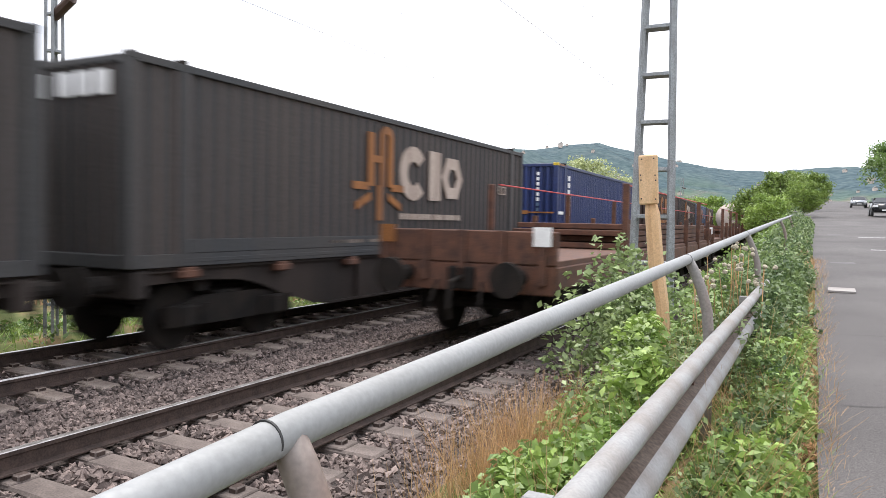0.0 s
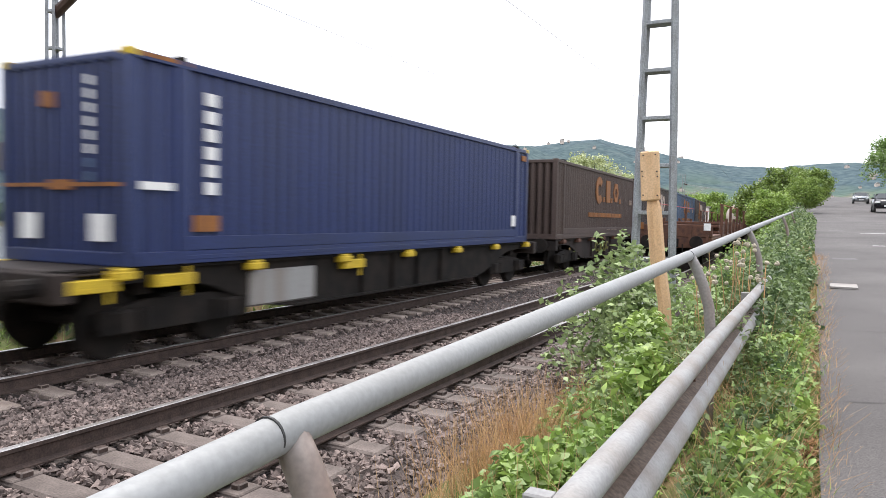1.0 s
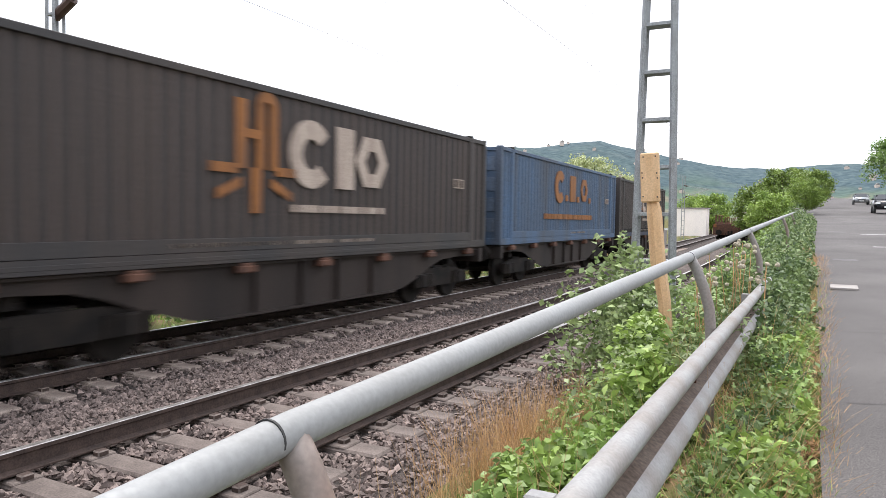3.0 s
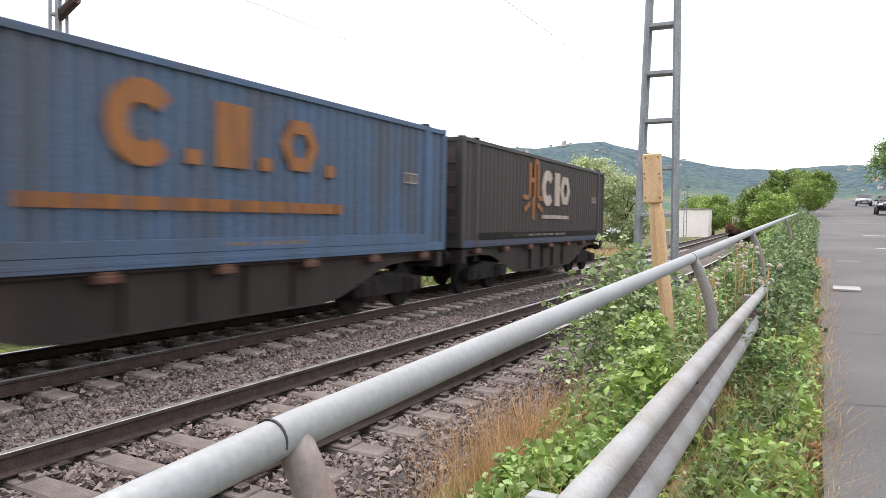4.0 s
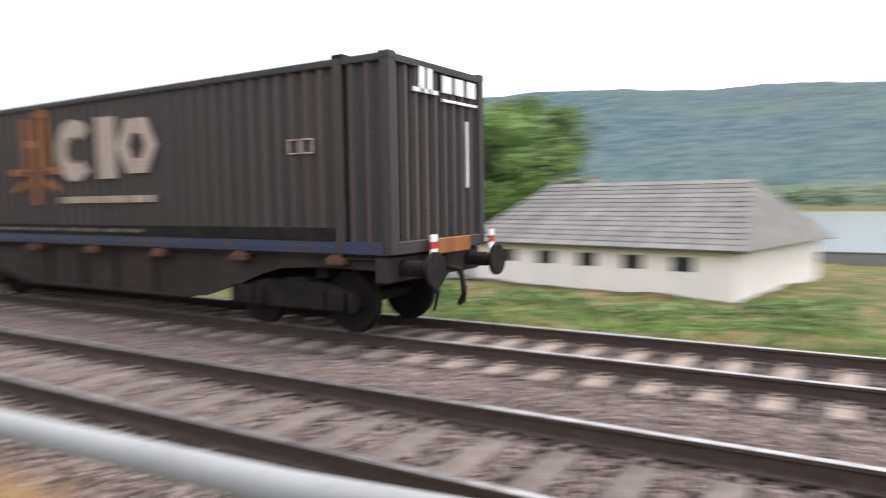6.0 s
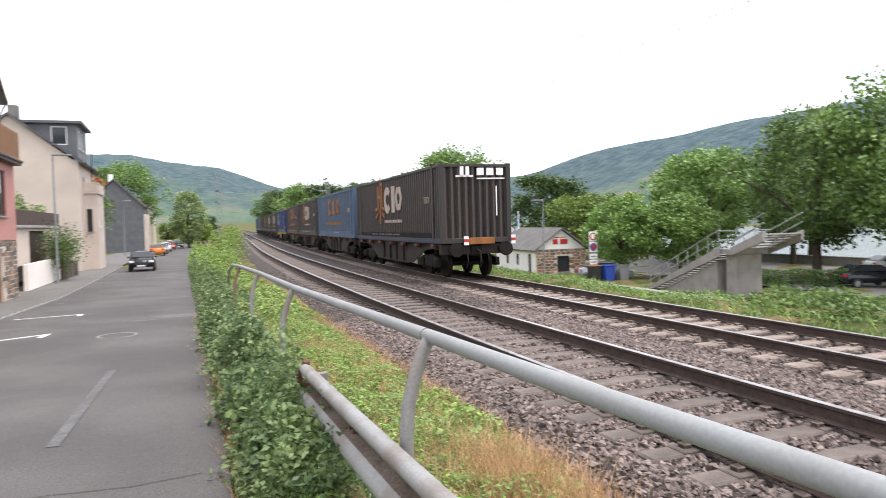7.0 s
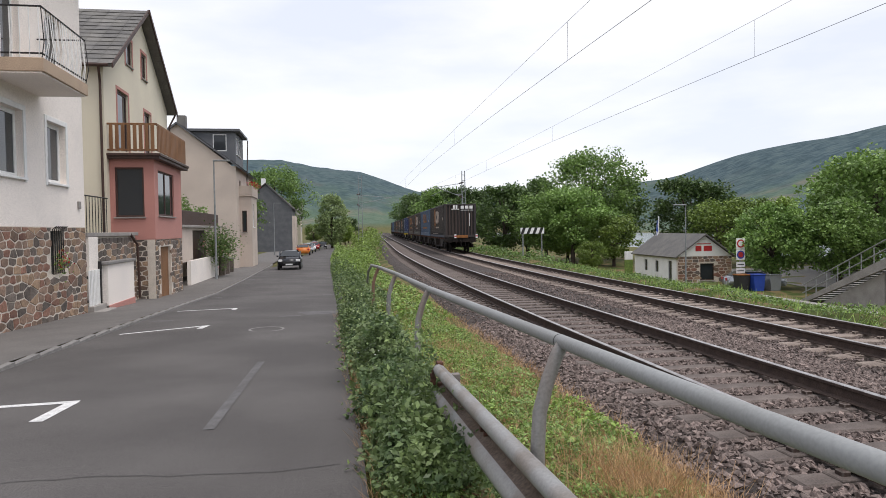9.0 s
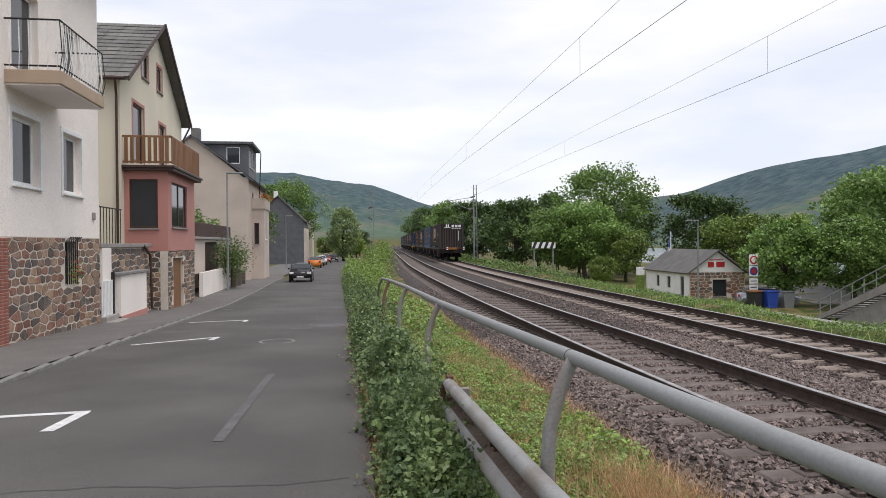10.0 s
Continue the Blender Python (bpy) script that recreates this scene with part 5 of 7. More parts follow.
def thistles():
    e = empty("teasel_plant", "dry thistle stems with round pale heads above the barrier", "thistle")
    for k in range(22):
        x, y = 1.05 + random.uniform(-0.18, 0.6), -7.4 - random.uniform(0, 2.8)
        z, t = land(x, y), 0.95 + random.uniform(-0.2, 0.28)
        part("stem", tube(bmesh.new(), [(x, y, z), (x + 0.03, y, z + t * 0.5), (x + random.uniform(-0.1, 0.1), y, z + t)], [0.006, 0.005, 0.004], 5), M["straw"], e)
        for q in range(2):
            bm = bmesh.new()
            bmesh.ops.create_icosphere(bm, subdivisions=2, radius=0.024)
            for v in bm.verts:
                v.co *= random.uniform(0.8, 1.25)
            part("seed_head", bm, M["dry_head"], e, at=Matrix.Translation((x + random.uniform(-0.1, 0.1), y + q * 0.1, z + t + random.uniform(-0.05, 0.06))))


thistles()


def flowers():
    p = verge_points(260, 0.95, 1.5, 2.4, 4.0, 0.5)
    q = verge_points(200, 0.4, 1.2, 7, 16, 1.2)
    quads("white_flowers", leaf_quads(np.concatenate([p, q]), 0.022, 0.8, 0.05, 1.0), M["white"], "small white umbel flowers among the weeds", "flowers")


flowers()


def stones(n, x0, x1, y0, y1, level, name):
    """Loose angular stones on the bed; sleepers stay clear."""
    x, y = RNG.uniform(x0, x1, n), RNG.uniform(y0, y1, n)
    d = np.array([curve(v)[0] for v in y])
    near = (y + 0.31) % 0.62 - 0.31
    clear = np.ones(n, bool)
    for c in (T1, T2):
        clear &= ~((np.abs(x - c) < 1.33) & (np.abs(near) < 0.15))
        clear &= ~(np.abs(np.abs(x - c) - GAUGE / 2) < 0.09)
    x, y, d = x[clear], y[clear], d[clear]
    n = len(x)
    z = np.array([level(v) for v in x]) + RNG.uniform(-0.012, 0.022, n)
    base = np.array([(1, 0, 0), (-1, 0, 0), (0, 1, 0), (0, -1, 0), (0, 0, 0.8), (0, 0, -0.8)], float)
    shape = base[None] * RNG.uniform(0.55, 1.35, (n, 6, 1)) + RNG.normal(size=(n, 6, 3)) * 0.22
    a, b = RNG.uniform(0, 6.28, n), RNG.uniform(-0.9, 0.9, n)
    ca, sa, cb, sb = np.cos(a), np.sin(a), np.cos(b), np.sin(b)
    X, Y, Z = shape[..., 0], shape[..., 1], shape[..., 2]
    Y, Z = Y * cb[:, None] - Z * sb[:, None], Y * sb[:, None] + Z * cb[:, None]
    X, Y = X * ca[:, None] - Y * sa[:, None], X * sa[:, None] + Y * ca[:, None]
    s = RNG.uniform(0.02, 0.042, n)[:, None]
    co = np.stack([X * s + (x + d)[:, None], Y * s + y[:, None], Z * s + z[:, None]], -1)
    tri = np.array([(0, 2, 4), (2, 1, 4), (1, 3, 4), (3, 0, 4), (2, 0, 5), (1, 2, 5), (3, 1, 5), (0, 3, 5)])
    me = bpy.data.meshes.new(name)
    me.vertices.add(n * 6)
    me.vertices.foreach_set("co", co.astype(np.float32).ravel())
    idx = (np.arange(n)[:, None, None] * 6 + tri[None]).astype(np.int32).ravel()
    me.loops.add(len(idx))
    me.loops.foreach_set("vertex_index", idx)
    me.polygons.add(n * 8)
    me.polygons.foreach_set("loop_start", np.arange(0, n * 24, 3, dtype=np.int32))
    me.update(calc_edges=True)
    me.polygons.foreach_set("use_smooth", np.zeros(n * 8, bool))
    me.materials.append(M["stone"])
    tagged(new(name, me), "loose angular reddish grey ballast stones", "ballast stones", kind="stuff")


def bed(x):
    return lerp(((2.75, -0.62), (2.95, Z1 - 0.33), (3.3, Z1 - 0.235), (6.6, Z1 - 0.235), (7.3, Z2 - 0.205), (10.7, Z2 - 0.245), (11.2, Z2 - 0.33), (11.9, Z2 - 0.75)), x)


stones(70000, 2.8, 7.4, -13, 15, bed, "ballast_stones")
stones(30000, 2.8, 11.5, -26, 32, bed, "ballast_stones")
stones(20000, 7.2, 11.5, -12, 20, bed, "ballast_stones")


def lineside(n, y0, y1, u0, u1, top, r, per):
    """Mounds of shrubs that follow the curve of the line."""
    out = []
    for _ in range(n):
        y = RNG.uniform(y0, y1)
        x = curve(y)[0] + RNG.uniform(u0, u1)
        h, s = top * RNG.uniform(0.3, 1.0), r * RNG.uniform(0.6, 1.3)
        q = RNG.normal(size=(per, 3))
        q /= np.linalg.norm(q, axis=1)[:, None]
        out.append(q * s * RNG.uniform(0.7, 1.1, (per, 1)) + (x, y, land(x, y) + h))
    return np.concatenate(out)


quads("lineside_shrubs", np.concatenate([
    leaf_quads(lineside(110, 52, 140, 0.6, 2.6, 1.7, 0.7, 60), 0.2, 0.35),
    leaf_quads(lineside(120, 130, 330, -1.5, 2.4, 2.6, 1.3, 60), 0.4, 0.35),
    leaf_quads(lineside(60, -120, -45, 1.0, 2.8, 0.8, 0.5, 60), 0.18, 0.35)]), M["leaf_light"], "rank green shrubs along the line", "shrubs")


def far_woods():
    """Broken belt of trees on the far bank of the river."""
    pts = []
    for _ in range(620):
        y = RNG.uniform(-900, 260)
        x = 338 + RNG.uniform(0, 24)
        s = RNG.uniform(3.0, 6.5)
        q = RNG.normal(size=(45, 3))
        q /= np.linalg.norm(q, axis=1)[:, None]
        pts.append(q * s * RNG.uniform(0.75, 1.1, (45, 1)) * (1, 1, 0.85) + (x, y, land(x, y) + s * RNG.uniform(0.5, 1.0)))
    quads("far_woods", leaf_quads(np.concatenate(pts), 2.1, 0.35, 0.2, 0.75), M["far_woods"], "broken belt of trees on the far river bank", "woods")


far_woods()


# ---- trees ----
def tree(name, label, height, radius, base, key, seed, leaf=0.33, n=11000, squash=1.0, clumps=80):
    """Tapered trunk with limbs and a crown of leaf clumps with gaps."""
    rng = random.Random(seed)
    e = empty(name, label, "tree", group="trees")
    bm = bmesh.new()
    r0 = height * 0.022 + 0.06
    tube(bm, [(0, 0, -0.3), (0.03, 0, base * 0.5), (0.0, 0.05, base), (0.1, 0, height * 0.6), (0.05, 0.1, height * 0.85)], [r0 * 1.25, r0, r0 * 0.85, r0 * 0.5, r0 * 0.15], 8)
    centres = []
    for k in range(clumps):
        a, u = rng.uniform(0, 6.28), rng.uniform(-1, 1)
        rr = rng.uniform(0.35, 1.0) ** 0.6
        prof = math.sqrt(max(0.02, 1 - abs(u) ** 2.2))
        rad = radius * rr * prof * rng.uniform(0.75, 1.15)
        centres.append(Vector((math.cos(a) * rad, math.sin(a) * rad * squash, base + (height - base) * (0.5 + 0.47 * u) + rng.uniform(-0.3, 0.3))))
    for k in range(9):
        c = centres[k * len(centres) // 9]
        z = rng.uniform(base * 0.8, height * 0.55)
        tube(bm, [(0, 0, z), (c.x * 0.45, c.y * 0.45, z + (c.z - z) * 0.6), tuple(c)], [r0 * 0.45, r0 * 0.3, r0 * 0.08], 6)
    part("trunk", bm, M["bark"], e)
    pts = []
    for c in centres:
        s = radius * rng.uniform(0.2, 0.36)
        m = n // clumps
        q = RNG.normal(size=(m, 3))
        q /= np.linalg.norm(q, axis=1)[:, None]
        pts.append(np.array(c) + q * s * RNG.uniform(0.35, 1.05, (m, 1)) * np.array([1, 1, 0.75]))
    quads("crown", leaf_quads(np.concatenate(pts), leaf, 0.3, 0.2, 0.7), M[key], parent=e)
    return e


def place(proto, x, y, scale=1.0, turn=0.0, z=None):
    ob = copy_thing(proto, Matrix())
    ob.matrix_basis = Matrix.LocRotScale((x, y, land(x, y) if z is None else z), Euler((0, 0, turn)), (scale, scale, scale))
    return ob


park = tree("park_tree", "broad leafy green park tree with dense crown", 9.5, 4.6, 2.6, "leaf", 1)
park2 = tree("park_tree", "tall broad plane tree with uneven crown", 12.5, 5.4, 3.0, "leaf", 2, n=13000, clumps=95)
dark_tree = tree("park_tree", "dark green leafy tree beyond the track", 9.0, 4.3, 2.0, "leaf_dark", 3)
light_tree = tree("park_tree", "light green young tree", 6.2, 3.0, 1.3, "leaf_light", 4, leaf=0.27, n=9000)
willow = tree("willow_tree", "pale drooping willow by the river bank", 8.5, 4.2, 0.8, "leaf_pale", 5, n=12000, leaf=0.28)
tall_willow = tree("willow_tree", "tall slender pale willow beside the road", 13.5, 4.2, 0.8, "pale_weed", 8, n=11000, leaf=0.42, clumps=120)
round_tree = tree("shrub_tree", "round pollarded tree with glossy leaves", 5.8, 2.75, 1.5, "leaf", 6, leaf=0.24, n=14000, clumps=110)
used = set()
for proto, x, y, s in (
        (round_tree, 32.6, 47.8, 1.0), (round_tree, 36.2, 45.3, 1.02),
        (park2, 42.7, 38.4, 0.95), (park2, 44.2, 32.6, 1.05), (park, 47, 24.5, 1.15), (park, 52, 33, 1.2), (park2, 54, 24, 1.0),
        (park, 44, 51, 1.1), (park2, 49, 58, 0.85), (park, 52, 63, 1.0), (park, 57, 54, 1.05),
        (light_tree, 33.5, 79, 0.95), (park, 29.5, 82, 0.98), (park, 26.5, 83, 0.9), (dark_tree, 24.5, 96, 1.15), (dark_tree, 30, 103, 1.3), (dark_tree, 21.5, 108, 1.1), (park2, 35, 90, 1.15), (dark_tree, 41, 97, 1.25),
        (light_tree, 31, 88, 1.1), (light_tree, 28, 72, 0.5), (light_tree, 44, 74, 1.2), (light_tree, 50, 78, 1.25), (dark_tree, 47, 86, 1.2), (light_tree, 58, 84, 1.3),
        (park, 20.5, 125, 1.0), (dark_tree, 19, 140, 1.1), (park, 24, 155, 1.0), (dark_tree, 22, 180, 1.2), (park, 60, 70, 1.2), (park2, 66, 60, 1.1),
        (park2, -9.6, 143, 1.25), (park, -13.5, 96, 1.15), (park, -12.5, 146, 1.1), (tall_willow, 1.4, 150, 0.82), (park, -16, 160, 1.25), (light_tree, 3.6, 172, 1.0), (park, 1.5, 215, 0.8), (dark_tree, 7.5, 235, 0.9), (light_tree, -3.5, 225, 1.0), (light_tree, 5.5, 200, 0.9), (dark_tree, -12, 160, 1.0),
        (willow, 20.5, -68, 1.0), (willow, 17.6, -70, 0.8), (light_tree, 19.5, -152, 1.3), (light_tree, 24, -160, 1.3), (light_tree, 3.3, -52, 0.5), (light_tree, 4.4, -60, 0.72), (light_tree, 3.0, -62, 0.6), (light_tree, 1.3, -58, 0.42), (light_tree, 2.4, -66, 0.45), (light_tree, 0.9, -84, 0.62), (park, -9.9, -95, 0.8), (park, -10, -120, 1.0), (light_tree, 3.0, -110, 0.8)):
    if proto not in used:
        used.add(proto)
        proto.matrix_basis = Matrix.LocRotScale((x, y, land(x, y)), Euler((0, 0, x)), (s, s, s))
    else:
        place(proto, x, y, s, x * 1.7)


# ---- houses ----
def panel(bm, axis, at, thick, u0, u1, z0, z1, holes=()):
    """A wall in the plane axis = at, reaching thick behind it, with openings that go through."""
    us = sorted({u0, u1, *[v for h in holes for v in h[:2]]})
    zs = sorted({z0, z1, *[v for h in holes for v in h[2:4]]})
    for a, b in zip(us, us[1:]):
        for c, d in zip(zs, zs[1:]):
            m, n = (a + b) / 2, (c + d) / 2
            if not any(h[0] < m < h[1] and h[2] < n < h[3] for h in holes):
                if axis == "x":
                    box(bm, at - thick, at, a, b, c, d)
                else:
                    box(bm, a, b, at, at + thick, c, d)
    bmesh.ops.remove_doubles(bm, verts=bm.verts, dist=0.0005)
    bm.verts.index_update()
    shared = {}
    for face in bm.faces:
        shared.setdefault(frozenset(v.index for v in face.verts), []).append(face)
    inner = [face for pair in shared.values() if len(pair) > 1 for face in pair]
    bmesh.ops.delete(bm, geom=inner, context="FACES")
    return bm


def pierced(x, thick, outline, holes):
    """A wall of any outline in the plane x = const, with openings that go through, as one shell."""
    bm, edges = bmesh.new(), []
    for loop in [outline] + [[(a, c), (b, c), (b, d), (a, d)] for a, b, c, d in holes]:
        vs = [bm.verts.new((x, u, z)) for u, z in loop]
        edges += [bm.edges.new((p, q)) for p, q in zip(vs, vs[1:] + vs[:1])]
    bmesh.ops.triangle_fill(bm, edges=edges, use_beauty=True, normal=(1, 0, 0))
    back = bmesh.ops.extrude_face_region(bm, geom=list(bm.faces))["geom"]
    bmesh.ops.translate(bm, vec=(-thick, 0, 0), verts=[v for v in back if isinstance(v, bmesh.types.BMVert)])
    bmesh.ops.recalc_face_normals(bm, faces=bm.faces)
    return bm


def window(parent, axis, at, u0, u1, z0, z1, frame_key="white", sill=True, deep=0.12, surround=None, bars=1, name="window"):
    """A framed pane set back in its opening. In walls facing x the room is towards -x, in walls facing y towards +y."""
    def bx(a, b, c, d, p, q, bm, bevel=0.006):
        if axis == "x":
            box(bm, at - q, at - p, a, b, c, d, bevel)
        else:
            box(bm, a, b, at + p, at + q, c, d, bevel)
    w = 0.11 if surround else 0.075
    bm = bmesh.new()
    bx(u0, u1, z0, z0 + w, deep, deep + 0.07, bm)
    bx(u0, u1, z1 - w, z1, deep, deep + 0.07, bm)
    bx(u0, u0 + w, z0 + w, z1 - w, deep, deep + 0.07, bm)
    bx(u1 - w, u1, z0 + w, z1 - w, deep, deep + 0.07, bm)
    for k in range(1, bars):
        c = u0 + (u1 - u0) * k / bars
        bx(c - 0.045, c + 0.045, z0 + w, z1 - w, deep, deep + 0.07, bm)
    win = part(name, bm, M[frame_key], parent)
    bm = bmesh.new()
    bx(u0 + w, u1 - w, z0 + w, z1 - w, deep + 0.03, deep + 0.05, bm, 0)
    part("pane", bm, M["glass"], win, "dark reflecting window pane")
    if sill:
        bm = bmesh.new()
        bx(u0 - 0.06, u1 + 0.06, z0 - 0.06, z0 - 0.002, -0.08, deep, bm)
        part("sill", bm, M["white" if frame_key == "white" else "concrete"], win)
    if surround:
        for a, b, c, d in ((u0 - 0.14, u0 - 0.002, z0 - 0.1, z1 + 0.14), (u1 + 0.002, u1 + 0.14, z0 - 0.1, z1 + 0.14), (u0 - 0.002, u1 + 0.002, z1 + 0.002, z1 + 0.14)):
            bm = bmesh.new()
            bx(a, b, c, d, -0.025, 0.03, bm)
            part("surround", bm, M[surround], win)
    return win


def clip_cell(poly, p, q):
    """The part of a polygon that lies nearer to p than to q."""
    n, out = (q - p), []
    lim = (q.length_squared - p.length_squared) / 2
    for a, b in zip(poly, poly[1:] + poly[:1]):
        da, db = a.dot(n) - lim, b.dot(n) - lim
        if da <= 0:
            out.append(a)
        if (da < 0) != (db < 0):
            out.append(a.lerp(b, da / (da - db)))
    return out


def rubble(parent, axis, at, u0, u1, z0, z1, course, kind, holes=()):
    """Irregular fitted stones, each with rounded edges, standing proud of pale joints."""
    rng, wide, seeds = random.Random(int(at * 10) + kind), 1.9, []
    rows, cols = max(1, round((z1 - z0) / course)), max(1, round((u1 - u0) / (course * wide)))
    for r in range(-1, rows + 1):
        for k in range(-1, cols + 1):
            if rng.random() > 0.12:
                seeds.append(Vector(((k + 0.5 + 0.5 * (r % 2) + rng.uniform(-0.3, 0.3)) * course, (r + 0.5 + rng.uniform(-0.13, 0.13)) * course)))
    for p in seeds:
        c, m = u0 + p.x * wide, z0 + p.y
        if any(a - 0.12 < c < b + 0.12 and r - 0.1 < m < s + 0.1 for a, b, r, s in holes):
            continue
        cell = [Vector(v) for v in ((0, 0), ((u1 - u0) / wide, 0), ((u1 - u0) / wide, z1 - z0), (0, z1 - z0))]
        for q in seeds:
            if q is not p and (q - p).length < 3.2 * course and cell:
                cell = clip_cell(cell, p, q)
        if len(cell) < 3:
            continue
        mid = sum(cell, Vector((0, 0))) / len(cell)
        bm, rings = bmesh.new(), []
        out = rng.uniform(0.012, 0.026)
        for gap, h in ((0.021, -0.03), (0.021, out - 0.008), (0.032, out)):
            loop = []
            for v in cell:
                w = Vector(((v.x - mid.x) * wide, v.y - mid.y))
                w *= max(0.2, 1 - 1.35 * gap / max(0.02, w.length))
                u, z = u0 + mid.x * wide + w.x, z0 + mid.y + w.y
                loop.append(bm.verts.new((at + h, u, z) if axis == "x" else (u, at - h, z)))
            rings.append(loop)
        k = len(cell)
        for a, b in zip(rings, rings[1:]):
            for t in range(k):
                bm.faces.new((a[t], a[(t + 1) % k], b[(t + 1) % k], b[t]))
        bm.faces.new(rings[-1])
        bmesh.ops.recalc_face_normals(bm, faces=bm.faces)
        part("stone", bm, M[rng.choice((("rubble", "rubble", "rubble_tan", "rubble_red", "rubble_grey"), ("rubble_grey", "rubble_grey", "rubble_tan", "rubble"))[kind])], parent)


def slate_roof(parent, corners, key, rows=14):
    """A sloping roof of overlapping slate courses; corners: eave start, eave end, ridge end, ridge start."""
    a, b, c, d = [Vector(p) for p in corners]
    roof = part("roof", thick_quad(a, b, c, d, 0.12), M[key], parent, "weathered slate roof")
    n = (b - a).cross(d - a).normalized()
    if n.z < 0:
        n = -n
    for k in range(rows):
        p, q = k / rows, (k + 1.25) / rows
        q = min(q, 1)
        bm = bmesh.new()
        cols = max(2, int((b - a).length / 0.55))
        for i in range(cols):
            s, t = i / cols, (i + 0.97) / cols
            lift = n * (0.035 + 0.012 * random.random())
            pts = [a.lerp(d, p).lerp(b.lerp(c, p), s) + lift, a.lerp(d, p).lerp(b.lerp(c, p), t) + lift, a.lerp(d, q).lerp(b.lerp(c, q), t) + n * 0.008, a.lerp(d, q).lerp(b.lerp(c, q), s) + n * 0.008]
            bm.faces.new([bm.verts.new(v) for v in pts])
        ob = part("slate_course", bm, M[key], roof)
        tagged(ob, kind="stuff")
    return roof


def thick_quad(a, b, c, d, t):
    bm = bmesh.new()
    n = (b - a).cross(d - a).normalized()
    if n.z > 0:
        n = -n
    top, low = [bm.verts.new(p) for p in (a, b, c, d)], [bm.verts.new(p + n * t) for p in (a, b, c, d)]
    bm.faces.new(top)
    bm.faces.new(low[::-1])
    for i in range(4):
        bm.faces.new((top[i], low[i], low[(i + 1) % 4], top[(i + 1) % 4]))
    bmesh.ops.recalc_face_normals(bm, faces=bm.faces)
    return bm


def house_corner():
    """The nearest house: rubble ground floor, rough plaster above, a balcony."""
    e = empty("house", "cream rough-plastered house on a brown rubble stone ground floor", "house")
    X, y0, y1 = -7.3, 9.0, 23.4
    wins = [(17.45, 19.0, 3.05, 4.7), (20.5, 21.9, 3.05, 4.7), (13.0, 14.6, 3.05, 4.7), (17.5, 19.0, 5.75, 7.7), (20.6, 21.9, 6.3, 7.7)]
    bm = panel(bmesh.new(), "x", X, 0.35, y0, y1, 1.85, 9.7, wins)
    part("wall", bm, M["plaster_white"], e)
    part("wall", panel(bmesh.new(), "y", y1 - 0.3, 0.3, -17, X - 0.35, -1.4, 9.7), M["plaster_white"], e)
    part("wall", panel(bmesh.new(), "y", y0, 0.3, -17, X - 0.35, -1.4, 9.7), M["plaster_white"], e)
    grille = (20.57, 21.45, 0.54, 1.74)
    base = part("stone_wall", panel(bmesh.new(), "x", X, 0.3, y0, y1, -1.2, 1.85, [grille]), M["mortar"], e, "brown rubble masonry with pale joints")
    rubble(base, "x", X - 0.003, 16.95, 23.38, -0.95, 1.84, 0.205, 0, [grille])
    pier = part("brick_pier", boxes((X - 0.1, X + 0.12, 16.45, 16.9, -0.9, 1.85)), M["mortar"], e)
    bme = mesh_of(boxes((-0.055, 0.055, -0.11, 0.11, -0.03, 0.03), bevel=0.006), M["brick"])
    for k in range(36):
        for q in range(2):
            ob = new("brick", bme)
            ob.parent = pier
            ob.matrix_basis = Matrix.Translation((X + 0.08, 16.57 + q * 0.225, -0.85 + k * 0.075))
    for i, (a, b, c, d) in enumerate(wins):
        window(e, "x", X, a, b, c, d, "white", i < 3 or i == 4, 0.16, "white" if i < 3 else None, 2 if b - a > 1.6 else 1)
    # Black backing sheet supplies the darkness of the room behind the bars.
    w = part("barred_opening", boxes((X - 0.28, X - 0.24, 20.57, 21.45, 0.54, 1.74)), M["black"], e)
    for k in range(6):
        part("bar", tube(bmesh.new(), [(X + 0.04, 20.62 + k * 0.155, 0.56), (X + 0.04, 20.62 + k * 0.155, 1.78), (X + 0.16, 20.6 + k * 0.16, 1.86)], 0.016, 6), M["iron"], w)
    quads("flower_box_leaves", leaf_quads(RNG.normal((X + 0.12, 21.0, 0.85), (0.06, 0.25, 0.16), (160, 3)), 0.07), M["weed"], parent=w)
    quads("flower_box_blossom", leaf_quads(RNG.normal((X + 0.16, 21.0, 0.9), (0.05, 0.24, 0.15), (60, 3)), 0.06, 0.3, 0.1, 1.0), M["red"], parent=w)
    slab = part("balcony", boxes((X, -6.1, 17.1, 20.1, 5.28, 5.58), bevel=0.01), M["fascia"], e, "cantilevered balcony slab with tan fascia")
    part("soffit", boxes((X, -6.15, 17.15, 20.05, 5.24, 5.285)), M["plaster_white"], slab)
    for p, q in (((-6.14, 17.14, 6.72), (-6.14, 20.06, 6.72)), ((-6.14, 17.14, 6.72), (X, 17.14, 6.72)), ((-6.14, 17.14, 5.68), (-6.14, 20.06, 5.68)), ((-6.14, 17.14, 5.68), (X, 17.14, 5.68)), ((-6.14, 20.06, 6.72), (X, 20.06, 6.72))):
        part("rail", tube(bmesh.new(), [p, q], 0.022, 6), M["iron"], slab)
    for k in range(20):
        y = 17.14 + k * 2.92 / 19
        part("baluster", tube(bmesh.new(), [(-6.14, y, 5.58), (-6.1 + 0.03 * (k % 2), y + 0.03, 5.95), (-6.14, y + 0.02 * (k % 3), 6.72)], 0.012, 5), M["white" if k not in (0, 19) else "iron"], slab)
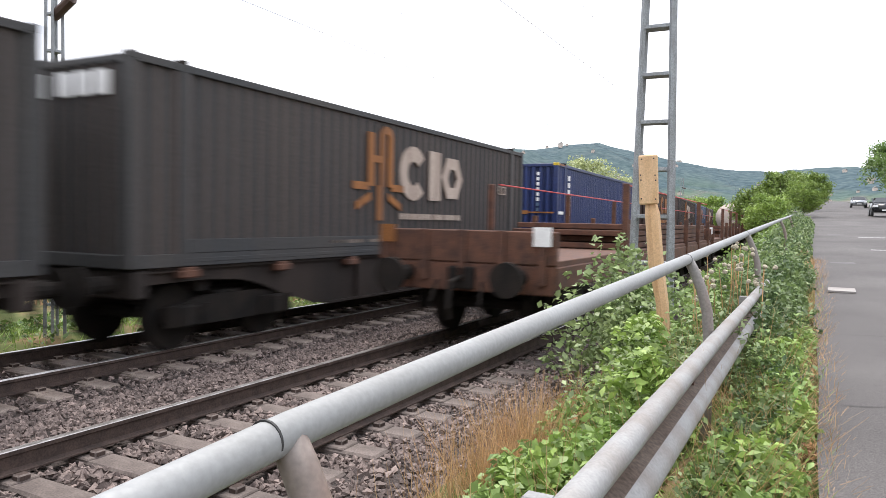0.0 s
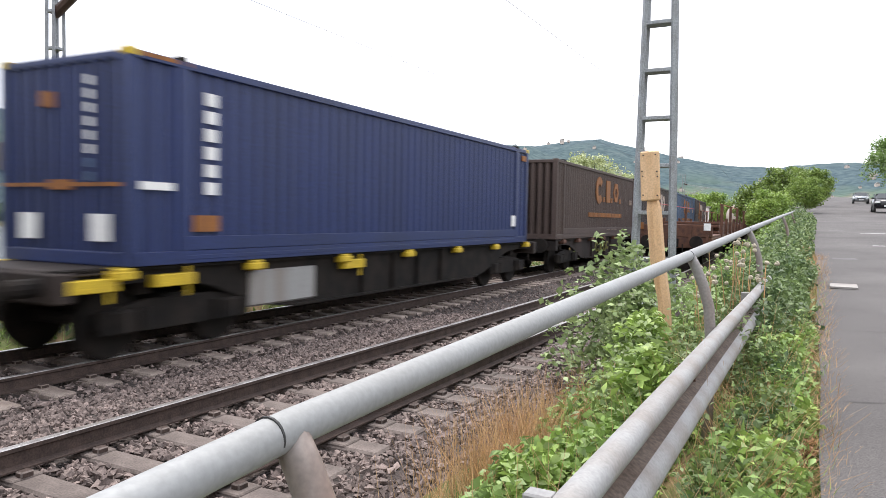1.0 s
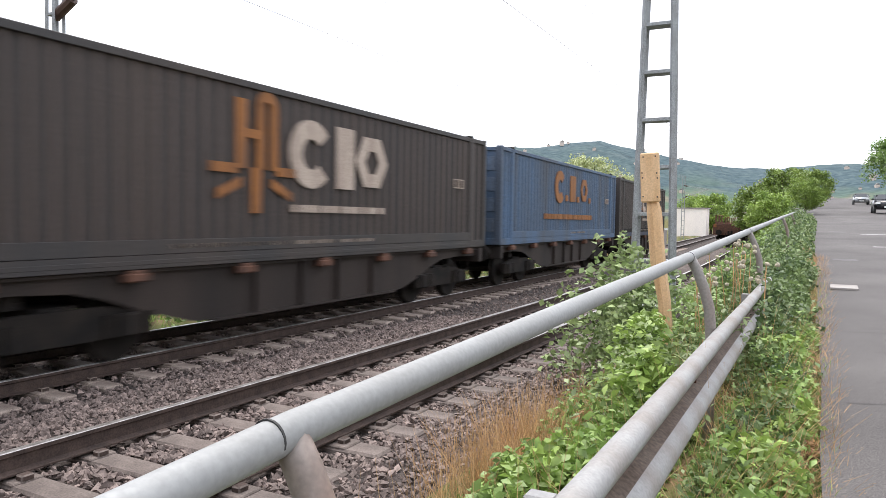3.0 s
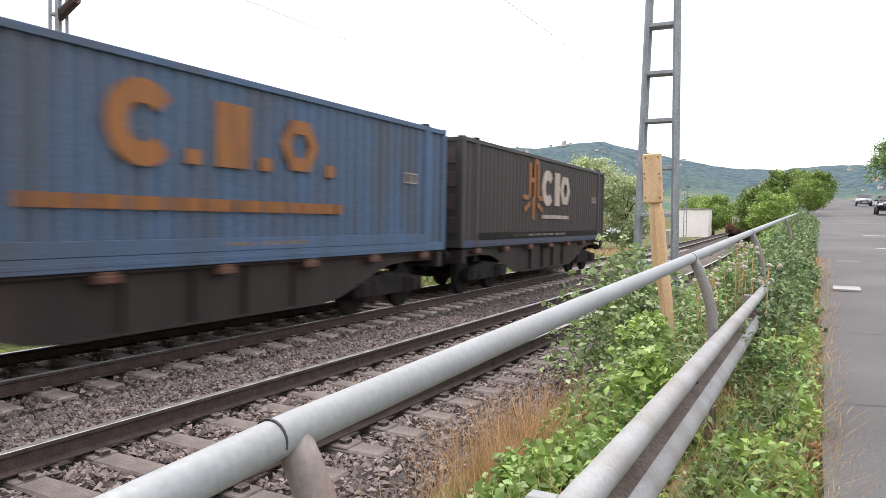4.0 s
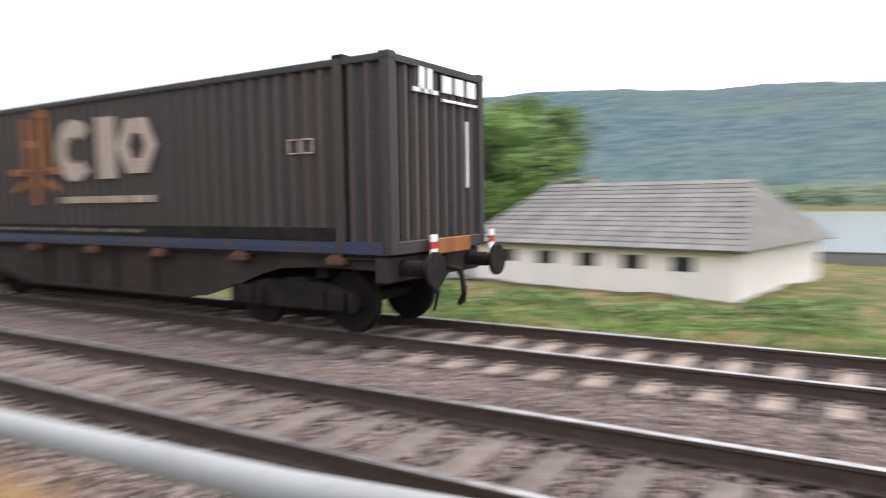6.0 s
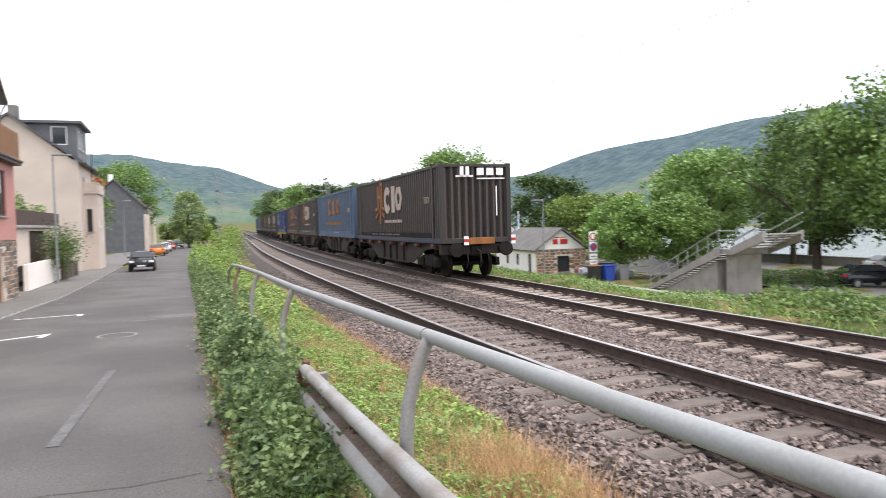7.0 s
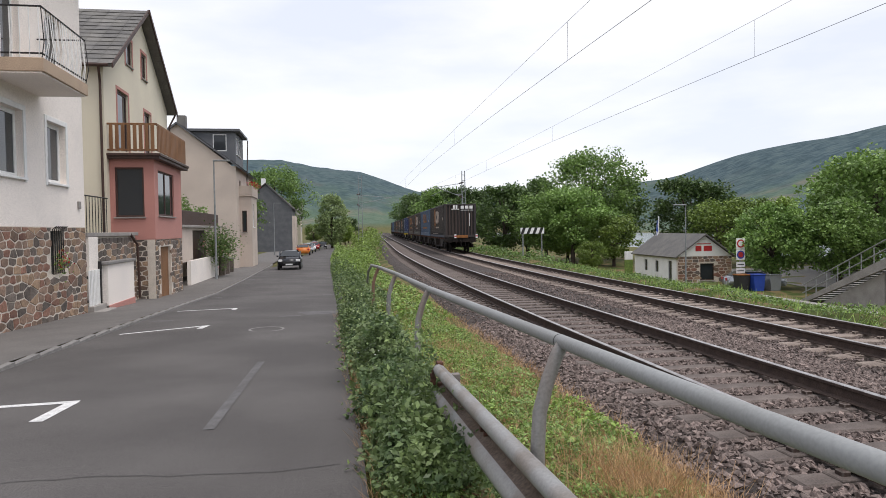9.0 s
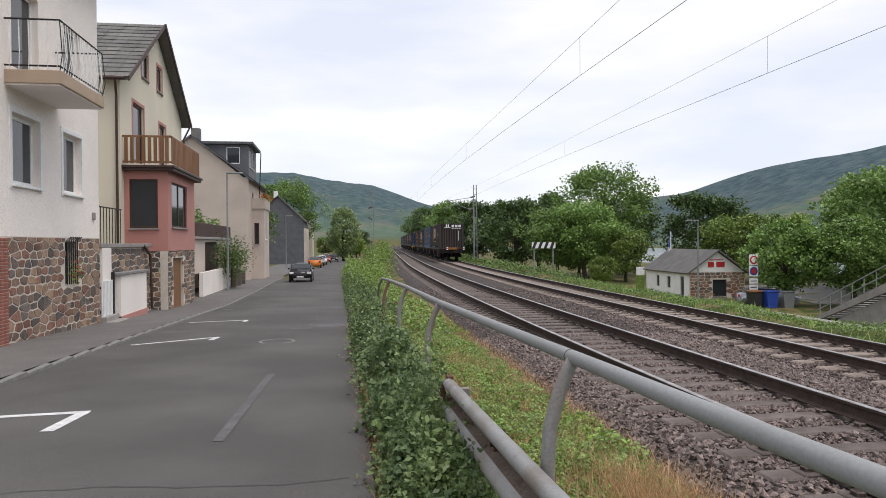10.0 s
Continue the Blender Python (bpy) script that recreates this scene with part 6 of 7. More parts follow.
    for k in range(6):
        x = X + 0.1 + k * 0.2
        part("baluster", tube(bmesh.new(), [(x, 17.14, 5.58), (x + 0.03, 17.1, 5.95), (x, 17.14, 6.72)], 0.012, 5), M["white"], slab)
    part("eave", boxes((X - 0.4, X + 0.5, y0 - 0.3, y1 + 0.25, 9.62, 9.8), bevel=0.01), M["wood_dark"], e)
    slate_roof(e, ((X + 0.55, y0 - 0.3, 9.8), (X + 0.55, y1 + 0.3, 9.8), (-12, y1 + 0.3, 14), (-12, y0 - 0.3, 14)), "slate_old")
    part("meter_box", boxes((X, X + 0.05, 22.75, 22.95, 2.4, 2.62), bevel=0.008), M["concrete"], e)


def house_gable():
    """The gabled house with a pink bay, timber balcony and garage door."""
    e = empty("house", "cream gabled house with a pink bay and wooden balcony", "house")
    X, y0, y1, ym = -8.5, 29.9, 41.3, 35.7
    ups = [(33.2, 34.25, 9.1, 10.25), (35.9, 36.85, 9.05, 10.25)]
    mids = [(31.7, 33.4, 5.2, 7.7), (36.2, 37.5, 5.2, 7.5)]
    bm = pierced(X, 0.3, [(y0, -1.6), (y1, -1.6), (y1, 8.4), (ym, 11.9), (y0, 8.4)], ups + mids)
    part("wall", bm, M["plaster_cream"], e)
    part("wall", panel(bmesh.new(), "y", y0, 0.3, -17, X - 0.3, -1.6, 8.4), M["plaster_cream"], e)
    part("wall", panel(bmesh.new(), "y", y1 - 0.3, 0.3, -17, X - 0.3, -1.6, 8.4), M["plaster_cream"], e)
    for a, b, c, d in ups:
        window(e, "x", X, a, b, c, d, "wood_dark", True, 0.05, "plaster_pink")
    for a, b, c, d in mids:
        window(e, "x", X, a, b, c, d, "wood_dark", False, 0.08, "plaster_pink")
    for s, yy in ((1, y0 - 0.35), (-1, y1 + 0.35)):
        slate_roof(e, ((X + 0.45, yy, 8.25), (-17, yy, 8.25), (-17, ym, 12.15), (X + 0.45, ym, 12.15)), "slate_old")
        part("barge_board", thick_quad(Vector((X + 0.47, yy, 8.1)), Vector((X + 0.47, yy, 8.3)), Vector((X + 0.47, ym, 12.2)), Vector((X + 0.47, ym, 12.0)), 0.05), M["wood_dark"], e)
    part("gutter", tube(bmesh.new(), [(X + 0.3, y0 - 0.42, 8.2), (-16, y0 - 0.42, 8.2)], 0.07, 8), M["wood_dark"], e)
    part("downpipe", tube(bmesh.new(), [(X - 0.05, y0 - 0.42, 8.15), (X - 0.1, y0 - 0.1, 7.6), (X - 0.1, y0 - 0.08, 0.0)], 0.05, 8), M["wood_dark"], e)
    part("downpipe", tube(bmesh.new(), [(X + 0.4, y1 + 0.3, 8.2), (X + 0.1, y1 + 0.1, 7.5), (X + 0.1, y1 + 0.05, 6.4)], 0.05, 8), M["wood_dark"], e)
    # bay
    bx0, by0, by1 = -6.8, 30.35, 35.8
    front, side = [(31.0, 34.1, 2.36, 4.25)], [(-8.3, -7.2, 2.3, 4.3)]
    bm = panel(bmesh.new(), "x", bx0, 0.25, by0, by1, 1.37, 4.62, front)
    panel(bm, "y", by0, 0.25, X, bx0 - 0.25, 1.37, 4.62, side)
    panel(bm, "y", by1 - 0.25, 0.25, X, bx0 - 0.25, 1.37, 4.62)
    bay = part("bay", bm, M["plaster_pink"], e, "dusky pink rendered bay")
    window(bay, "x", bx0, *front[0], "wood_dark", True, 0.06, None, 2)
    window(bay, "y", by0, *side[0], "wood_dark", True, 0.06)
    garage = (31.3, 33.3, -1.2, 1.05)
    bm = panel(bmesh.new(), "x", bx0 - 0.03, 0.3, by0, by1, -1.6, 1.37, [garage])
    panel(bm, "y", by0 + 0.03, 0.3, X, bx0 - 0.33, -1.6, 1.37)
    base = part("stone_wall", bm, M["mortar"], e, "grey-brown rubble masonry")
    rubble(base, "x", bx0 - 0.033, by0, by1, -1.3, 1.36, 0.2, 1, [garage])
    rubble(base, "y", by0 + 0.033, X, bx0, -1.3, 1.36, 0.2, 1)
    door = part("door", boxes((bx0 - 0.22, bx0 - 0.16, 31.32, 33.28, -1.2, 1.04)), M["wood_brown"], e, "brown boarded door")
    for k in range(9):
        part("board", boxes((bx0 - 0.165, bx0 - 0.145, 31.34 + k * 0.215, 31.54 + k * 0.215, -1.18, 1.02), bevel=0.006), M["wood_brown"], door)
    part("bay_cornice", boxes((X, bx0 + 0.28, by0 - 0.28, by1 + 0.28, 4.62, 4.74), (X, bx0 + 0.34, by0 - 0.34, by1 + 0.34, 4.74, 4.84), bevel=0.01), M["wood_dark"], e)
    bal = part("balcony_rail", boxes((bx0 + 0.13, bx0 + 0.2, by0 - 0.2, by1 + 0.2, 5.98, 6.06), (X, bx0 + 0.2, by0 - 0.2, by0 - 0.13, 5.98, 6.06), (bx0 + 0.13, bx0 + 0.2, by0 - 0.2, by1 + 0.2, 4.95, 5.02), (X, bx0 + 0.2, by0 - 0.2, by0 - 0.13, 4.95, 5.02), bevel=0.01), M["wood_brown"], e, "brown wooden balcony railing")
    for k in range(24):
        y = by0 - 0.15 + k * (by1 - by0 + 0.3) / 23.5
        part("slat", boxes((bx0 + 0.18, bx0 + 0.215, y, y + 0.15, 4.92, 6.0), bevel=0.01), M["wood_brown"], bal)
    for k in range(8):
        x = X + 0.08 + k * 0.225
        part("slat", boxes((x, x + 0.14, by0 - 0.215, by0 - 0.18, 4.92, 6.0), bevel=0.01), M["wood_brown"], bal)


def front_walls():
    e = empty("garden_wall", "low white rendered wall with stone coping by the pavement", "wall")
    part("wall", boxes((-7.25, -7.05, 24.7, 27.9, -1.1, 0.62)), M["plaster_white"], e)
    part("coping", boxes((-7.3, -6.98, 24.6, 28.0, 0.62, 0.72), bevel=0.015), M["kerb"], e)
    part("side_wall", boxes((-8.3, -7.26, 27.7, 27.9, -1.1, 0.6)), M["plaster_white"], e)
    part("footing", boxes((-7.27, -7.02, 24.7, 27.9, -1.2, -0.72), bevel=0.01), M["plaster_pink"], e)
    g = empty("gate", "small pale slatted garden gate", "gate")
    for k in range(8):
        part("picket", boxes((-7.27, -7.23, 23.42 + k * 0.14, 23.49 + k * 0.14, -0.75, 0.5), bevel=0.008), M["white"], g)
    part("gate_frame", boxes((-7.31, -7.27, 23.4, 24.56, -0.5, -0.42), (-7.31, -7.27, 23.4, 24.56, 0.25, 0.33)), M["iron"], g)
    part("gate_post", boxes((-7.33, -7.21, 24.52, 24.62, -0.9, 0.75), bevel=0.01), M["iron"], g)
    s = empty("entrance_steps", "grey concrete step before the gate", "steps")
    for k in range(2):
        part("step", boxes((-7.2 - 0.3 * k, -6.8 - 0.3 * k, 23.4, 24.68, -0.95, -0.78 + 0.16 * k), bevel=0.015), M["concrete"], s)
    t = empty("terrace", "raised terrace with dark iron railing between the houses", "terrace")
    w = part("terrace_wall", boxes((-8.6, -7.4, 23.7, 29.6, -1.0, 1.55)), M["mortar"], t, "dark rubble terrace wall")
    rubble(w, "x", -7.403, 24.6, 29.6, -0.9, 1.5, 0.22, 1)
    part("pier", boxes((-7.42, -7.3, 23.7, 24.6, -1.0, 1.54), bevel=0.01), M["plaster_white"], t)
    part("downpipe", tube(bmesh.new(), [(-7.32, 28.6, 1.6), (-7.25, 29.3, 1.2), (-7.25, 29.5, -0.9)], 0.05, 8), M["wood_dark"], t)
    part("slab", boxes((-8.7, -7.3, 23.6, 29.7, 1.55, 1.68), bevel=0.01), M["concrete"], t)
    for k in range(8):
        part("baluster", tube(bmesh.new(), [(-7.38, 23.8 + k * 0.3, 1.68), (-7.38, 23.8 + k * 0.3, 2.85)], 0.014, 5), M["iron"], t)
    part("rail", tube(bmesh.new(), [(-7.38, 23.7, 2.85), (-7.38, 26.0, 2.85)], 0.022, 6), M["iron"], t)


def house_dormer():
    """The beige house with its blank end to the viewer, a slate dormer and a front bay."""
    e = empty("house", "beige house with slate dormer and a flowered bay balcony", "house")
    X, y0, y1, xr, xb = -7.1, 60.0, 74.0, -11.6, -16.0
    ez, rz = 7.0, 10.4
    wins = [(62.3, 63.4, 4.4, 6.0), (62.3, 63.4, 1.5, 3.1)]
    bm = panel(bmesh.new(), "x", X, 0.3, y0, y1, -2.0, ez, wins)
    prism(bm, [(X - 0.3, -2.0), (X - 0.3, ez), (xr, rz), (xb, ez), (xb, -2.0)], "y", y0, y0 + 0.3)
    part("wall", bm, M["plaster_beige"], e)
    for w in wins:
        window(e, "x", X, *w, "wood_dark", True, 0.08)
    slate_roof(e, ((X + 0.4, y0 - 0.25, ez - 0.15), (X + 0.4, y1, ez - 0.15), (xr, y1, rz + 0.1), (xr, y0 - 0.25, rz + 0.1)), "slate", 8)
    slate_roof(e, ((xb - 0.4, y0 - 0.25, ez - 0.15), (xb - 0.4, y1, ez - 0.15), (xr, y1, rz + 0.1), (xr, y0 - 0.25, rz + 0.1)), "slate", 4)
    dx, dz = X - 0.1, 9.9
    hole = [(61.6, 62.8, 8.1, 9.5), (63.4, 64.6, 8.1, 9.5)]
    bm = panel(bmesh.new(), "x", dx, 0.2, y0 + 1.0, y0 + 6.5, 7.3, dz, hole)
    panel(bm, "y", y0 + 1.0, 0.2, xr, dx - 0.2, 7.2, dz, [(-9.0, -7.9, 8.3, 9.7)])
    d = part("dormer", bm, M["slate"], e, "slate-clad box dormer")
    for h in hole:
        window(d, "x", dx, *h, "white", True, 0.03)
    window(d, "y", y0 + 1.0, -9.0, -7.9, 8.3, 9.7, "white", False, 0.03)
    part("dormer_roof", boxes((xr, dx + 0.4, y0 + 0.7, y0 + 6.8, dz, dz + 0.22), bevel=0.02), M["slate"], d)
    part("chimney", boxes((xr - 0.3, xr + 0.4, y0 + 1.5, y0 + 2.2, rz - 0.3, rz + 0.9), bevel=0.02), M["slate_old"], e)
    part("downpipe", tube(bmesh.new(), [(X + 0.3, y0 + 6.9, dz), (X + 0.15, y0 + 7.0, 6.4), (X + 0.12, y0 + 7.0, -1.4)], 0.05, 6), M["wood_dark"], e)
    holes = [(63.0, 64.0, 2.0, 4.0)]
    bm = panel(bmesh.new(), "x", -6.1, 0.2, 62.0, 66.5, -2.0, 4.6, holes)
    panel(bm, "y", 62.0, 0.2, X, -6.3, -2.0, 4.6, [(-6.9, -6.5, 1.6, 3.4)])
    b = part("bay", bm, M["plaster_beige"], e)
    window(b, "x", -6.1, *holes[0], "white", True, 0.05)
    window(b, "y", 62.0, -6.9, -6.5, 1.6, 3.4, "wood_dark", True, 0.05)
    part("bay_parapet", boxes((X, -6.0, 61.9, 66.6, 4.6, 4.75), (-6.2, -6.0, 61.9, 66.6, 4.75, 5.5), (X, -6.2, 61.9, 62.05, 4.75, 5.5), bevel=0.015), M["plaster_beige"], b)
    quads("geranium_blossom", leaf_quads(RNG.normal((-6.1, 64, 5.65), (0.12, 1.3, 0.13), (500, 3)), 0.13, 0.3, 0.1, 0.9), M["red"], "red geraniums along the parapet", parent=b)
    quads("geranium_foliage", leaf_quads(RNG.normal((-6.1, 64, 5.6), (0.14, 1.3, 0.13), (500, 3)), 0.13), M["weed"], "green balcony plants", parent=b)
    # planted terrace before it
    t = empty("terrace", "planted terrace on a low white wall", "terrace")
    part("terrace_wall", boxes((-7.3, -7.1, 39.5, 53.5, -2.0, 0.1)), M["plaster_white"], t)
    part("terrace_floor", boxes((-9.5, -7.45, 39.4, 53.6, 1.9, 2.05), bevel=0.02), M["concrete"], t)
    part("front_wall", panel(bmesh.new(), "x", -7.6, 0.2, 39.5, 53.5, 0.0, 1.9, [(43.0, 49.5, 0.0, 1.75)]), M["plaster_beige"], t)
    # Dark panel stands in for the shade inside the opening under the terrace.
    part("garage_door", boxes((-8.0, -7.9, 43.0, 49.5, -0.5, 1.8)), M["wood_dark"], t, "dark panel in place of the shaded opening under the terrace")
    part("back_wall", boxes((-9.6, -9.4, 39.5, 53.5, -2.0, 2.0)), M["plaster_beige"], t)
    planter = part("planter", boxes((-7.72, -7.62, 39.6, 53.2, 2.05, 2.15), (-7.72, -7.62, 39.6, 53.2, 2.78, 2.86), bevel=0.01), M["wood_dark"], t, "dark wooden balcony boarding")
    for k in range(44):
        part("board", boxes((-7.66, -7.6, 39.65 + k * 0.308, 39.92 + k * 0.308, 2.06, 2.84), bevel=0.006), M["wood_dark"], planter)
    quads("planting", leaf_quads(verge_box(2600, -9.2, -7.75, 39.5, 51, 2.4, 3.9), 0.16), M["leaf"], parent=t)
    for k in range(3):
        p = empty("stone_pillar", "short rubble pillar before the low wall", "pillar", group="stone pillars")
        w = part("core", boxes((-7.0, -6.6, 48.6 + 2.2 * k, 49.0 + 2.2 * k, -2.0, -0.1 - 0.12 * k), bevel=0.02), M["rubble_grey"], p)
        part("cap", boxes((-7.05, -6.55, 48.55 + 2.2 * k, 49.05 + 2.2 * k, -0.1 - 0.12 * k, -0.02 - 0.12 * k), bevel=0.015), M["kerb"], p)


def verge_box(n, x0, x1, y0, y1, z0, z1):
    p = RNG.uniform((x0, y0, z0), (x1, y1, z1), (n * 2, 3))
    keep = np.array([noise.noise((a * 1.1, b * 0.8, c)) > (c - z0) / (z1 - z0) - 0.5 for a, b, c in p])
    return p[keep][:n]


def house_slate():
    e = empty("house", "grey slate-clad gabled house beside the road", "house")
    Y, x0, x1, xm = 125.0, -15.0, -5.6, -9.9
    bm = prism(bmesh.new(), [(x0, -2.5), (x1, -2.5), (x1, 5.6), (xm, 9.6), (x0, 5.6)], "y", Y, Y + 14)
    part("wall", bm, M["slate"], e)
    slate_roof(e, ((x1 + 0.4, Y - 0.3, 5.4), (x1 + 0.4, Y + 14, 5.4), (xm, Y + 14, 9.9), (xm, Y - 0.3, 9.9)), "slate_old", 5)
    slate_roof(e, ((x0 - 0.4, Y - 0.3, 5.4), (x0 - 0.4, Y + 14, 5.4), (xm, Y + 14, 9.9), (xm, Y - 0.3, 9.9)), "slate_old", 4)
    part("chimney", boxes((xm - 0.9, xm - 0.2, Y + 2, Y + 2.8, 9, 10.8)), M["white"], e)
    part("plinth", boxes((x1 + 0.01, x1 + 0.5, Y, Y + 10, -2.4, 4.2)), M["plaster_beige"], e)
    for k in range(3):
        h = empty("house", "distant rendered house with slate roof", "house", group="far houses")
        x, y = -9 - 1.5 * k, 150 + 22 * k
        part("wall", boxes((x - 5, x + 4 - k, y, y + 10, -2.6, 4.2 + k)), M[("plaster_cream", "plaster_white", "plaster_beige")[k]], h)
        bm = prism(bmesh.new(), [(y - 0.3, 4.2 + k), (y + 10.3, 4.2 + k), (y + 5, 7.6 + k)], "x", x - 5.3, x + 4.3 - k)
        part("roof", bm, M["slate_old"], h)
        for q in range(3):
            window(h, "x", x + 4 - k + 0.14, y + 1.2 + q * 3, y + 2.4 + q * 3, 1.2, 2.8, "white", False, 0.1)


def rose_bush(x, y, z):
    e = empty("rose_bush", "climbing rose bush with pale pink blossom", "shrub")
    part("stem", tube(bmesh.new(), [(x, y, z - 1.5), (x + 0.05, y, z - 0.4), (x, y, z + 0.3)], [0.06, 0.05, 0.02], 7), M["bark"], e)
    q = RNG.normal(size=(3200, 3)) * (0.5, 0.8, 0.55) + (x, y, z + 0.35)
    quads("leaves", leaf_quads(q, 0.15, 0.3), M["leaf"], parent=e)
    q = RNG.normal(size=(70, 3)) * (0.6, 0.65, 0.5) + (x, y, z + 0.4)
    quads("blossom", leaf_quads(q, 0.14, 0.3, 0.1, 1.0), M["pink"], parent=e)


rose_bush(-6.7, 47.0, 0.35)
house_corner()
house_gable()
front_walls()
house_dormer()
house_slate()


# ---- street and park things ----
def lamp_post(x, y, h, arm, key="mast", z=None):
    z = land(x, y) if z is None else z
    e = empty("street_lamp", "slim grey street lamp with a flat head", "street lamp", group="street lamps")
    part("pole", tube(bmesh.new(), [(x, y, z - 0.2), (x, y, z + 1.0), (x, y, z + h)], [0.075, 0.07, 0.04], 10), M[key], e)
    part("head", boxes((x + min(0, arm) - 0.05, x + max(0, arm) + 0.05, y - 0.12, y + 0.12, z + h, z + h + 0.09), bevel=0.02), M["mast"], e)


lamp_post(28.4, 52.7, 6.3, -1.0)
lamp_post(-6.55, 44.6, 7.2, 0.9, z=-1.3)
lamp_post(-6.9, 100, 7.2, 0.9, z=-1.8)
lamp_post(20.0, -71.0, 4.4, -0.8)
lamp_post(18, 92, 7, -0.8)


def boat_house():
    """Small riverside hut with a white gable, stone front and slate roof."""
    e = empty("ticket_hut", "small stone and white rendered hut with slate roof", "hut")
    m = pose(28.4, 54.0, -3.25, 0, 0, -4)
    e.matrix_basis = m
    w, d, h = 4.6, 9.5, 2.3
    hole = [(1.9, 3.1, 0.3, 1.7)]
    bm = bmesh.new()
    panel(bm, "y", 0, 0.25, 0, w, -0.3, h, hole)
    f = part("stone_wall", bm, M["mortar"], e, "brown rubble front")
    rubble(f, "y", 0.003, 0, w, -0.1, h, 0.24, 0, hole)
    window(e, "y", 0, *hole[0], "wood_dark", True, 0.08)
    part("gable", prism(bmesh.new(), [(0, h), (w, h), (w / 2, h + 1.65)], "y", -0.02, 0.2), M["white_render"], e, "white gable board")
    side = [(1.2, 1.9, 0.2, 1.9), (4.0, 4.7, 0.8, 1.8), (6.5, 7.2, 0.8, 1.8)]
    bm = panel(bmesh.new(), "x", 0.25, 0.25, 0.25, d, -0.3, h, side)
    panel(bm, "x", w, 0.25, 0.25, d, -0.3, h)
    panel(bm, "y", d, 0.2, 0, w, -0.3, h)
    part("wall", bm, M["white_render"], e)
    for s in side:
        bm = boxes((0.08, 0.14, *s))
        part("window", bm, M["glass"], e)
    for s, x in ((-1, -0.35), (1, w + 0.35)):
        part("roof", thick_quad(Vector((x, -0.3, h - 0.05)), Vector((x, d + 0.3, h - 0.05)), Vector((w / 2, d + 0.3, h + 1.85)), Vector((w / 2, -0.3, h + 1.85)), 0.1), M["slate_old"], e)
    part("logo", boxes((1.5, 2.0, -0.05, -0.02, h + 0.42, h + 0.85), (2.2, 2.9, -0.05, -0.02, h + 0.42, h + 0.85), (1.6, 2.8, -0.05, -0.02, h + 0.98, h + 1.05), bevel=0.01), M["red"], e, "red abstract company mark")


boat_house()


def stairway():
    """Open concrete stair that climbs to a footbridge."""
    e = empty("stairway", "weathered open stairway with steel handrails to a footbridge", "stairs")
    n, x0, x1, ya, yb, za, zb = 18, 29.3, 31.8, 39.4, 33.0, -3.25, -0.45
    for k in range(n):
        y, z = ya + (yb - ya) * k / n, za + (zb - za) * k / n
        part("tread", boxes((x0, x1, y - 0.5, y, z + 0.1, z + 0.17), bevel=0.01), M["concrete"], e)
    for x in (x0 - 0.1, x1 + 0.1):
        part("stringer", prism(bmesh.new(), [(ya + 0.3, za - 0.1), (ya + 0.3, za + 0.15), (yb, zb + 0.2), (yb, zb - 0.35)], "x", x - 0.09, x + 0.09), M["concrete"], e)
        for o in (1.05, 0.55):
            part("handrail", tube(bmesh.new(), [(x, ya + 0.3, za + o), (x, yb, zb + o + 0.15)], 0.035, 8), M["galv"], e)
        for k in range(8):
            t = k / 7
            y, z = ya + (yb - ya) * t, za + (zb - za) * t
            part("post", tube(bmesh.new(), [(x, y, z), (x, y, z + 1.12)], 0.03, 6), M["galv"], e)
    part("side_wall", prism(bmesh.new(), [(ya - 0.5, za - 0.2), (ya - 6, za - 0.2), (ya - 6, za + 2.2)], "x", x0 + 0.1, x1 - 0.1), M["concrete"], e)
    part("landing", boxes((x0, x1, yb - 1.0, yb, zb - 0.2, zb + 0.1)), M["concrete"], e)
    for x in (x0 - 0.1, x1 + 0.1):
        for o in (1.15, 0.65):
            part("handrail", tube(bmesh.new(), [(x, yb, zb + o), (x, yb - 1.2, zb + o)], 0.035, 8), M["galv"], e)
            part("handrail", tube(bmesh.new(), [(x, yb - 1.2, zb + o), (x, yb - 3.4, zb + o + 0.95)], 0.035, 8), M["galv"], e)
        part("stringer", prism(bmesh.new(), [(yb - 1.0, zb - 0.25), (yb - 1.0, zb + 0.2), (yb - 3.4, zb + 1.15), (yb - 3.4, zb + 0.6)], "x", x - 0.09, x + 0.09), M["concrete"], e)
    for k in range(6):
        part("tread", boxes((x0, x1, yb - 1.5 - 0.4 * k, yb - 1.05 - 0.4 * k, zb + 0.1 + 0.165 * k, zb + 0.17 + 0.165 * k), bevel=0.01), M["concrete"], e)
    part("pier", boxes((x0 + 0.3, x1 - 0.3, yb - 0.9, yb - 0.1, -3.5, zb - 0.2), bevel=0.03), M["concrete"], e)


stairway()


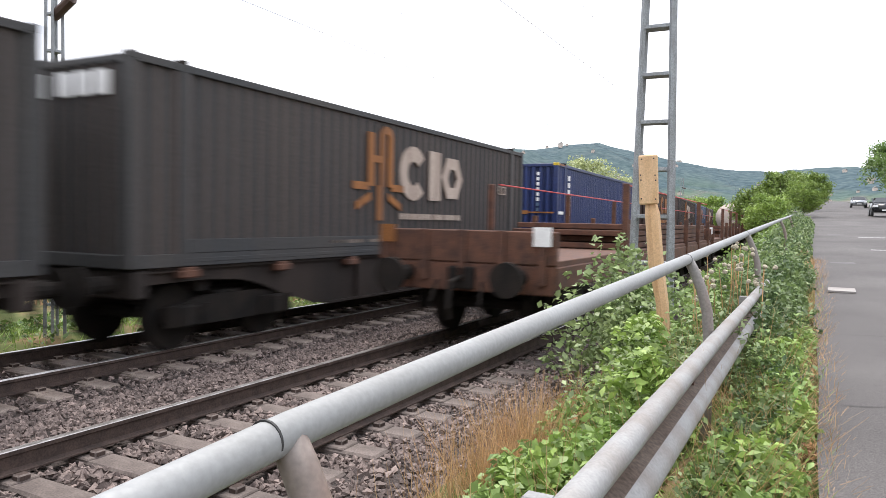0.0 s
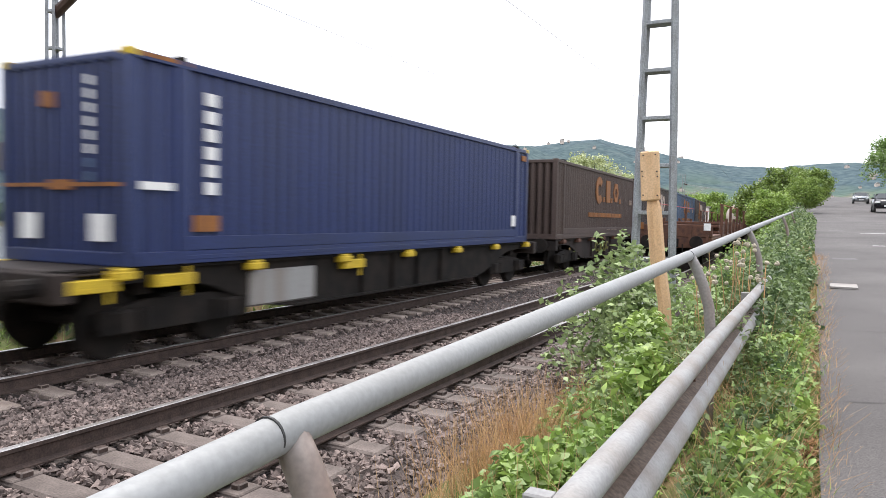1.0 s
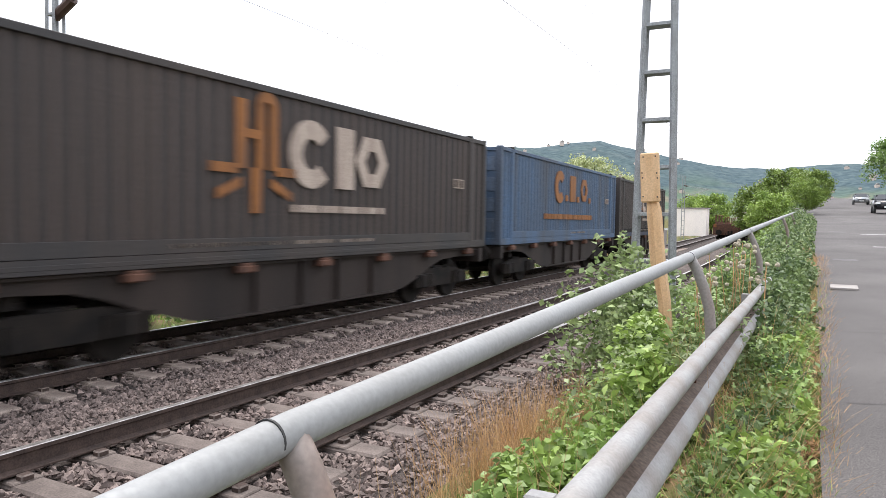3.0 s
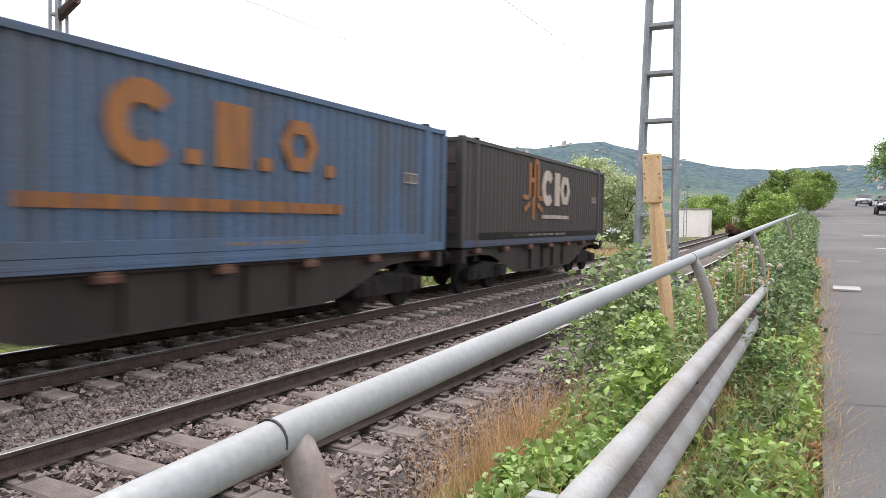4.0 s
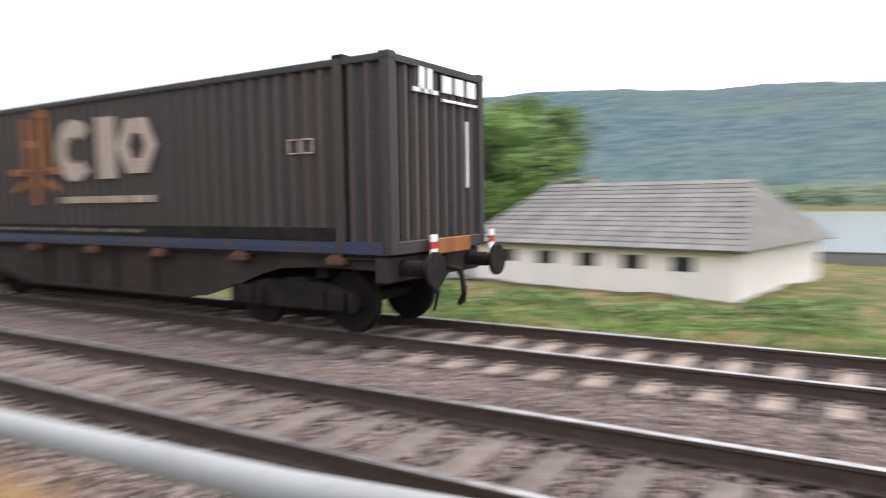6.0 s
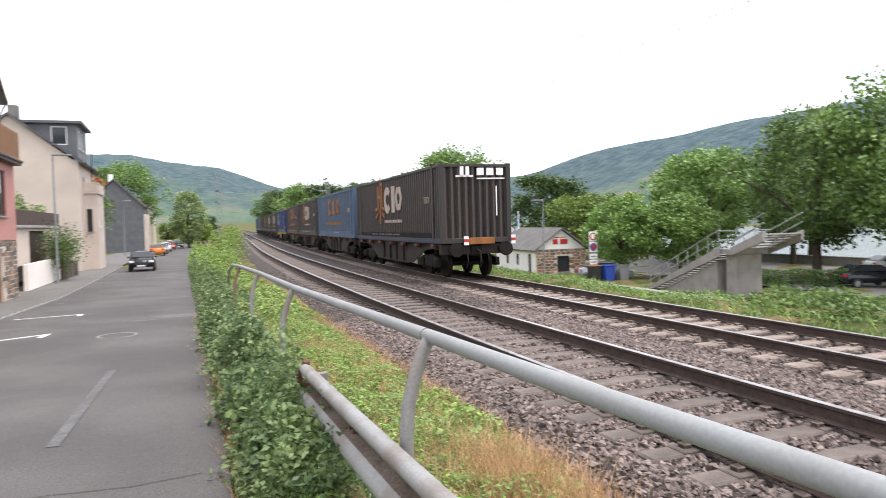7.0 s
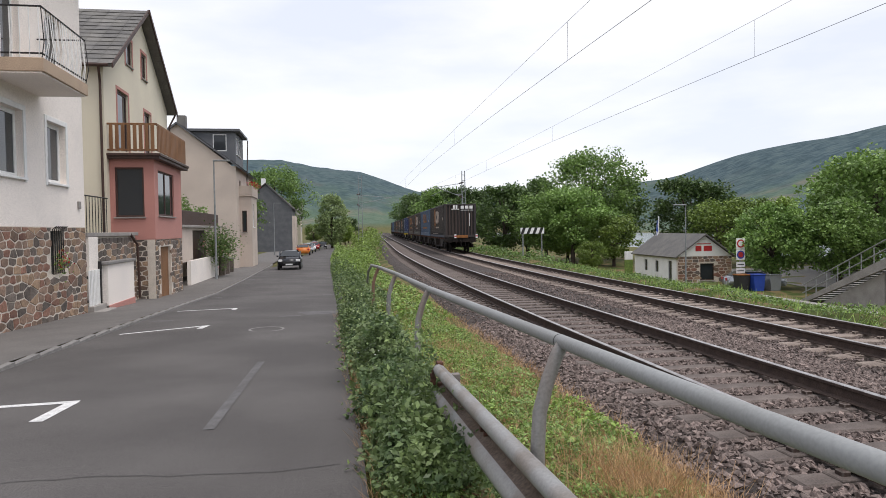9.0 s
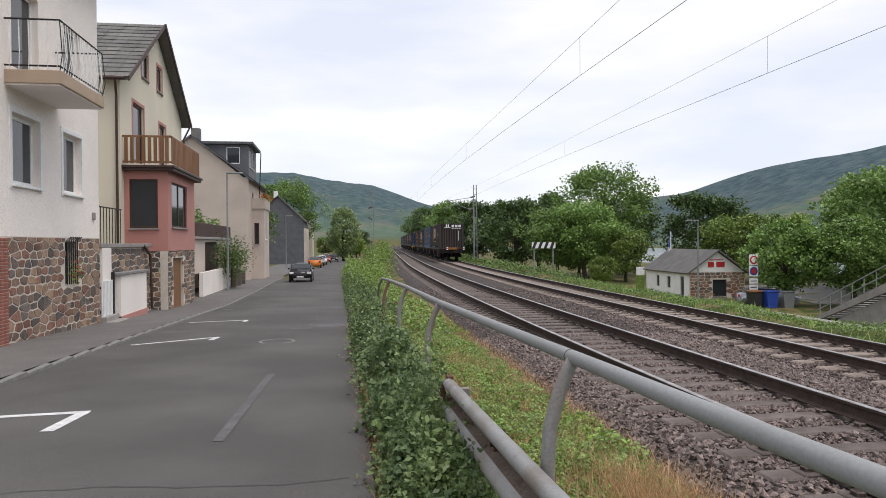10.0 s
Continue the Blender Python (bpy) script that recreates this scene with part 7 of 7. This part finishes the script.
def low_hall():
    e = empty("boat_hall", "low white hall with a broad grey slate roof", "hall")
    e.matrix_basis = pose(34.0, 5.0, -3.3, 0, 0, -12)
    w, d, h = 12, 15.5, 2.4
    side = [(2 + 2.6 * k, 3.1 + 2.6 * k, 1.3, 2.0) for k in range(5)]
    bm = panel(bmesh.new(), "x", 0.2, 0.2, 0, d, -0.3, h, side)
    panel(bm, "y", d - 0.2, 0.2, 0.2, w, -0.3, h)
    panel(bm, "y", 0, 0.2, 0.2, w, -0.3, h)
    part("wall", bm, M["plaster_white"], e)
    for s in side:
        part("window", boxes((0.05, 0.1, *s)), M["glass"], e)
    for x in (-0.6, w + 0.6):
        slate_roof(e, ((x, -0.6, h), (x, d + 0.6, h), (w / 2, d - 1.5, h + 3.3), (w / 2, 1.5, h + 3.3)), "slate_old", 14)
    part("hip", thick_quad(Vector((-0.6, -0.6, h)), Vector((w + 0.6, -0.6, h)), Vector((w / 2 + 0.02, 1.5, h + 3.3)), Vector((w / 2 - 0.02, 1.5, h + 3.3)), 0.1), M["slate_old"], e)
    part("hip", thick_quad(Vector((-0.6, d + 0.6, h)), Vector((w + 0.6, d + 0.6, h)), Vector((w / 2 + 0.02, d - 1.5, h + 3.3)), Vector((w / 2 - 0.02, d - 1.5, h + 3.3)), 0.1), M["slate_old"], e)


low_hall()


def car(x, y, turn, key, label, z=None):
    """A small car: body, cabin, glass, four wheels, lamps."""
    e = empty("car", label, "car", group="parked cars")
    e.matrix_basis = pose(x, y, (road_z(y) + 0.02) if z is None else z, 0, 0, turn)
    side = [(-2.05, 0.35), (-2.1, 0.62), (-2.0, 0.86), (-1.15, 0.98), (-0.45, 1.42), (0.9, 1.46), (1.75, 1.05), (2.05, 0.95), (2.08, 0.5), (2.0, 0.3)]
    bm = prism(bmesh.new(), side, "x", -0.86, 0.86)
    bmesh.ops.bevel(bm, geom=[ed for ed in bm.edges if abs(ed.verts[0].co.x - ed.verts[1].co.x) < 0.01], offset=0.16, segments=4, affect="EDGES")
    for v in bm.verts:
        if v.co.z > 1.0:
            v.co.x *= 1 - 0.32 * (v.co.z - 1.0) / 0.45
    part("body", bm, M[key], e, smooth=True)
    part("windscreen", thick_quad(Vector((-0.7, -1.1, 1.03)), Vector((0.7, -1.1, 1.03)), Vector((0.57, -0.5, 1.4)), Vector((-0.57, -0.5, 1.4)), -0.02), M["glass"], e)
    part("rear_window", thick_quad(Vector((-0.7, 1.72, 1.1)), Vector((0.7, 1.72, 1.1)), Vector((0.57, 1.0, 1.43)), Vector((-0.57, 1.0, 1.43)), -0.02), M["glass"], e)
    for s in (-1, 1):
        part("side_window", prism(bmesh.new(), [(-0.95, 1.06), (-0.4, 1.37), (0.85, 1.4), (1.45, 1.08)], "x", s * 0.73, s * 0.81), M["glass"], e)
        part("headlight", boxes((s * 0.5, s * 0.8, -2.09, -2.0, 0.66, 0.82), bevel=0.02), M["white"], e)
        part("tail_light", boxes((s * 0.55, s * 0.82, 2.0, 2.09, 0.75, 0.95), bevel=0.02), M["red"], e)
        part("mirror", boxes((s * 0.84, s * 1.0, -0.95, -0.82, 0.98, 1.1), bevel=0.02), M[key], e)
        for q in (-1.3, 1.3):
            w = part("wheel", tube(bmesh.new(), [(s * 0.72, q, 0.31), (s * 0.74, q, 0.31), (s * 0.87, q, 0.31), (s * 0.89, q, 0.31)], [0.28, 0.31, 0.31, 0.28], 16), M["black"], e)
            part("rim", tube(bmesh.new(), [(s * 0.885, q, 0.31), (s * 0.9, q, 0.31)], [0.2, 0.17], 12), M["mast"], w)
    part("grille", boxes((-0.45, 0.45, -2.11, -2.03, 0.5, 0.66), bevel=0.01), M["black"], e)
    part("number_plate", boxes((-0.26, 0.26, -2.125, -2.1, 0.4, 0.5)), M["white"], e)


M["car_black"] = mat("black_car_paint", (0.015, 0.016, 0.02), 0.18, second=(0.02, 0.02, 0.025), scale=2)
M["car_silver"] = mat("silver_car_paint", (0.4, 0.42, 0.44), 0.25, 0.5, second=(0.35, 0.36, 0.38), scale=2)
M["car_white"] = mat("white_car_paint", (0.75, 0.76, 0.77), 0.25, second=(0.68, 0.69, 0.7), scale=2)
M["car_orange"] = mat("orange_van_paint", (0.65, 0.2, 0.03), 0.35, second=(0.55, 0.16, 0.03), scale=2)
M["car_red"] = mat("red_car_paint", (0.4, 0.02, 0.02), 0.25, second=(0.33, 0.02, 0.02), scale=2)
M["blue_plastic"] = mat("blue_plastic", (0.02, 0.06, 0.35), 0.5, second=(0.02, 0.05, 0.25), scale=3)
car(-2.75, 57.0, 0, "car_black", "black compact car parked at the kerb")
car(-2.9, 97, 180, "car_orange", "orange van parked at the kerb")
for x, y, key, label in ((-2.7, 107, "car_silver", "silver car parked at the kerb"), (-2.4, 116, "car_white", "white car parked at the kerb"), (-1.9, 128, "car_red", "dark red car parked at the kerb"), (-0.6, 141, "car_black", "black car parked down the road"), (-2.4, 158, "car_white", "white van parked down the road"),
                         (-4.3, -105, "car_silver", "silver car parked up the road"), (-4.0, -62, "car_black", "black car parked up the road")):
    car(x, y, 180 if y < 0 else 0, key, label)
for k, (x, y, key) in enumerate(((45.0, 26.0, "car_black"), (46.5, 23.0, "car_red"), (45.5, 20.0, "car_silver"), (44, 17, "car_white"), (41, 33, "car_black"), (48.5, 29.5, "car_white"), (49.5, 34.0, "car_silver"), (50.5, 38.5, "car_white"))):
    car(x, y, 75, key, "parked car in the riverside car park", land(x, y) + 0.02)
car(31.0, 47.6, 70, "car_silver", "pale blue-grey car parked beside the stairs", land(31.0, 47.6) + 0.02)


def striped_board():
    e = empty("striped_board", "black and white striped board on two steel posts", "railway sign")
    x, y, z = 15.1, 50.6, land(15.1, 50.6)
    part("board", boxes((x - 0.9, x + 0.9, y - 0.02, y + 0.02, 1.15, 1.6)), M["white"], e)
    for k in range(4):
        part("stripe", prism(bmesh.new(), [(x - 0.9 + k * 0.45, 1.15), (x - 0.68 + k * 0.45, 1.15), (x - 0.5 + k * 0.45, 1.6), (x - 0.72 + k * 0.45, 1.6)], "y", y - 0.026, y - 0.021), M["black"], e)
    for s in (-0.72, 0.72):
        part("post", tube(bmesh.new(), [(x + s, y + 0.03, z - 0.2), (x + s, y + 0.03, 1.55)], 0.045, 8), M["mast"], e)


striped_board()


def road_sign():
    e = empty("road_sign", "round no-stopping and text plates on a grey post", "road sign")
    x, y = 29.5, 46.9
    z = land(x, y)
    part("post", tube(bmesh.new(), [(x, y, z - 0.2), (x, y, z + 3.7)], 0.035, 8), M["mast"], e)
    for zz, key in ((3.35, "red"), (2.55, "blue_plastic")):
        part("plate", boxes((x - 0.35, x + 0.35, y - 0.06, y - 0.04, z + zz - 0.38, z + zz + 0.38), bevel=0.01), M["white"], e)
        bm = bmesh.new()
        tube(bm, [(x, y - 0.065, z + zz), (x, y - 0.075, z + zz)], 0.3, 20)
        part("disc", bm, M[key], e)
        part("disc_face", tube(bmesh.new(), [(x, y - 0.07, z + zz), (x, y - 0.08, z + zz)], 0.2, 20), M["white" if key == "red" else "red"], e)
    for k in range(2):
        part("text_plate", boxes((x - 0.35, x + 0.35, y - 0.06, y - 0.04, z + 1.2 + k * 0.45, z + 1.58 + k * 0.45), bevel=0.01), M["white"], e)
        part("text_bar", boxes((x - 0.26, x + 0.26, y - 0.066, y - 0.061, z + 1.36 + k * 0.45, z + 1.42 + k * 0.45)), M["black"], e)


road_sign()


def bins():
    for x, y, key, label in ((30.2, 46.0, "blue_plastic", "blue plastic wheeled bin"), (31.6, 46.2, "car_silver", "pale blue bin container"), (29.3, 46.4, "black", "black bin with orange lid")):
        e = empty("wheeled_bin", label, "bin", group="bins")
        z = land(x, y)
        part("body", prism(bmesh.new(), [(x - 0.35, z), (x + 0.35, z), (x + 0.45, z + 1.1), (x - 0.45, z + 1.1)], "y", y - 0.35, y + 0.35), M[key], e)
        part("lid", boxes((x - 0.5, x + 0.5, y - 0.4, y + 0.4, z + 1.1, z + 1.2), bevel=0.03), M[key if key != "black" else "orange"], e)


bins()


def info_pillar():
    e = empty("info_pillar", "green and white information pillar on the lawn", "sign")
    x, y = 29.5, 66
    z = land(x, y)
    part("base", boxes((x - 0.4, x + 0.4, y - 0.1, y + 0.1, z, z + 1.4), bevel=0.02), M["weed"], e)
    part("top", boxes((x - 0.4, x + 0.4, y - 0.1, y + 0.1, z + 1.4, z + 2.2), bevel=0.02), M["white"], e)
    f = empty("flagpole", "white flagpole with a furled blue and white flag", "flagpole")
    x, y = 31.2, 63
    z = land(x, y)
    part("pole", tube(bmesh.new(), [(x, y, z), (x, y, z + 5.6)], 0.05, 8), M["white"], f)
    part("flag", prism(bmesh.new(), [(x - 0.08, z + 2.2), (x - 0.5, z + 1.9), (x - 0.35, z + 3.2), (x - 0.1, z + 5.0)], "y", y - 0.05, y + 0.05), M["white"], f)
    part("flag_stripe", prism(bmesh.new(), [(x - 0.1, z + 4.2), (x - 0.26, z + 3.6), (x - 0.14, z + 5.2)], "y", y - 0.06, y + 0.06), M["blue_plastic"], f)


info_pillar()


def promenade():
    bm = boxes((16.2, 16.45, 18, 72, -3.4, -1.16), (16.12, 16.53, 18, 72, -1.16, -1.08), bevel=0.02)
    tagged(part("retaining_wall", bm, M["concrete"]), "low concrete parapet wall along the far embankment", "wall", kind="structure")
    v = [(x, y, land(x, y) + 0.03) for y in range(10, 76, 3) for x in (36, 40, 44, 48, 52, 56)]
    f = [(j * 6 + i, j * 6 + i + 1, (j + 1) * 6 + i + 1, (j + 1) * 6 + i) for j in range(21) for i in range(5)]
    for x, z in ((58.5, -2.75), (63.5, -3.6)):
        tagged(part("quay_wall", boxes((x, x + 0.5, -30, 90, -6.5, z), (x - 0.08, x + 0.58, -30, 90, z, z + 0.12), bevel=0.02), M["kerb"]), "pale stone quay wall along the river", "wall", kind="structure")
    tagged(raw("car_park", v, f, M["pavement"]), "grey asphalt riverside car park", "car park", kind="structure")


promenade()


def clipped_hedge(x, y, long, turn):
    e = empty("clipped_hedge", "clipped dark green hedge beside the car park", "hedge")
    e.matrix_basis = pose(x, y, land(x, y), 0, 0, turn)
    p = RNG.uniform((-long / 2, -0.45, 0.1), (long / 2, 0.45, 1.15), (5200, 3))
    p[:, 2] += 0.06 * np.sin(p[:, 0] * 2.3)
    quads("hedge_leaves", leaf_quads(p, 0.14, 0.3), M["leaf_dark"], parent=e)
    for k in range(9):
        u = (k - 4) * long / 9
        part("stem", tube(bmesh.new(), [(u, 0, -0.1), (u + 0.05, 0.02, 0.5), (u, 0, 0.95)], [0.04, 0.03, 0.012], 5), M["bark"], e)


clipped_hedge(36.9, 35.2, 6.5, -42)


def barge():
    e = empty("river_barge", "long low dark cargo barge on the river", "barge")
    e.matrix_basis = Matrix.Translation((156, -300, WATER)) @ Matrix.Rotation(radians(-58), 4, "Z")
    part("hull", prism(bmesh.new(), [(-4.5, -0.5), (4.5, -0.5), (5, 1.6), (-5, 1.6)], "y", -24, 22), M["dark"], e)
    part("hatch", boxes((-3.8, 3.8, -20, 10, 1.6, 2.6), bevel=0.1), M["rust"], e)
    part("wheelhouse", boxes((-2.2, 2.2, 14, 19, 1.6, 4.2), bevel=0.1), M["white"], e)


barge()


def trackside():
    e = empty("relay_cabinet", "grey concrete relay cabinet with a flat cap beside the track", "cabinet")
    part("body", boxes((13.0, 13.8, -14.4, -13.5, -0.9, 1.55), bevel=0.03), M["concrete"], e)
    part("cap", boxes((12.9, 13.9, -14.5, -13.4, 1.55, 1.68), bevel=0.03), M["galv_dirty"], e)
    s = empty("white_shed", "flat white shed beyond the track", "shed")
    part("wall", boxes((18.6, 25.0, -142, -138, -1.5, 4.2)), M["plaster_white"], s)
    part("roof", boxes((18.4, 25.2, -142.2, -137.8, 4.2, 4.4), bevel=0.02), M["concrete"], s)
    for k, (x, y) in enumerate(((11.5, -60), (12.3, -62))):
        p = empty("marker_post", "short grey concrete marker post", "post", group="marker posts")
        part("post", boxes((x - 0.12, x + 0.12, y - 0.12, y + 0.12, -0.9, 1.0), bevel=0.02), M["concrete"], p)


trackside()


def town():
    """Far houses on the slopes across the river."""
    rng = random.Random(9)
    proto = None
    for lo, hi, n, r0, r1 in ((62, 72, 34, 420, 560), (157, 172, 30, 1250, 1700), (176, 188, 26, 1150, 1500), (36, 44, 10, 620, 760), (140, 156, 12, 1000, 1200)):
        for _ in range(n):
            a, r = radians(rng.uniform(lo, hi)), rng.uniform(r0, r1)
            x, y = r * math.sin(a), r * math.cos(a)
            s = rng.uniform(0.5, 0.95)
            m = Matrix.LocRotScale((x, y, land(x, y) - 0.5), Euler((0, 0, rng.uniform(0, 3))), (s, s, s))
            if proto is None:
                proto = empty("far_house", "small pale house with dark roof on the far slope", "house", group="houses across the river")
                part("wall", boxes((-5, 5, -4, 4, -2, 5)), M["plaster_beige"], proto)
                part("roof", prism(bmesh.new(), [(-4.4, 5), (4.4, 5), (0, 8.5)], "x", -5.3, 5.3), M["slate_old"], proto)
                proto.matrix_basis = m
            else:
                ob = copy_thing(proto, Matrix())
                ob.matrix_basis = m


town()


def castle():
    x, y = 620 * math.sin(radians(120.6)), 620 * math.cos(radians(120.6))
    e = empty("castle_ruin", "old stone castle tower on the wooded slope", "castle")
    z = land(x, y)
    part("tower", boxes((x - 5, x + 5, y - 5, y + 5, z - 6, z + 20), bevel=0.3), M["rubble_grey"], e)
    part("wing", boxes((x - 14, x - 5, y - 5, y + 4, z - 6, z + 8), bevel=0.3), M["rubble_grey"], e)


castle()

def motions():
    """All that moves."""
    for thing, rows in MOVING:
        walk(thing, rows)


motions()
